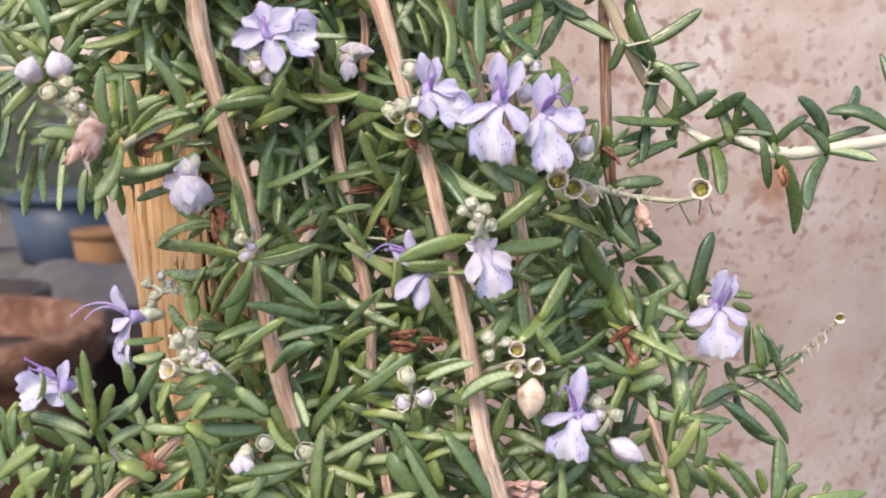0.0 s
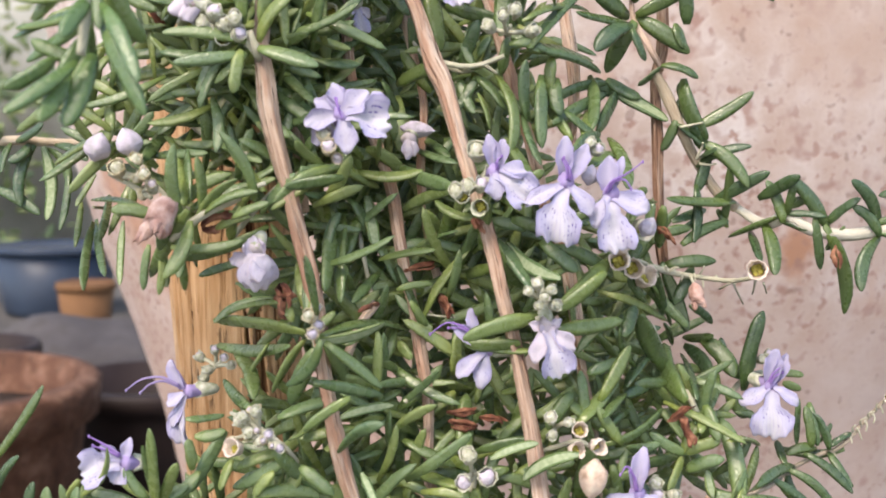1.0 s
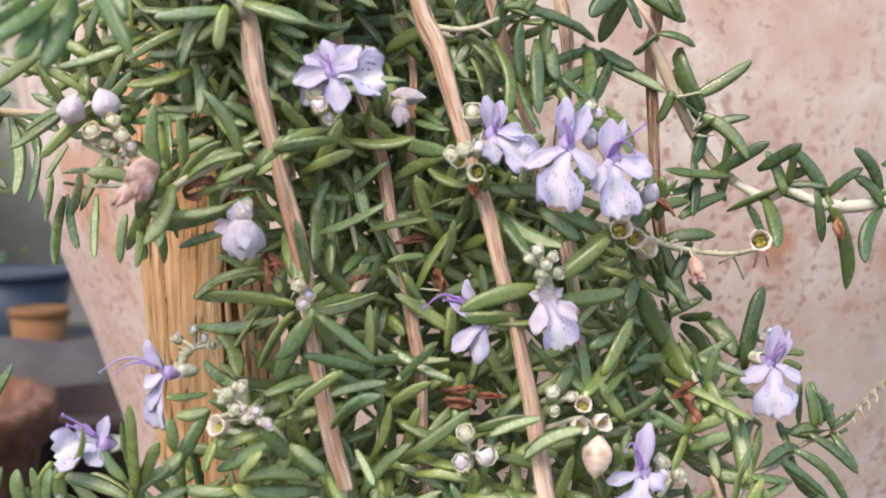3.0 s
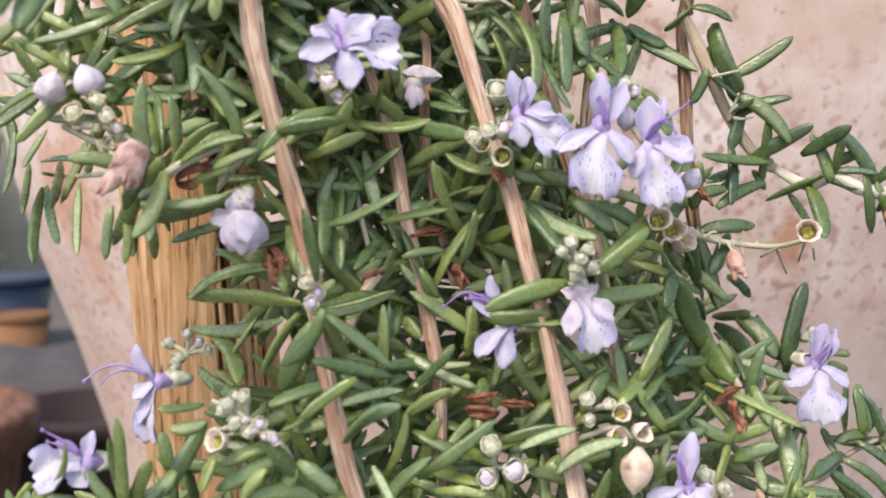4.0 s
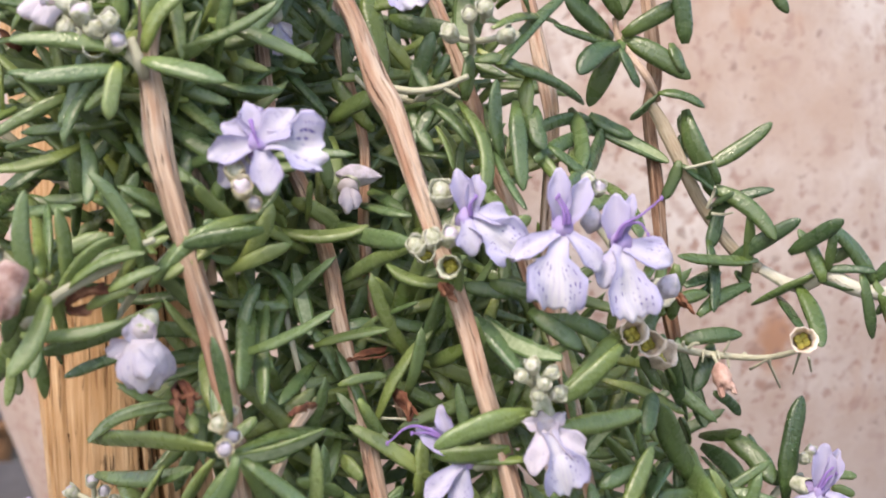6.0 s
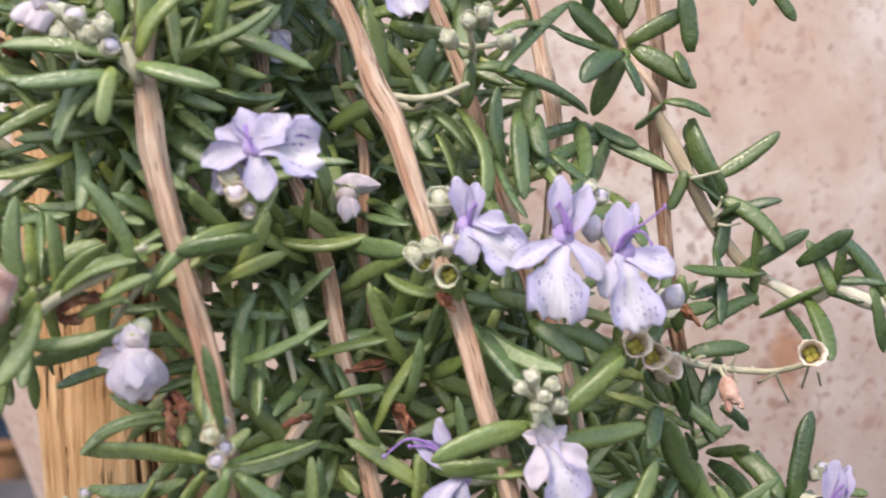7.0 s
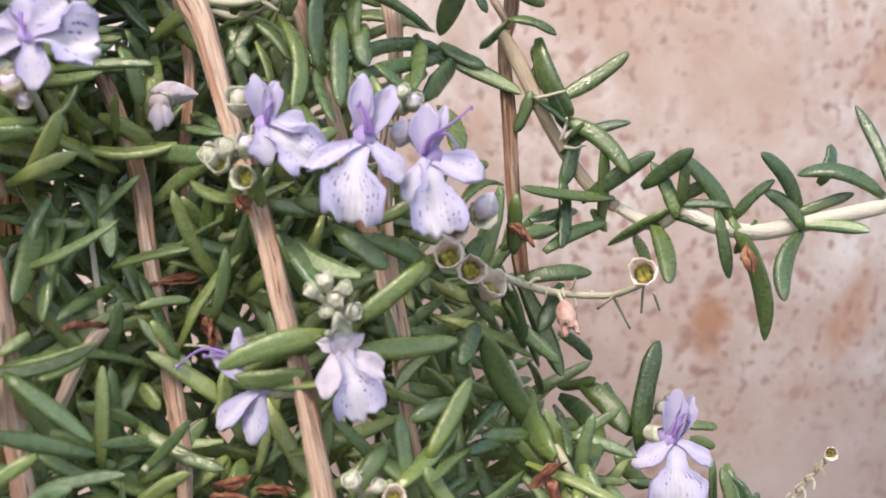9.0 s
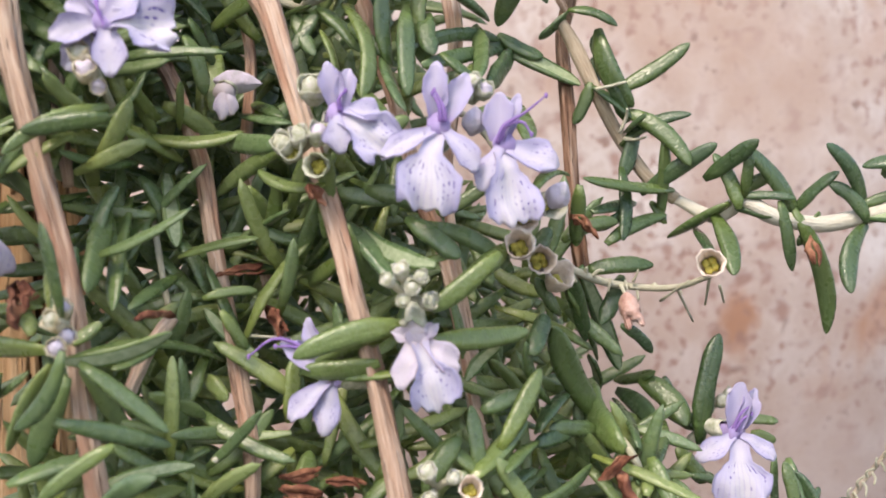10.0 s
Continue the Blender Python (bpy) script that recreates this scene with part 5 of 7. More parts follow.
leaves(s, [(46.9, 30.3, 434.6, 43.9, 31.5, 442.3, 2.2, -0.6),
           (42.9, 32.4, 438.9, 48.1, 25.8, 443.3, 2.4, 0.3),
           (46.3, 32.0, 435.6, 39.7, 39.4, 431.3, 3.3, -0.8),
           (44.7, 34.4, 434.5, 44.4, 26.2, 425.6, 2.7, 0.8),
           (43.8, 39.6, 432.9, 42.1, 27.0, 428.0, 2.1, 0.0),
           (47.8, 30.4, 436.3, 47.8, 28.2, 441.8, 1.8, 0.0),
           (55.6, 31.4, 433.4, 47.3, 29.4, 443.0, 3.2, -1.4),
           (48.2, 32.6, 437.1, 53.1, 30.6, 439.3, 2.2, 0.4),
           (52.1, 29.5, 433.7, 46.8, 32.9, 435.7, 2.2, 0.4),
           (47.1, 30.9, 436.4, 54.3, 29.0, 435.9, 1.6, 0.4),
           (55.4, 32.5, 434.3, 59.9, 27.9, 439.4, 2.4, 0.5)], LEAF_OLD)
leaves(s, [(64.0, 29.6, 434.1, 56.8, 24.9, 442.6, 2.4, -1.2),
           (63.4, 27.6, 432.5, 58.5, 28.4, 437.9, 2.2, -0.8),
           (66.1, 28.3, 438.8, 69.3, 30.9, 444.6, 2.8, 0.0),
           (73.0, 24.0, 436.7, 62.6, 27.1, 439.9, 2.7, -1.0),
           (62.6, 28.5, 434.7, 70.2, 26.5, 437.4, 1.6, 0.0),
           (63.5, 28.7, 433.3, 69.4, 20.9, 431.9, 2.8, 0.5),
           (54.1, 29.4, 434.4, 60.3, 34.3, 417.6, 2.6, 0.4),
           (52.3, 29.5, 435.7, 54.3, 30.9, 426.2, 2.2, 0.4),
           (63.8, 28.6, 432.3, 59.2, 24.1, 423.1, 2.6, -1.0),
           (58.2, 30.6, 434.2, 55.4, 31.7, 429.7, 2.2, 0.0),
           (75.9, 24.8, 435.1, 73.4, 32.0, 450.3, 2.0, -0.6)], LEAF_OLD)
s = sprig([(16.3, 18.8, 429.6), (22.4, 28.6, 426.9), (28.4, 34.0, 425.4)], 0.52)
leaves(s, [(24.7, 28.0, 437.6, 24.8, 31.5, 429.7, 2.2, 0.0),
           (27.4, 33.1, 434.5, 35.6, 40.6, 436.5, 2.0, 0.4),
           (26.3, 32.8, 426.5, 36.0, 33.6, 427.3, 2.9, 0.2),
           (23.1, 31.9, 430.5, 31.2, 33.6, 433.2, 2.2, 0.4),
           (27.7, 33.8, 432.3, 34.0, 37.6, 435.6, 2.1, 0.0),
           (16.2, 14.8, 435.1, 22.7, 24.8, 438.4, 2.0, 0.0),
           (29.4, 33.3, 430.2, 39.2, 37.7, 434.5, 2.1, 0.4),
           (25.3, 31.2, 426.9, 33.5, 43.4, 412.6, 3.1, 0.8),
           (22.0, 27.6, 427.9, 26.5, 33.8, 417.1, 2.6, 0.5),
           (30.9, 32.2, 419.2, 36.4, 36.5, 415.2, 1.9, 0.5),
           (33.7, 47.1, 410.9, 37.5, 39.0, 412.4, 2.0, 0.0)], LEAF_OLD)
leaves(s, [(32.1, 35.7, 425.9, 28.4, 33.1, 419.3, 2.5, 0.0)], LEAF_OLD)
s = sprig([(1.8, 12.1, 421.8), (1.4, 12.3, 425.5), (2.3, 12.1, 420.9)], 0.55)
leaves(s, [(0.0, 9.2, 419.8, -11.1, 16.6, 414.1, 3.6, -0.4),
           (3.4, 8.7, 418.4, 15.5, 14.7, 419.1, 2.5, 0.3),
           (4.2, 8.7, 426.6, -3.7, 19.1, 431.5, 2.3, 0.3),
           (-0.0, 9.7, 414.6, -10.3, 16.4, 414.6, 2.7, 0.4),
           (8.2, 15.7, 413.4, 12.4, 16.1, 417.5, 1.7, 0.0),
           (9.5, 12.4, 402.6, 8.5, 14.0, 410.7, 2.4, 0.0),
           (8.1, 10.0, 402.8, 15.6, 18.2, 408.5, 2.6, 0.3),
           (9.9, 15.2, 409.8, 16.4, 17.5, 411.5, 2.5, 0.4),
           (11.8, 13.3, 405.7, 17.2, 16.5, 414.6, 2.4, 0.0)])
s = sprig([(31.1, 22.7, 400.6), (29.1, 23.6, 404.4), (28.0, 35.9, 408.3), (24.1, 31.5, 415.4)], 0.62)
leaves(s, [(28.3, 30.0, 406.3, 19.3, 19.0, 419.5, 3.9, 0.6),
           (27.6, 18.6, 404.5, 26.5, 33.2, 412.0, 4.3, 0.4),
           (28.5, 36.8, 409.8, 22.1, 23.6, 406.4, 3.2, 0.0),
           (29.4, 18.6, 404.7, 31.9, 41.3, 408.5, 2.3, 0.3),
           (16.9, 17.9, 406.9, 24.3, 28.7, 411.6, 2.7, 0.3),
           (15.8, 14.9, 416.2, 18.3, 19.0, 421.0, 2.3, 0.0),
           (19.1, 21.8, 410.2, 15.0, 14.2, 417.8, 2.3, 0.0),
           (22.6, 23.7, 406.6, 16.6, 18.2, 405.5, 2.4, 0.0),
           (30.4, 43.0, 410.1, 27.6, 37.2, 415.1, 2.2, 0.0),
           (23.1, 28.7, 423.6, 29.8, 41.2, 414.0, 2.4, 0.4),
           (21.4, 25.6, 420.8, 17.7, 22.7, 425.4, 2.0, 0.0)], LEAF_OLD)
leaves(s, [(33.6, 45.8, 409.4, 36.5, 35.8, 405.1, 3.3, 0.4),
           (35.8, 41.2, 411.4, 40.8, 36.0, 405.1, 3.7, 0.6),
           (36.9, 33.9, 406.1, 31.8, 21.8, 401.8, 2.7, 0.0),
           (39.0, 40.0, 408.0, 43.6, 38.7, 404.6, 2.6, 0.0),
           (40.7, 37.2, 405.3, 39.7, 41.7, 411.7, 3.0, 0.5),
           (42.7, 36.0, 402.6, 46.0, 36.5, 417.8, 3.0, 0.6),
           (42.8, 39.3, 405.2, 41.0, 42.3, 408.3, 2.2, 0.0),
           (25.8, 24.1, 406.3, 18.8, 20.6, 407.0, 2.2, 0.0),
           (17.0, 18.5, 405.8, 12.1, 10.6, 403.3, 2.1, 0.0),
           (6.9, 12.2, 407.3, 2.8, 11.1, 401.3, 2.4, 0.0),
           (34.8, 31.0, 405.7, 29.6, 20.3, 400.1, 2.5, 0.0)], LEAF_OLD)
leaves(s, [(39.4, 35.9, 402.3, 43.9, 37.0, 397.3, 3.0, 0.0)], LEAF_OLD)
s = sprig([(40.3, 37.9, 401.5), (44.5, 40.3, 404.3), (47.8, 41.8, 405.1)], 0.65)
leaves(s, [(49.3, 38.0, 405.9, 54.5, 37.5, 405.4, 1.9, 0.0),
           (50.3, 37.0, 404.0, 54.0, 37.3, 402.7, 1.7, 0.0),
           (53.1, 35.7, 401.1, 53.3, 36.3, 392.0, 1.9, 0.3),
           (55.1, 35.9, 400.5, 56.3, 33.6, 392.7, 2.1, -0.4),
           (46.3, 38.4, 396.9, 41.0, 36.0, 398.6, 2.4, 0.0)])
s = sprig([(36.4, 18.3, 387.6), (43.2, 21.8, 388.5), (51.0, 32.2, 388.8), (56.8, 34.5, 390.8), (61.1, 34.8, 392.4), (67.7, 39.1, 396.8), (72.0, 40.2, 400.8)], 0.5, DRYSTALK)
leaves(s, [(61.7, 34.6, 391.9, 50.2, 37.7, 391.4, 1.9, 0.3),
           (49.9, 31.6, 389.6, 49.8, 37.0, 392.9, 1.7, 0.0),
           (51.5, 31.8, 389.2, 40.2, 18.1, 389.7, 2.3, 0.0),
           (58.5, 34.3, 391.5, 61.4, 29.8, 386.0, 1.9, -0.4),
           (50.0, 31.8, 388.7, 58.1, 26.9, 379.8, 2.3, -1.9),
           (46.7, 26.7, 387.9, 55.9, 29.2, 381.0, 2.0, -0.8),
           (56.0, 33.7, 392.3, 49.9, 32.4, 391.4, 2.3, 0.0),
           (57.3, 35.4, 393.0, 60.2, 37.5, 396.1, 1.3, 0.0),
           (58.2, 33.0, 392.2, 54.9, 34.5, 399.0, 2.1, -0.4),
           (59.8, 30.8, 388.3, 62.4, 31.3, 385.8, 1.3, 0.0),
           (58.2, 33.7, 392.4, 63.5, 36.0, 394.8, 1.3, 0.0)], LEAF_OLD)
s = sprig([(34.0, 19.1, 375.0), (35.2, 18.7, 381.3), (36.9, 18.2, 386.6), (37.9, 18.4, 388.5)], 0.68)
leaves(s, [(37.0, 17.3, 385.9, 35.9, 26.8, 399.6, 3.3, -0.8),
           (36.4, 15.9, 387.9, 44.5, 32.1, 393.1, 2.5, 0.6),
           (36.9, 16.6, 387.5, 46.3, 29.7, 389.5, 1.8, 0.0),
           (35.9, 16.7, 388.7, 38.5, 19.4, 392.3, 1.6, 0.0),
           (37.7, 16.3, 388.2, 47.1, 23.2, 385.5, 2.3, 0.4),
           (39.5, 16.7, 387.9, 34.6, 17.5, 378.7, 2.7, 0.3),
           (40.4, 17.7, 385.9, 39.7, 18.5, 378.3, 2.3, 0.0),
           (35.6, 17.0, 383.8, 38.5, 18.9, 374.1, 2.5, 0.0),
           (42.6, 20.4, 379.4, 44.0, 22.8, 371.3, 2.6, 0.3),
           (44.6, 21.2, 380.2, 53.2, 24.7, 370.6, 2.6, 0.5),
           (41.1, 18.5, 378.9, 48.4, 20.5, 372.2, 2.0, 0.0)], LEAF_YOUNG)
leaves(s, [(38.7, 16.6, 388.0, 31.9, 20.1, 388.2, 2.5, 0.4),
           (40.0, 17.9, 384.5, 44.8, 20.1, 386.0, 1.8, 0.0),
           (32.6, 18.0, 387.7, 31.6, 19.0, 392.4, 2.0, 0.0),
           (35.4, 18.6, 375.5, 30.1, 19.2, 372.7, 2.6, 0.0),
           (34.8, 17.4, 397.9, 45.7, 34.7, 392.4, 2.3, 0.5),
           (31.7, 22.5, 403.2, 33.2, 18.0, 397.7, 2.2, 0.0),
           (30.1, 18.5, 399.0, 33.4, 25.2, 403.1, 2.1, 0.0),
           (28.4, 20.2, 394.8, 21.9, 21.1, 398.4, 2.2, 0.3),
           (27.8, 20.7, 394.8, 33.8, 18.8, 397.5, 2.2, 0.3),
           (27.6, 20.2, 394.9, 31.9, 22.2, 402.2, 2.2, 0.4),
           (28.0, 21.1, 394.4, 24.4, 16.5, 389.1, 2.2, 0.0)], LEAF_YOUNG)
leaves(s, [(28.2, 20.0, 391.9, 33.9, 16.4, 395.1, 2.6, 0.4)], LEAF_YOUNG)
s = sprig([(55.9, 25.1, 370.4), (56.7, 26.6, 374.4)], 0.52)
leaves(s, [(55.1, 22.0, 370.5, 56.5, 25.9, 381.6, 2.8, -0.4),
           (56.0, 23.7, 372.9, 60.4, 24.2, 377.4, 1.8, 0.4),
           (53.4, 23.6, 371.9, 52.2, 23.7, 376.5, 2.0, 0.0),
           (57.6, 23.6, 370.8, 61.6, 24.3, 373.1, 2.0, 0.4),
           (61.4, 23.0, 371.1, 72.9, 25.4, 371.4, 2.2, 0.8),
           (64.9, 24.9, 371.7, 66.9, 27.5, 372.4, 1.4, 0.0),
           (59.9, 23.8, 370.5, 57.4, 27.3, 376.3, 2.2, 0.0),
           (51.4, 22.3, 371.0, 46.0, 19.7, 377.9, 2.2, 0.0),
           (48.0, 21.4, 371.5, 44.5, 21.5, 375.2, 2.0, 0.0)])
s = sprig([(17.9, 17.9, 381.6), (22.8, 18.6, 384.4), (24.9, 19.3, 387.3)], 0.59)
leaves(s, [(21.6, 15.9, 382.8, 32.0, 19.1, 376.1, 2.9, 0.6),
           (14.1, 12.9, 394.9, 16.0, 14.1, 385.4, 2.5, 0.3),
           (12.6, 11.7, 398.7, 24.5, 22.5, 402.4, 2.1, 0.2),
           (5.8, 12.5, 383.2, 16.4, 13.5, 385.3, 2.1, 0.0),
           (4.3, 12.3, 383.2, 0.1, 12.2, 386.5, 2.5, 0.0),
           (2.5, 11.5, 378.4, 7.8, 13.9, 383.0, 2.5, 0.0),
           (10.8, 15.1, 376.0, 17.4, 15.4, 382.0, 2.7, 0.3),
           (12.0, 14.2, 374.0, 21.1, 17.8, 379.8, 2.7, 0.3),
           (16.4, 15.0, 374.1, 19.4, 13.6, 377.1, 2.5, 0.0),
           (2.4, 11.4, 399.5, -2.7, 14.1, 396.7, 2.1, 0.3),
           (-2.2, 13.5, 392.2, 7.8, 13.0, 395.2, 3.0, 0.5)])
leaves(s, [(15.5, 12.3, 398.5, 11.2, 11.9, 404.9, 2.3, 0.0),
           (16.7, 13.9, 397.8, 22.8, 19.5, 395.3, 2.1, 0.0),
           (-3.4, 12.7, 386.3, 4.1, 15.4, 375.4, 3.6, -0.4),
           (22.8, 16.3, 379.7, 20.8, 17.8, 383.7, 2.3, 0.0),
           (27.3, 17.7, 373.9, 22.7, 17.1, 380.9, 2.6, 0.0),
           (35.6, 18.9, 376.0, 28.1, 19.6, 376.9, 2.6, 0.0),
           (32.8, 19.4, 372.5, 25.6, 16.2, 375.1, 2.6, 0.0)])
s = sprig([(2.0, 13.9, 396.7), (4.8, 13.2, 397.9), (8.6, 13.1, 398.9), (11.4, 13.1, 396.9)], 0.47)
leaves(s, [(9.9, 12.2, 402.6, 4.7, 12.8, 406.6, 2.4, 0.0),
           (6.6, 11.6, 403.0, 11.3, 12.4, 403.9, 2.1, 0.0),
           (6.3, 13.3, 406.1, 9.5, 12.8, 400.9, 2.1, 0.0),
           (11.8, 12.0, 400.8, 16.5, 17.3, 402.8, 2.1, 0.0),
           (4.2, 9.8, 393.9, -0.9, 11.1, 394.6, 2.2, 0.0)])
s = sprig([(-10.4, 14.4, 386.8), (-8.9, 14.2, 390.8), (-8.9, 14.6, 393.6)], 0.57)
leaves(s, [(-8.8, 10.8, 391.4, -9.2, 12.5, 384.4, 2.6, 0.0),
           (-9.1, 11.9, 393.9, -22.1, 28.0, 394.1, 2.5, 0.6),
           (-8.8, 13.5, 396.7, 1.0, 11.9, 399.2, 2.1, 0.4),
           (-10.3, 12.5, 395.0, -10.0, 20.7, 405.0, 3.2, 0.4),
           (-11.5, 11.1, 391.5, -18.2, 17.2, 391.9, 2.4, 0.0),
           (-3.1, 12.7, 386.8, -9.4, 13.1, 381.3, 2.8, 0.0),
           (-5.9, 11.0, 388.4, -12.3, 13.0, 381.3, 2.8, 0.0),
           (-0.4, 16.2, 402.4, -4.6, 16.5, 398.0, 2.1, 0.0),
           (-13.0, 18.8, 397.3, -17.4, 20.7, 399.0, 1.9, 0.0),
           (-3.3, 12.0, 394.4, -7.4, 12.0, 393.4, 2.1, 0.0)])
s = sprig([(-33.6, 10.7, 411.8), (-34.8, 10.0, 414.7), (-35.6, 10.0, 417.4)], 0.64)
leaves(s, [(-36.0, 8.0, 420.5, -38.4, 16.5, 428.8, 2.5, 0.2),
           (-36.4, 6.5, 417.8, -54.4, 23.7, 416.8, 2.7, -0.4),
           (-34.8, 6.3, 416.8, -20.3, 22.6, 415.6, 2.3, 2.0),
           (-36.7, 7.8, 416.3, -42.4, 12.4, 406.7, 2.7, -0.7),
           (-34.8, 6.8, 415.1, -39.3, 10.5, 405.2, 2.9, -0.7),
           (-33.5, 7.5, 415.8, -29.3, 15.5, 406.1, 2.7, -0.5),
           (-25.0, 17.1, 407.1, -31.6, 12.0, 409.6, 2.3, 0.0),
           (-34.6, 7.9, 418.4, -31.9, 9.6, 420.7, 1.8, 0.0),
           (-38.6, 7.1, 419.4, -40.1, 10.0, 422.0, 2.0, 0.0),
           (-39.9, 9.8, 422.4, -53.7, 21.1, 416.8, 1.8, -2.0),
           (-37.9, 8.7, 422.4, -50.6, 15.0, 419.5, 1.3, -1.3)], LEAF_YOUNG)
leaves(s, [(-54.9, 31.1, 411.2, -38.7, 6.9, 415.6, 2.6, 0.4),
           (-25.6, 15.9, 404.9, -25.2, 14.4, 416.8, 2.1, 0.0),
           (-22.4, 21.1, 414.1, -19.6, 19.1, 411.2, 2.1, 0.0),
           (-27.6, 13.2, 412.5, -22.0, 18.4, 409.4, 2.2, 0.0),
           (-30.2, 7.2, 415.7, -27.0, 13.9, 417.8, 2.3, 0.0),
           (-35.3, 10.3, 408.5, -28.5, 16.7, 407.3, 2.2, 0.0),
           (-50.8, 25.8, 410.7, -45.3, 10.7, 406.1, 2.8, 0.0),
           (-42.9, 10.8, 415.1, -48.5, 20.6, 407.0, 2.0, 0.0),
           (-40.7, 6.4, 404.0, -32.3, 10.0, 406.3, 2.4, 0.3),
           (-36.7, 10.7, 403.1, -31.1, 14.4, 404.4, 2.2, 0.0)], LEAF_YOUNG)
s = sprig([(-32.7, 12.0, 399.1), (-28.8, 17.7, 399.7), (-23.2, 20.4, 401.1)], 0.49)
leaves(s, [(-33.4, 10.0, 397.7, -24.0, 18.6, 401.5, 2.6, 0.3),
           (-31.2, 9.2, 403.4, -22.5, 13.6, 404.5, 2.0, 0.4),
           (-17.6, 20.9, 400.7, -25.7, 16.7, 404.4, 2.7, 0.5),
           (-21.8, 18.7, 402.8, -14.4, 21.2, 409.9, 2.5, 0.3),
           (-21.5, 17.8, 405.9, -26.9, 18.6, 402.5, 2.1, 0.0),
           (-24.3, 25.5, 398.3, -18.5, 21.0, 394.9, 2.6, 0.4),
           (-20.5, 19.9, 401.6, -18.6, 23.2, 396.4, 2.3, 0.0),
           (-28.9, 11.0, 401.5, -37.7, 8.9, 399.9, 2.0, 0.0),
           (-35.6, 9.6, 402.9, -38.8, 5.0, 400.9, 2.2, 0.3),
           (-31.1, 10.7, 407.3, -25.4, 13.9, 403.5, 1.9, 0.0),
           (-12.1, 22.7, 405.0, -17.5, 22.4, 400.6, 2.2, 0.0)], LEAF_YOUNG)
leaves(s, [(-12.5, 20.2, 408.4, -11.9, 19.7, 416.0, 2.3, 0.2),
           (-10.3, 21.1, 407.1, -12.4, 21.0, 415.8, 2.2, 0.0),
           (-17.5, 20.1, 407.2, -25.3, 13.9, 407.8, 1.9, 0.0),
           (-27.6, 16.7, 401.2, -23.9, 26.1, 395.6, 2.1, 0.0)], LEAF_YOUNG)
s = sprig([(-27.3, 14.4, 376.8), (-27.9, 15.3, 380.5), (-27.4, 16.1, 382.2)], 0.78)
leaves(s, [(-28.2, 11.9, 379.8, -40.2, 9.3, 379.7, 2.5, -0.8),
           (-27.3, 12.2, 379.9, -13.6, 12.5, 387.4, 2.7, 0.3),
           (-26.6, 13.6, 377.6, -17.0, 13.0, 383.3, 2.5, 0.0),
           (-28.2, 14.5, 382.0, -32.9, 12.3, 391.3, 2.9, -0.4),
           (-27.0, 15.1, 384.8, -30.1, 12.7, 394.1, 2.5, 0.0),
           (-22.7, 16.3, 385.4, -27.6, 22.3, 391.5, 2.1, -0.3),
           (-24.2, 17.6, 386.8, -24.3, 29.6, 393.7, 2.4, 0.4),
           (-27.0, 11.8, 377.7, -27.0, 11.0, 368.1, 3.4, 0.0),
           (-20.5, 13.4, 382.5, -25.2, 18.3, 387.6, 2.1, 0.0),
           (-29.0, 12.7, 381.3, -33.1, 12.2, 382.5, 2.1, 0.0),
           (-22.1, 11.5, 377.3, -17.9, 11.5, 383.8, 2.5, 0.0)], LEAF_YOUNG)
leaves(s, [(-21.7, 11.3, 375.2, -21.7, 12.1, 380.6, 2.3, 0.0),
           (-30.4, 11.0, 375.7, -38.6, 10.3, 377.3, 2.7, 0.0),
           (-36.7, 8.4, 376.5, -33.7, 9.5, 380.6, 2.4, 0.0),
           (-12.8, 13.7, 380.1, -18.2, 15.7, 379.3, 2.1, 0.0),
           (-8.0, 13.4, 375.5, -13.2, 13.0, 383.3, 3.5, 0.4),
           (-15.9, 11.4, 376.5, -17.1, 13.4, 380.2, 2.1, 0.0),
           (-4.4, 11.7, 377.2, -6.5, 12.2, 383.5, 2.7, 0.0),
           (-20.4, 16.7, 387.2, -18.4, 20.6, 395.0, 2.9, 0.0),
           (-21.5, 22.2, 389.6, -22.3, 20.6, 400.0, 2.2, 0.0),
           (-23.3, 15.5, 384.7, -20.7, 23.8, 390.0, 2.7, 0.0)], LEAF_YOUNG)
s = sprig([(-37.8, 8.8, 396.2), (-40.0, 6.3, 399.6), (-43.9, 8.0, 402.0), (-46.1, 9.7, 403.5)], 0.55)
leaves(s, [(-40.9, 1.9, 400.1, -32.8, 11.1, 390.2, 3.0, -0.3),
           (-39.2, 3.9, 399.6, -47.0, 4.9, 396.3, 2.3, -0.4),
           (-39.1, 3.2, 398.1, -47.9, 6.1, 392.7, 2.5, 0.4),
           (-44.6, 4.7, 389.8, -52.7, 5.1, 390.2, 2.2, 0.3),
           (-45.2, 4.1, 390.8, -40.4, 5.8, 386.7, 2.5, 0.5),
           (-45.6, 4.7, 389.8, -43.2, 5.7, 379.1, 2.5, 0.4),
           (-44.0, 2.5, 392.4, -34.0, 7.6, 390.8, 2.3, 0.4),
           (-40.7, 2.2, 396.5, -43.9, 2.6, 392.4, 2.0, 0.0),
           (-47.6, 4.5, 397.8, -49.3, 3.0, 393.2, 2.0, 0.0),
           (-53.8, 5.8, 401.1, -49.1, 7.0, 401.8, 2.0, -0.4),
           (-55.3, 6.0, 403.8, -49.7, 9.5, 403.7, 1.6, -0.3)], LEAF_YOUNG)
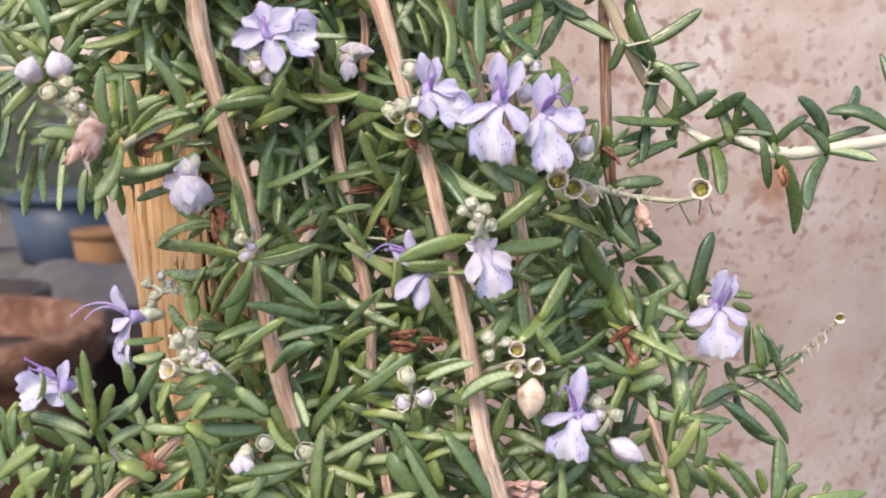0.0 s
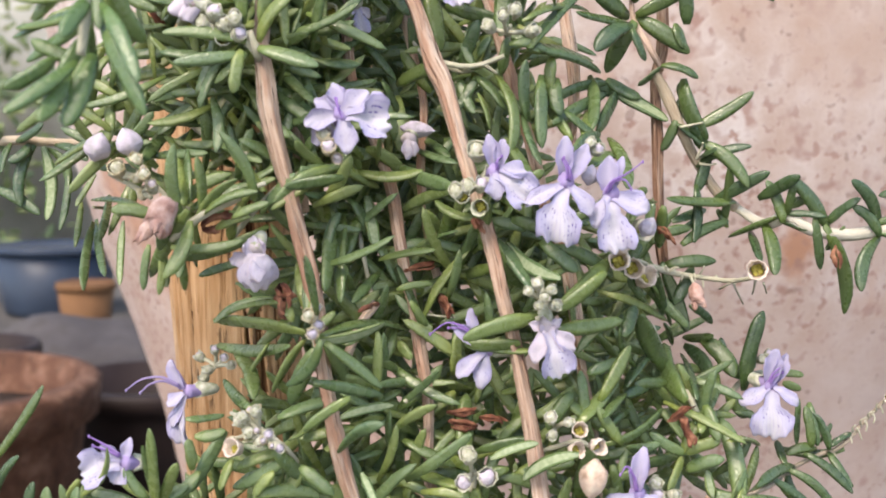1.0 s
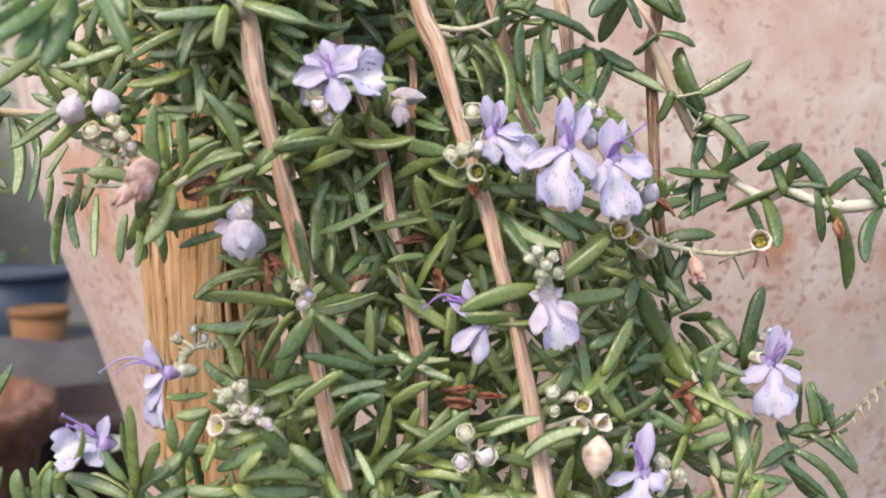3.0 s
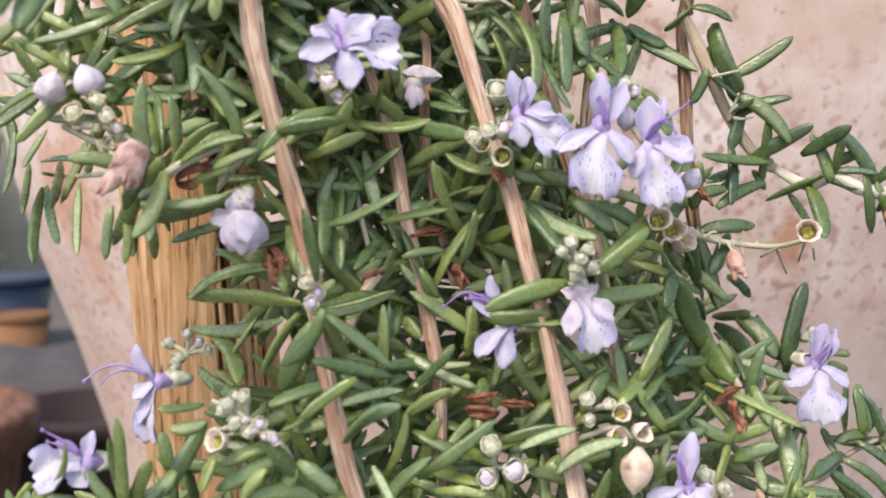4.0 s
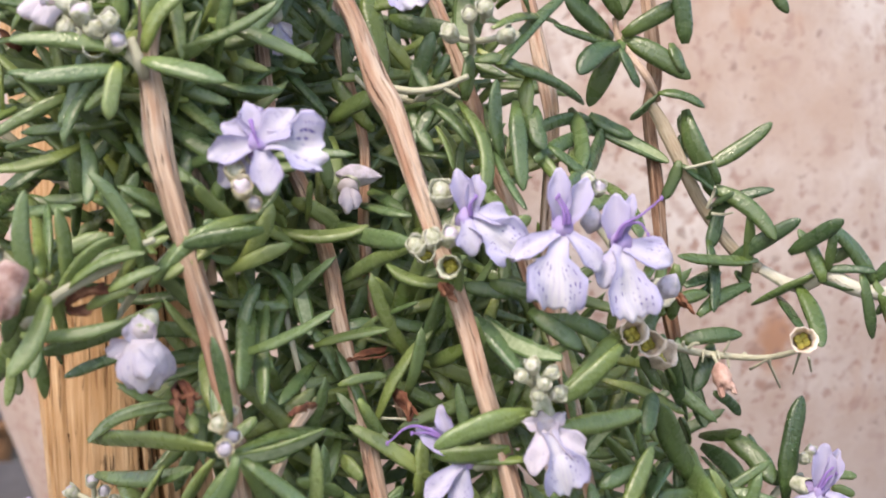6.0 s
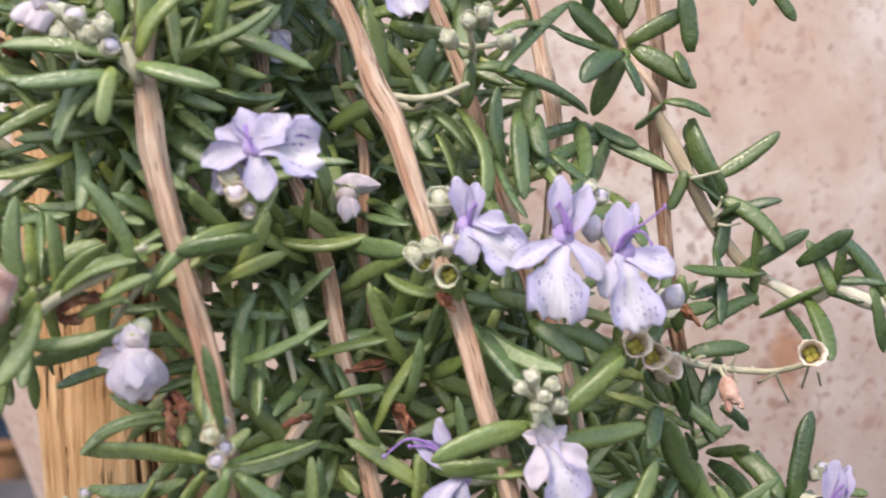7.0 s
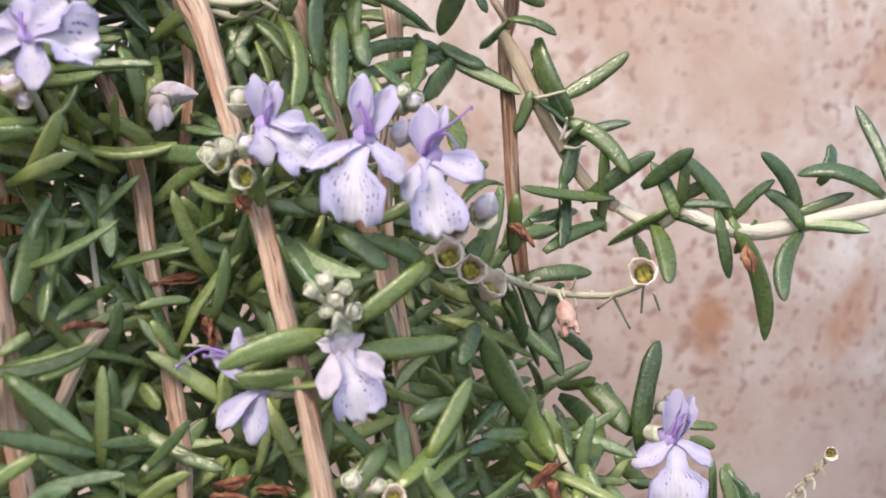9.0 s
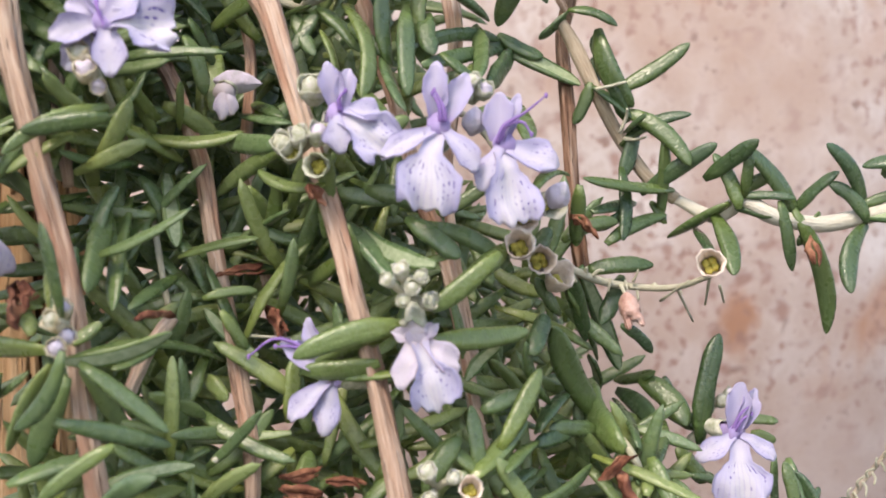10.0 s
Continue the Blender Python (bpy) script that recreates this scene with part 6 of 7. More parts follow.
leaves(s, [(-49.2, 7.3, 401.7, -54.6, 5.7, 391.9, 2.7, -0.3),
           (-53.9, 4.3, 396.0, -54.6, 4.0, 401.1, 2.0, 0.0),
           (-45.3, 7.8, 405.4, -53.3, 27.4, 405.7, 2.0, 0.0),
           (-37.1, 5.8, 395.5, -39.2, 5.7, 391.4, 2.0, 0.0),
           (-33.5, 9.4, 388.4, -42.6, 4.5, 389.9, 2.4, 0.0),
           (-41.7, 5.6, 385.6, -36.4, 10.0, 386.2, 2.2, 0.0)], LEAF_YOUNG)
s = sprig([(-56.2, 5.5, 383.9), (-58.0, 4.3, 387.2), (-59.2, 2.7, 390.5), (-60.4, 1.4, 392.7)], 0.62)
leaves(s, [(-57.7, 3.2, 386.3, -59.7, -3.2, 402.1, 1.8, 0.4),
           (-58.8, 0.8, 390.4, -58.3, -4.4, 405.0, 2.3, 0.4),
           (-58.0, 1.3, 391.7, -54.9, -1.4, 398.9, 2.1, 0.0),
           (-59.7, 1.2, 390.1, -53.9, 2.1, 394.3, 2.3, 0.4),
           (-59.8, 2.4, 389.3, -71.3, 2.2, 392.9, 2.7, -0.7),
           (-57.0, 2.3, 388.0, -52.0, 4.3, 390.4, 2.3, 0.4),
           (-56.1, 3.4, 384.4, -50.6, 4.5, 381.4, 2.7, 0.4),
           (-59.8, 0.7, 392.5, -63.5, 0.7, 397.5, 1.9, 0.4),
           (-59.5, 3.1, 387.4, -60.1, 6.7, 377.6, 3.1, 0.0),
           (-56.9, 3.7, 385.4, -67.5, 0.7, 387.4, 1.8, 0.5),
           (-62.1, 1.1, 388.6, -64.7, 2.2, 383.7, 2.3, 0.0)], LEAF_YOUNG)
leaves(s, [(-68.7, 2.9, 386.6, -76.4, 6.4, 381.7, 2.2, 0.5),
           (-67.2, 3.2, 383.2, -73.9, 4.4, 378.4, 2.3, 0.4),
           (-69.0, 1.5, 389.2, -65.5, 2.4, 386.8, 1.4, -0.7),
           (-68.8, 1.9, 386.3, -69.9, 1.0, 394.7, 2.0, 0.0),
           (-70.7, 1.3, 395.3, -74.7, 5.0, 386.0, 2.3, 0.0),
           (-67.7, 4.5, 378.9, -64.8, 0.6, 387.5, 1.6, 0.0),
           (-67.3, 5.7, 377.3, -64.6, 3.5, 384.6, 1.8, 0.0),
           (-62.2, 4.2, 378.2, -60.7, 4.8, 381.3, 2.2, 0.0),
           (-45.6, 7.2, 382.7, -51.8, 6.8, 378.7, 1.8, 0.0),
           (-42.7, 6.8, 378.8, -50.1, 4.0, 378.6, 1.8, 0.0),
           (-71.4, 1.2, 392.5, -65.5, -1.5, 401.2, 1.2, -1.2)], LEAF_YOUNG)
leaves(s, [(-52.8, 4.2, 395.9, -56.3, 2.3, 392.4, 2.3, 0.0),
           (-72.6, 2.5, 386.1, -73.9, 2.1, 394.3, 1.8, 0.0)], LEAF_YOUNG)
s = sprig([(-58.9, -22.6, 475.1), (-59.3, -23.2, 470.8), (-60.0, -23.8, 466.5), (-60.6, -24.5, 461.5), (-61.0, -25.0, 458.0)], 0.84)
leaves(s, [(-59.1, -19.9, 470.3, -71.8, -21.4, 469.4, 2.0, 0.0),
           (-59.3, -25.8, 468.9, -67.7, -22.6, 462.4, 2.2, -0.3),
           (-62.1, -19.4, 464.9, -73.3, -14.8, 461.0, 2.0, -0.3),
           (-58.4, -22.2, 469.6, -44.9, -23.6, 468.9, 2.0, -0.4),
           (-58.5, -20.1, 467.7, -55.0, -16.9, 460.5, 2.7, -0.3),
           (-59.2, -22.7, 467.2, -58.4, -25.5, 461.1, 1.8, 0.0),
           (-58.6, -24.1, 461.9, -52.0, -28.7, 450.3, 2.7, 0.3),
           (-62.6, -20.1, 457.9, -69.1, -19.6, 460.4, 2.0, 0.4),
           (-61.4, -25.5, 457.1, -67.9, -32.6, 450.4, 2.1, -0.3),
           (-60.6, -21.6, 458.4, -62.3, -27.6, 448.9, 2.9, 0.3),
           (-62.6, -24.3, 455.7, -64.3, -30.9, 449.5, 2.5, 0.3)], LEAF_NEAR)
leaves(s, [(-65.5, -21.2, 457.8, -70.9, -24.4, 453.7, 2.0, 0.0),
           (-58.5, -24.9, 466.5, -70.0, -24.7, 465.1, 1.9, 0.3),
           (-60.2, -19.8, 465.2, -72.4, -16.1, 462.2, 2.0, -0.2),
           (-60.7, -20.6, 463.1, -71.1, -15.9, 457.8, 2.1, 0.3),
           (-61.4, -20.2, 461.3, -65.2, -23.0, 452.3, 2.2, -0.3),
           (-62.0, -19.9, 460.0, -62.4, -24.8, 449.6, 2.2, 0.2),
           (-59.0, -23.3, 468.9, -64.7, -28.0, 465.8, 1.8, 0.2),
           (-59.0, -23.9, 469.1, -67.9, -26.6, 470.0, 1.8, 0.0),
           (-58.2, -25.2, 464.4, -51.8, -32.7, 454.2, 2.0, -0.3),
           (-59.9, -22.7, 465.7, -61.7, -29.8, 459.6, 2.1, 0.0),
           (-61.0, -20.3, 462.6, -61.8, -15.9, 456.1, 1.7, 0.0)], LEAF_NEAR)
leaves(s, [(-58.5, -18.5, 472.5, -51.3, -14.7, 471.2, 1.9, 0.0),
           (-66.9, -20.6, 471.5, -70.0, -20.8, 466.7, 1.9, 0.0)], LEAF_NEAR)
s = sprig([(-44.6, 18.3, 462.9), (-46.4, 18.4, 465.2), (-49.3, 19.2, 466.1), (-53.7, 22.9, 468.3), (-57.3, 26.8, 469.7)], 0.68)
leaves(s, [(-47.9, 14.6, 465.1, -63.8, 32.0, 465.2, 2.0, 0.4),
           (-48.5, 15.9, 463.2, -65.3, 36.6, 463.4, 2.0, 0.4),
           (-47.6, 14.7, 460.7, -62.2, 35.0, 462.3, 2.2, 0.5),
           (-45.3, 16.2, 463.1, -49.4, 21.0, 455.8, 3.0, 0.3),
           (-45.4, 15.3, 462.4, -34.6, 23.7, 460.9, 3.1, 0.7),
           (-47.3, 16.0, 466.9, -39.8, 23.3, 474.3, 2.0, 0.9),
           (-46.4, 22.2, 477.6, -45.2, 17.6, 468.3, 2.8, 0.0),
           (-50.0, 23.5, 479.4, -49.0, 18.6, 472.3, 2.5, 0.0)], LEAF_YOUNG)
s = sprig([(-27.8, 40.6, 470.7), (-23.5, 38.0, 470.5), (-17.4, 29.1, 462.2)], 0.30)
leaves(s, [(-41.6, 22.4, 472.2, -34.7, 28.7, 462.9, 2.7, -0.8),
           (-34.4, 24.6, 460.9, -29.5, 32.4, 466.3, 2.3, 0.8),
           (-26.1, 31.5, 478.7, -36.0, 26.6, 472.4, 2.8, 0.4),
           (-25.5, 31.4, 479.6, -36.5, 29.5, 477.7, 2.0, 0.0),
           (-26.0, 33.4, 476.5, -20.9, 30.7, 470.5, 3.2, 0.4),
           (-22.1, 32.7, 471.4, -26.1, 36.4, 467.2, 2.2, 0.0),
           (-29.0, 33.3, 466.0, -23.1, 31.5, 459.3, 2.0, -0.5),
           (-23.0, 31.5, 458.5, -15.7, 25.7, 461.5, 2.6, 0.4),
           (-17.7, 29.8, 476.7, -15.2, 27.9, 464.1, 4.0, 0.0),
           (-19.7, 29.9, 479.2, -17.5, 28.4, 472.0, 2.4, 0.0),
           (-14.4, 27.8, 472.2, -5.8, 23.6, 469.7, 2.8, 0.0)])
leaves(s, [(-12.2, 26.8, 474.4, -17.5, 29.6, 473.6, 2.5, 0.0),
           (-44.5, 19.9, 473.2, -37.9, 25.9, 479.5, 2.3, 0.6),
           (-37.5, 28.0, 470.6, -33.1, 26.8, 465.2, 2.4, 0.0),
           (-31.1, 32.4, 477.4, -35.4, 30.2, 480.2, 2.4, 0.0),
           (-39.4, 25.7, 479.7, -43.5, 24.7, 476.3, 2.3, 0.0),
           (-22.2, 30.9, 475.5, -25.6, 37.0, 467.3, 2.0, 0.0),
           (-16.8, 32.3, 457.2, -22.4, 32.4, 464.9, 2.4, 0.0),
           (-54.4, 22.7, 472.4, -57.1, 25.7, 479.1, 2.3, 0.0),
           (-51.3, 19.4, 470.0, -50.8, 25.6, 479.2, 2.6, 0.0),
           (-60.0, 27.2, 472.9, -62.8, 25.7, 479.0, 2.5, 0.0)])
s = sprig([(-4.6, 26.3, 460.8), (-3.7, 26.1, 465.6), (-3.6, 22.8, 468.2)], 0.58)
leaves(s, [(-4.9, 22.7, 466.4, -4.2, 22.9, 475.3, 2.9, 0.0),
           (-4.7, 24.8, 460.1, -3.7, 24.9, 466.3, 2.7, 0.0),
           (-3.7, 22.0, 464.9, 2.9, 22.5, 463.7, 1.9, 0.4),
           (-1.8, 18.1, 468.3, 11.9, 36.6, 472.5, 1.7, 0.4),
           (-0.4, 20.6, 464.1, 11.3, 33.9, 476.9, 2.7, 0.0),
           (-0.5, 21.3, 464.2, 14.3, 37.4, 461.6, 3.9, 0.4),
           (-0.2, 22.3, 451.9, -0.8, 21.6, 462.4, 2.9, 0.3),
           (4.1, 25.5, 463.5, 3.7, 25.5, 455.5, 2.5, 0.0),
           (0.5, 22.9, 452.5, 16.3, 40.6, 459.7, 2.3, 0.8),
           (-3.9, 24.1, 477.7, 4.5, 27.3, 480.5, 2.1, 0.6),
           (-7.0, 23.7, 477.5, -2.3, 23.4, 480.7, 2.3, 0.0)])
leaves(s, [(4.3, 24.6, 471.9, -1.9, 21.9, 476.6, 1.6, -1.0),
           (-2.0, 20.7, 473.4, -7.2, 22.0, 476.6, 2.1, 0.0),
           (-11.8, 27.2, 460.9, -8.9, 23.4, 469.1, 2.4, 0.0)])
s = sprig([(-14.9, 29.2, 461.8), (-11.4, 28.6, 460.8), (-9.5, 27.6, 461.3), (-5.6, 26.5, 462.7)], 0.69)
leaves(s, [(-10.0, 25.6, 461.0, -5.8, 22.3, 462.6, 1.4, 0.0),
           (-9.5, 23.6, 461.1, -11.6, 25.5, 465.4, 1.5, 0.0),
           (-8.8, 25.2, 459.7, -12.5, 24.4, 453.7, 2.3, 0.4),
           (-9.1, 24.9, 459.7, -3.8, 23.7, 453.8, 2.5, 0.6),
           (-10.1, 24.7, 459.8, -15.3, 30.2, 457.9, 2.1, 0.0),
           (-8.9, 25.2, 463.2, -6.8, 24.9, 466.4, 2.1, 0.0)])
s = sprig([(25.6, 36.8, 461.9), (23.0, 35.4, 465.9), (20.7, 39.8, 471.5), (20.3, 40.7, 475.2)], 0.64, BARK)
leaves(s, [(20.0, 41.3, 472.3, 11.7, 36.3, 477.6, 4.0, 0.4),
           (19.1, 38.3, 470.9, 8.4, 28.7, 471.3, 2.5, 0.0),
           (20.6, 37.8, 471.0, 16.0, 41.0, 461.8, 3.1, -0.3),
           (19.5, 36.2, 470.2, 12.4, 31.2, 464.8, 3.3, 0.0),
           (21.1, 39.9, 474.8, 15.6, 37.3, 481.6, 2.5, 0.0),
           (21.1, 40.8, 475.5, 22.1, 35.3, 483.2, 3.0, 0.0),
           (20.8, 38.5, 472.1, 30.1, 37.4, 477.0, 2.7, 0.4),
           (21.0, 39.7, 472.0, 30.7, 37.5, 465.3, 3.4, 0.4),
           (19.6, 35.3, 469.4, 22.2, 35.2, 463.6, 2.1, 0.0),
           (30.0, 37.3, 470.5, 28.6, 35.7, 479.5, 3.3, -0.4),
           (28.0, 37.8, 470.7, 29.8, 37.3, 466.1, 2.9, 0.0)], LEAF_OLD)
leaves(s, [(22.3, 35.5, 482.6, 26.6, 34.9, 478.3, 3.1, 0.6),
           (26.1, 37.4, 481.6, 34.0, 38.2, 481.9, 2.3, 0.0),
           (13.1, 33.7, 483.5, 15.2, 38.4, 476.2, 2.2, 0.0),
           (25.6, 36.2, 463.0, 21.4, 38.0, 459.3, 2.1, 0.0),
           (25.2, 35.9, 462.9, 32.0, 35.3, 460.6, 2.3, 0.4)], LEAF_OLD)
s = sprig([(39.7, 37.0, 485.9), (41.5, 37.4, 481.9), (42.2, 37.5, 479.8)], 0.52)
leaves(s, [(40.3, 35.4, 483.1, 39.1, 36.0, 477.0, 1.7, 0.0),
           (41.1, 35.5, 480.9, 45.4, 35.7, 474.7, 1.9, 0.3),
           (45.8, 33.4, 483.6, 47.8, 35.1, 481.1, 1.4, 0.0),
           (38.4, 34.8, 484.7, 33.9, 34.7, 481.8, 1.9, 0.0)], LEAF_OLD)
s = sprig([(-42.1, 3.6, 441.4), (-43.4, 3.6, 441.0)], 0.26)
leaves(s, [(-31.3, 9.6, 444.1, -41.2, 5.1, 438.2, 2.0, -0.9),
           (-30.4, 5.9, 442.4, -39.5, 5.6, 440.8, 2.1, -0.3),
           (-34.1, 1.8, 421.3, -35.6, -0.7, 430.8, 2.2, 0.3),
           (-34.7, 5.1, 416.8, -23.7, 5.5, 419.7, 2.2, -0.7),
           (-33.1, 5.0, 416.6, -24.1, 5.5, 409.2, 2.0, 0.5),
           (-34.6, 1.5, 410.9, -24.1, 7.4, 407.6, 1.9, 0.4),
           (-28.9, 2.0, 408.4, -36.3, 1.9, 403.0, 1.8, -0.3),
           (-30.3, -1.2, 400.7, -23.3, -6.1, 406.4, 2.1, 0.3),
           (-36.4, 0.1, 398.0, -31.1, -0.9, 393.9, 2.1, 0.3),
           (-26.8, -2.1, 397.8, -24.2, -8.4, 394.4, 1.7, -0.3),
           (-30.6, -4.3, 394.5, -25.8, -11.2, 391.5, 1.7, -0.3)])
leaves(s, [(-25.5, -1.5, 386.5, -37.0, 2.5, 383.3, 2.1, 0.4),
           (-33.1, -1.9, 418.1, -38.9, 2.6, 410.1, 2.2, 0.7)])
s = sprig([(-20.7, 14.9, 404.7), (-20.3, 15.0, 405.2)], 0.24)
leaves(s, [(-25.4, 20.4, 428.2, -15.8, 17.5, 430.2, 2.1, -0.4),
           (-22.4, 18.7, 423.2, -16.2, 20.3, 424.1, 1.5, 0.2),
           (-19.9, 15.3, 421.8, -17.0, 17.4, 417.3, 1.5, 0.0),
           (-21.6, 16.3, 403.9, -15.1, 12.8, 410.6, 1.5, 0.2),
           (-12.2, 19.3, 407.3, -24.7, 21.2, 406.4, 1.6, 0.2),
           (-20.9, 15.6, 398.2, -12.1, 14.2, 394.1, 2.1, -0.3),
           (-8.3, 16.8, 392.1, -21.6, 17.3, 391.4, 2.3, 0.3),
           (-26.0, 15.9, 380.9, -13.6, 21.9, 384.8, 2.3, -0.3),
           (-26.5, 17.4, 406.1, -18.4, 21.4, 400.9, 2.3, -0.4)])
s = sprig([(50.2, 31.1, 388.0), (48.6, 31.3, 389.0)], 0.26)
leaves(s, [(48.3, 28.0, 390.0, 58.1, 25.4, 380.4, 1.8, 2.1),
           (43.6, 23.6, 390.0, 54.3, 24.9, 382.2, 1.8, 0.8),
           (53.3, 32.5, 391.7, 61.5, 29.2, 385.1, 1.9, 1.0),
           (54.9, 33.1, 392.3, 53.6, 33.8, 400.4, 2.1, -0.4)], LEAF_OLD)
s = sprig([(0.3, 7.8, 420.0), (0.8, 7.9, 420.5)], 0.22)
leaves(s, [(1.3, 10.3, 420.0, -11.4, 8.1, 416.6, 3.0, -0.5),
           (-2.0, 10.4, 415.8, -11.0, 13.4, 414.9, 2.4, 0.3),
           (-6.9, 3.4, 398.5, 0.8, 4.5, 400.8, 1.8, -0.3),
           (7.0, 3.0, 399.4, -1.4, 6.6, 394.1, 2.2, -0.4),
           (-8.2, 13.9, 436.9, -7.5, 19.0, 430.5, 1.8, 0.2),
           (-4.4, 3.4, 390.2, 3.3, 1.1, 379.4, 3.1, 0.4),
           (-5.6, 14.1, 431.6, -0.3, 19.1, 423.4, 2.2, -0.4),
           (11.3, 8.0, 427.8, 3.4, 7.2, 421.5, 2.3, 0.3)])

s = sprig([(-44.2, 10.6, 460.6), (-44.6, 9.4, 462.6), (-45.6, 9.2, 465.0)], 0.9)
leaves(s, [(-46.0, 9.0, 463.4, -58.7, 7.4, 464.4, 2.2, -0.4),
           (-46.0, 8.6, 461.4, -56.8, 6.4, 459.8, 2.4, 0.4),
           (-46.6, 8.0, 462.0, -47.6, 6.8, 455.2, 2.1, 0.0),
           (-44.0, 8.4, 462.4, -34.4, 7.0, 459.6, 2.7, 0.6),
           (-46.4, 9.0, 466.0, -47.4, 8.4, 477.0, 3.2, -0.3),
           (-44.0, 9.0, 463.4, -38.6, 7.6, 470.4, 2.8, 0.6),
           (-43.6, 9.4, 465.4, -41.4, 9.6, 475.6, 3.0, 0.5),
           (-45.6, 11.0, 462.4, -51.4, 11.4, 457.0, 2.4, 0.3)], LEAF_YOUNG)
s = sprig([(-76.0, 1.0, 380.0), (-72.0, 0.0, 385.0), (-69.0, -0.6, 391.0)], 0.8)
leaves(s, [(-74.4, -1.0, 383.6, -66.0, -3.0, 389.6, 2.6, 0.5),
           (-71.6, -1.0, 380.0, -64.2, -4.0, 386.4, 2.6, 0.4),
           (-70.6, -1.0, 388.0, -69.6, -2.6, 395.4, 2.3, -0.3),
           (-73.0, -0.4, 386.8, -74.4, -2.0, 395.2, 2.4, 0.4),
           (-70.0, -1.0, 390.6, -67.6, -3.0, 380.8, 2.5, 0.4),
           (-67.0, 0.0, 381.6, -64.4, -2.0, 388.8, 2.4, 0.3),
           (-74.0, 0.0, 392.0, -71.4, -2.0, 383.0, 2.5, -0.3),
           (-78.4, 0.6, 384.0, -73.6, -1.6, 391.0, 2.5, 0.4)], LEAF_YOUNG)
leaves(s, [(-89.0, 12.0, 394.0, -79.0, 10.0, 408.2, 2.4, -1.2),
           (-88.0, 12.0, 388.0, -82.4, 8.0, 397.0, 2.4, 0.4),
           (-82.0, 8.0, 384.6, -79.4, 6.0, 393.4, 2.4, 0.4)], LEAF_OLD)

s = sprig([(-58.0, 9.0, 432.0), (-53.0, 8.4, 436.0), (-47.0, 9.0, 439.0)], 0.8)
leaves(s, [(-56.0, 8.0, 435.8, -56.7, 6.0, 447.3, 2.1, 0.5),
           (-53.1, 9.0, 436.5, -53.5, 7.0, 445.4, 2.1, -0.3),
           (-44.5, 8.0, 438.4, -49.8, 6.0, 449.3, 2.1, -1.2),
           (-52.5, 8.0, 436.4, -43.8, 7.0, 440.0, 1.9, 0.5),
           (-54.1, 9.0, 434.5, -47.0, 7.0, 441.9, 1.9, 0.6),
           (-59.3, 5.0, 436.0, -65.7, 3.0, 436.9, 2.1, -0.3),
           (-53.9, 4.0, 435.4, -57.3, 1.0, 426.9, 2.4, 0.5),
           (-57.3, 6.0, 431.2, -46.1, 6.0, 432.4, 2.0, -0.6),
           (-60.6, 14.0, 430.3, -61.3, 14.0, 422.5, 1.6, 0.2),
           (-63.3, 16.0, 430.7, -64.3, 16.0, 423.0, 1.5, 0.0),
           (-56.9, 10.0, 432.9, -56.7, 8.0, 426.1, 1.9, 0.3),
           (-51.4, 11.0, 433.7, -45.7, 9.0, 435.9, 1.8, 0.4),
           (-61.2, 10.0, 442.3, -64.9, 8.0, 445.0, 1.8, 0.4),
           (-47.9, 7.0, 435.8, -42.0, 6.0, 438.3, 1.9, 0.6)], LEAF_YOUNG)

s = sprig([(-100.0, 39.0, 447.1), (-93.4, 39.0, 447.7), (-88.0, 39.0, 447.5), (-80.4, 39.0, 447.4)], 1.0, PALE_TWIG)
leaves(s, [(-89.8, 38.0, 446.9, -90.9, 34.0, 435.6, 2.2, -1.0),
           (-88.2, 38.0, 446.7, -86.5, 34.0, 433.3, 2.3, 0.8),
           (-87.4, 38.0, 446.2, -82.4, 34.0, 439.5, 2.0, 1.5),
           (-97.6, 38.0, 438.9, -87.6, 34.0, 434.3, 2.3, 0.8),
           (-94.2, 38.0, 447.2, -94.4, 34.0, 441.8, 2.2, -0.5),
           (-90.9, 38.0, 447.2, -93.2, 34.0, 443.9, 2.2, 0.6),
           (-86.0, 38.0, 447.0, -78.9, 34.0, 444.1, 2.0, 1.0),
           (-93.1, 38.0, 447.7, -86.7, 34.0, 450.9, 2.2, -0.6),
           (-95.8, 38.0, 448.2, -96.8, 34.0, 452.4, 2.2, 0.5)], LEAF_OLD)

cam.data.dof.focus_object = far_flower  # the lens keeps to the middle of the shrub's depth


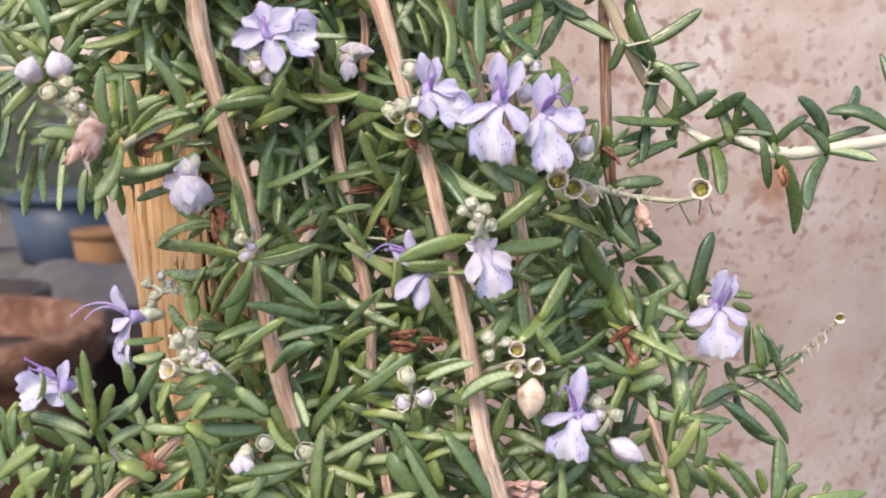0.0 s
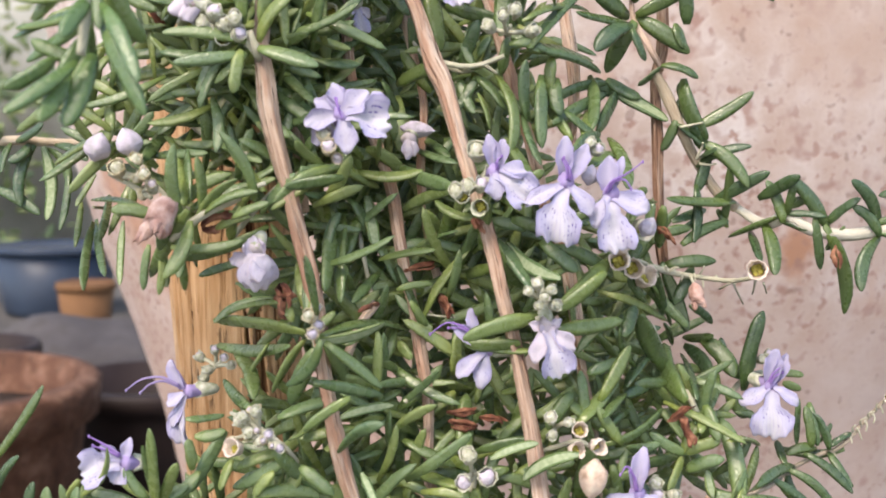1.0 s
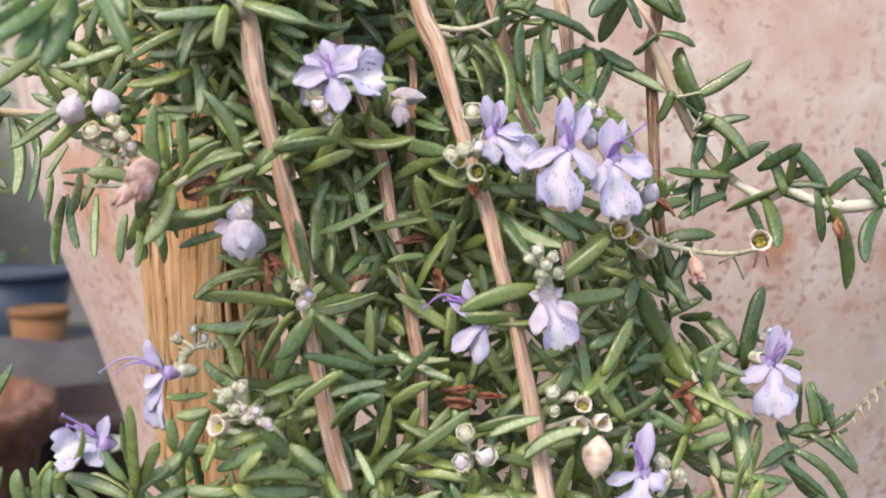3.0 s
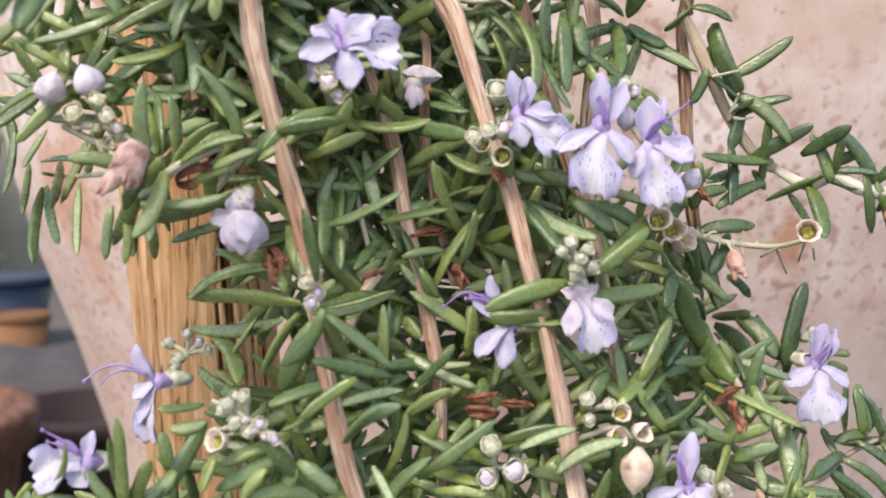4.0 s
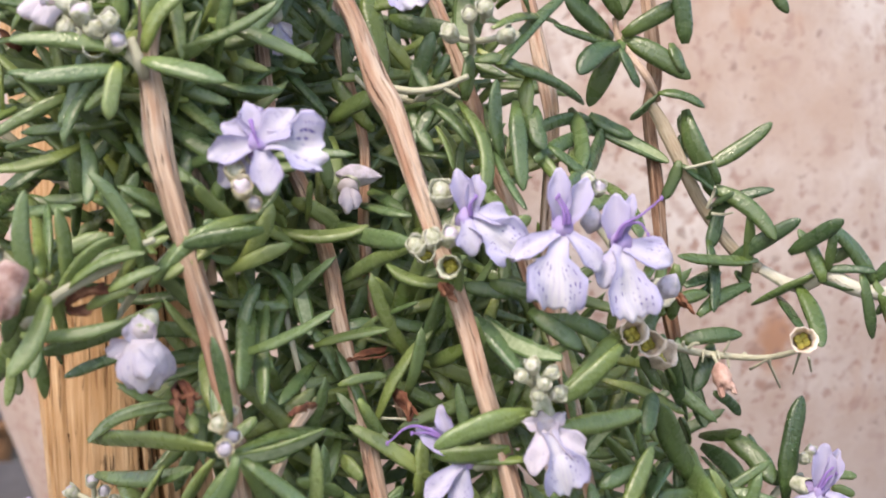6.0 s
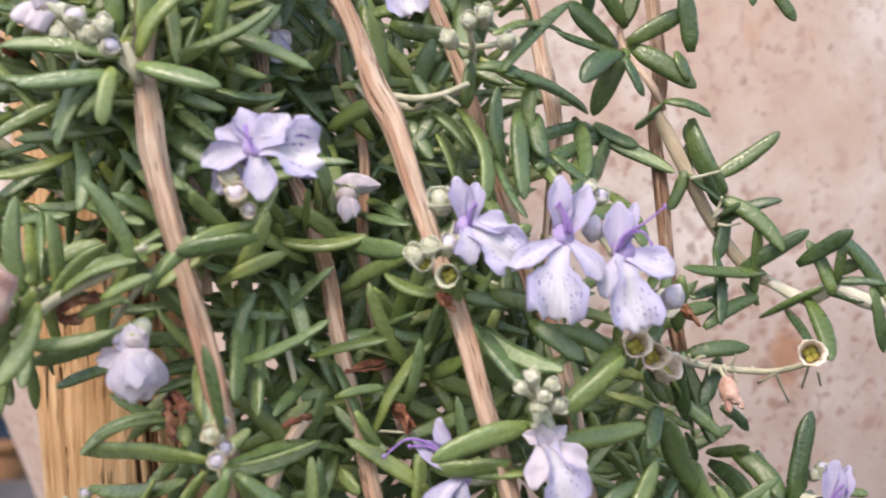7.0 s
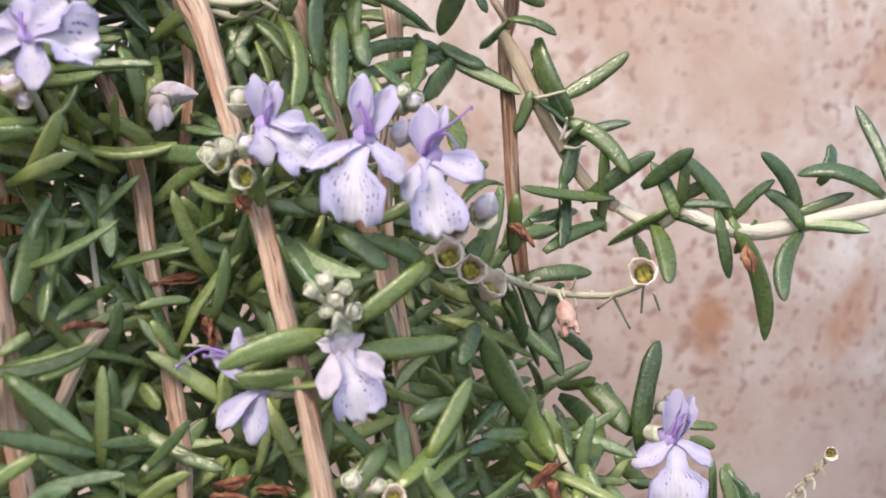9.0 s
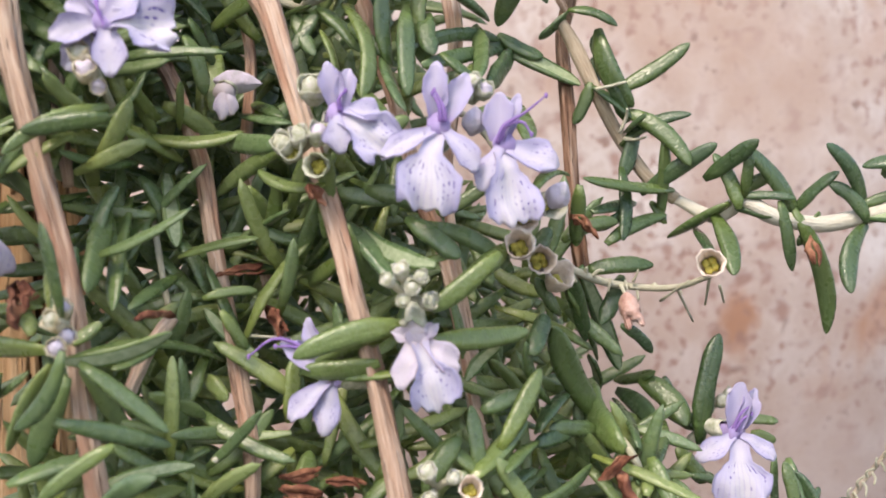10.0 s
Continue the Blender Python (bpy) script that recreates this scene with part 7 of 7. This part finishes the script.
# deep foliage behind the outer sprigs
def inner_foliage():
    bm = bmesh.new()
    r = random.Random(3)

    def spread(z):
        """The shrub's two sides at height z."""
        h = (z - 0.42) * 1000
        left = -36 - 0.10 * h if h > 18 else -39
        if h > 30:
            left = -56
        if h < -22:
            left = -46
        if h < -40:
            left = -72
        right = 26 - 0.32 * h if h < 6 else (14 if h < 16 else 3)
        return left / 1000, right / 1000

    made = 0
    while made < FILL:
        z = r.uniform(0.30, 0.54)
        lo, hi = spread(z)
        x = r.uniform(lo, hi)
        if made % 11 == 0:
            x, z = r.uniform(-0.075, -0.034), r.uniform(0.44, 0.53)
        y = 0.021 + 0.34 * (z - 0.42) + 0.045 * r.random() ** 0.9
        y += 0.012 * max(0.0, (x - 0.0) / 0.04)
        if x < -0.034:
            y = r.uniform(0.014, 0.042)
        if noise.noise(Vector((x * 95, y * 40, z * 95))) > (0.12 if x > -0.034 else 0.3):
            continue
        a = r.uniform(0, 2 * math.pi)
        d = Vector((math.cos(a), r.uniform(-0.5, 0.35), math.sin(a) * 0.9 + 0.25)).normalized() * r.uniform(0.009, 0.016)
        face = Vector((r.gauss(0, 0.5), -1, 0.5 + r.gauss(0, 0.4))).normalized()
        leaf_shape(bm, Vector((x, y, z)), Vector((x, y, z)) + d, r.uniform(0.0016, 0.0022), r.uniform(-0.001, 0.001), face, 4, r.uniform(-0.02, 0.08))
        made += 1
    return tagged(part("inner_foliage", bm, (LEAF_DEEP, UNDER), rosemary, "dense inner rosemary foliage, its green lightened against the shade"), kind="stuff")


inner_foliage()


def trunk():
    bm = bmesh.new()
    base = Vector((0.0, 0.05, -0.004))
    tube(bm, [base, base + Vector((0.002, 0, 0.05)), base + Vector((-0.002, -0.004, 0.13))], lambda s: 0.014 - 0.003 * s, 16, 0.3, 2.0)
    for foot, r in feet:
        low = base + Vector((0.1 * (foot.x - base.x), 0, 0.11))
        tube(bm, smooth_path([low, low.lerp(foot, 0.5) + Vector((0, 0.006, -0.02)), foot + Vector((0, 0.0005, 0.002))], 8), lambda s: 0.005 + (r - 0.005) * s, 12, 0.3, foot.x * 99)
    part("trunk", bm, BARK, rosemary, "woody branching base of the shrub")


trunk()

# ---- the stake ----
def stake():
    """A split, weathered round stake with long drying cracks."""
    top = thing("wooden_stake", "weathered tan wooden stake with long drying cracks", "stake")
    bm = bmesh.new()
    sides, rows, r0 = 360, 140, 0.0134
    r = random.Random(8)
    cracks = [(r.uniform(0, 2 * math.pi), r.uniform(0.0, 0.75), r.uniform(0.015, 0.1), r.uniform(0.02, 0.042)) for _ in range(340)]
    rings = []
    for i in range(rows + 1):
        z = 0.62 * i / rows
        ring, deep = [], []
        for k in range(sides):
            a, d0 = 2 * math.pi * k / sides, 0.0
            w = 1 + 0.05 * math.sin(2 * a + 1) + 0.03 * noise.noise(Vector((2 * math.cos(a), 2 * math.sin(a), z * 8)))
            w += 0.018 * noise.noise(Vector((9 * math.cos(a), 9 * math.sin(a), z * 14)))
            for ca, cz, cl, cw in cracks:
                da = abs((a - ca - 0.06 * math.sin(z * 50 + ca) + math.pi) % (2 * math.pi) - math.pi)
                s = (z - cz) / cl
                if 0 < s < 1 and da < cw:
                    d0 = max(d0, (0.05 + 2.0 * cw) * (1 - da / cw) * math.sin(math.pi * s) ** 0.6)
            w -= d0
            deep.append(d0)
            x = -0.0605 + (0.4125 - z) * 0.09
            ring.append(bm.verts.new((x + r0 * w * math.cos(a), 0.079 + r0 * w * math.sin(a), z)))
        rings.append((ring, deep))
    for (a, da), (b, db) in zip(rings, rings[1:]):
        for k in range(sides):
            f = bm.faces.new((a[k], a[(k + 1) % sides], b[(k + 1) % sides], b[k]))
            # faces down in a crack get the dark colour, as painted shade
            f.material_index = 1 if da[k] + db[k] > 0.1 else 0
    bm.faces.new(rings[0][0][::-1]), bm.faces.new(rings[-1][0])
    part("shaft", bm, (STAKE, CRACK_SHADE), top)
    for _ in range(9):
        a, z = r.uniform(2.9, 5.6), r.uniform(0.36, 0.47)
        foot = Vector((-0.0605 + (0.4125 - z) * 0.09 + 1.0 * r0 * math.cos(a), 0.079 + 1.0 * r0 * math.sin(a), z))
        out = Vector((math.cos(a), math.sin(a), 0))
        bm = bmesh.new()
        tube(bm, [foot - out * 0.0006, foot + out * 0.0004 + Vector((0, 0, 0.003)), foot + out * 0.0013 + Vector((0, 0, 0.0065))], lambda q: 0.00035 * (1.05 - q), 5)
        part("splinter", bm, STAKE, top)


stake()


# ---- pots and the yard ----
def big_pot():
    top = thing("large_planter", "large pale limed terracotta planter with worn reddish patches", "planter")
    bm = bmesh.new()
    c = (0.065, 0.44, 0)
    prof = [(0.13, 0.0), (0.15, 0.004), (0.182, 0.1), (0.192, 0.16), (0.201, 0.21), (0.213, 0.27), (0.225, 0.32), (0.238, 0.36), (0.253, 0.4), (0.265, 0.44), (0.274, 0.49),
            (0.285, 0.54), (0.289, 0.575), (0.302, 0.585), (0.308, 0.6), (0.308, 0.635), (0.302, 0.645), (0.28, 0.645), (0.272, 0.635), (0.265, 0.56)]
    lathe(bm, prof, c, 128)
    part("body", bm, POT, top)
    bm = bmesh.new()
    lathe(bm, [(0.2665, 0.585), (0.2665, 0.592), (0.1, 0.602), (0.01, 0.606)], c, 48)
    part("soil", bm, SOIL, top, "dark potting soil")


big_pot()


def small_pot(name, label, at, radius, height, mat, rim=0.02):
    top = thing(name, label, "plant pot")
    bm = bmesh.new()
    lathe(bm, [(0.7 * radius, 0), (0.74 * radius, 0.004), (0.97 * radius, height - rim - 0.006), (1.0 * radius, height - rim), (1.06 * radius, height - rim),
               (1.08 * radius, height - 0.004), (1.04 * radius, height), (0.94 * radius, height), (0.9 * radius, height - 0.05)], at, 64)
    part("body", bm, mat, top)
    bm = bmesh.new()
    lathe(bm, [(0.92 * radius, height - 0.04), (0.92 * radius, height - 0.034), (0.4 * radius, height - 0.028), (0.01, height - 0.025)], at, 32)
    part("soil", bm, SOIL, top)


small_pot("clay_pot", "brown weathered clay pot on the paving", (-0.4, 0.66, 0), 0.118, 0.268, CLAY, 0.03)
small_pot("dark_pot", "dark brown plastic pot on the paving", (-0.285, 0.88, 0), 0.085, 0.225, DARK)
small_pot("dark_pot", "narrow dark brown plastic pot on the paving", (-0.462, 0.88, 0), 0.062, 0.256, DARK)


def tub(name, label, at, radius, height, mat):
    top = thing(name, label, "tub")
    bm = bmesh.new()
    lathe(bm, [(0.8 * radius, 0), (0.82 * radius, 0.01), (radius, height - 0.021), (0.97 * radius, height - 0.021), (0.8 * radius, 0.02)], at, 64)
    part("body", bm, mat, top)
    bm = bmesh.new()
    lathe(bm, [(0.972 * radius, height - 0.02), (1.06 * radius, height - 0.018), (1.07 * radius, height - 0.005), (1.05 * radius, height), (0.985 * radius, height), (0.972 * radius, height - 0.004)], at, 64)
    part("rim", bm, mat, top)



def boulder():
    top = thing("boulder", "smooth rounded light grey boulder on the paving", "stone")
    bm = bmesh.new()
    blob(bm, (0, 0, 0), 1.0, (1, 1, 1), None, 24, 32, 0.12)
    for v in bm.verts:
        v.co = Vector((-0.50 + 0.20 * v.co.x, 1.30 + 0.15 * v.co.y, max(-0.002, 0.085 + 0.135 * v.co.z)))
    part("stone", bm, GREYSTONE, top)


boulder()
tub("blue_tub", "dark blue plastic tub on the paving", (-1.04, 2.8, 0), 0.165, 0.185, BLUE)
tub("ochre_pot", "ochre clay pot on the paving", (-0.863, 2.5, 0), 0.068, 0.118, OCHRE)
# added white shape: stands in for the bright reflection on the blue tub
tub("tub_highlight", "white tub shape added for the highlight on the blue tub", (-1.36, 2.95, 0), 0.05, 0.11, HIGHLIGHT_WHITE)


def ground():
    bm = bmesh.new()
    bmesh.ops.create_grid(bm, x_segments=60, y_segments=60, size=40)
    for v in bm.verts:
        v.co.z = 0.004 * noise.noise(v.co * 0.7) - 0.004
    tagged(part("ground", bm, GROUND, None, "grey worn concrete paving"), "", "ground", "", "structure")
    bm = bmesh.new()
    bmesh.ops.create_cube(bm, size=1, matrix=Matrix.LocRotScale((0, 5.2, 1.1), None, (14, 0.25, 2.2)))
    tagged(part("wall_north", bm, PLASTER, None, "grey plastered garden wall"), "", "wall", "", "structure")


ground()


def hedge():
    top = thing("background_shrub", "leafy green shrub before the garden wall", "shrub")
    r = random.Random(21)
    bm = bmesh.new()
    for k in range(5):
        a = 1.3 * k
        tube(bm, [Vector((-2.55, 4.2, 0)), Vector((-2.55 + 0.15 * math.cos(a), 4.2 + 0.1 * math.sin(a), 0.4)), Vector((-2.55 + 0.4 * math.cos(a), 4.2 + 0.3 * math.sin(a), 1.0))],
             lambda s: 0.03 - 0.02 * s, 8, 0.2, a)
    part("trunk", bm, BARK, top)
    bm = bmesh.new()
    for _ in range(2200):
        p = Vector((-2.55 + r.gauss(0, 0.5), 4.2 + r.gauss(0, 0.25), max(0.06, 0.65 + r.gauss(0, 0.33))))
        d = Vector((r.uniform(-1, 1), r.uniform(-1, 1), r.uniform(-0.4, 1))).normalized() * r.uniform(0.05, 0.1)
        leaf_shape(bm, p, p + d, 0.03, 0, Vector((r.uniform(-1, 1), -1, 0.6)).normalized(), 3)
    tagged(part("crown", bm, (LEAF_DEEP, UNDER), top), kind="stuff")


hedge()
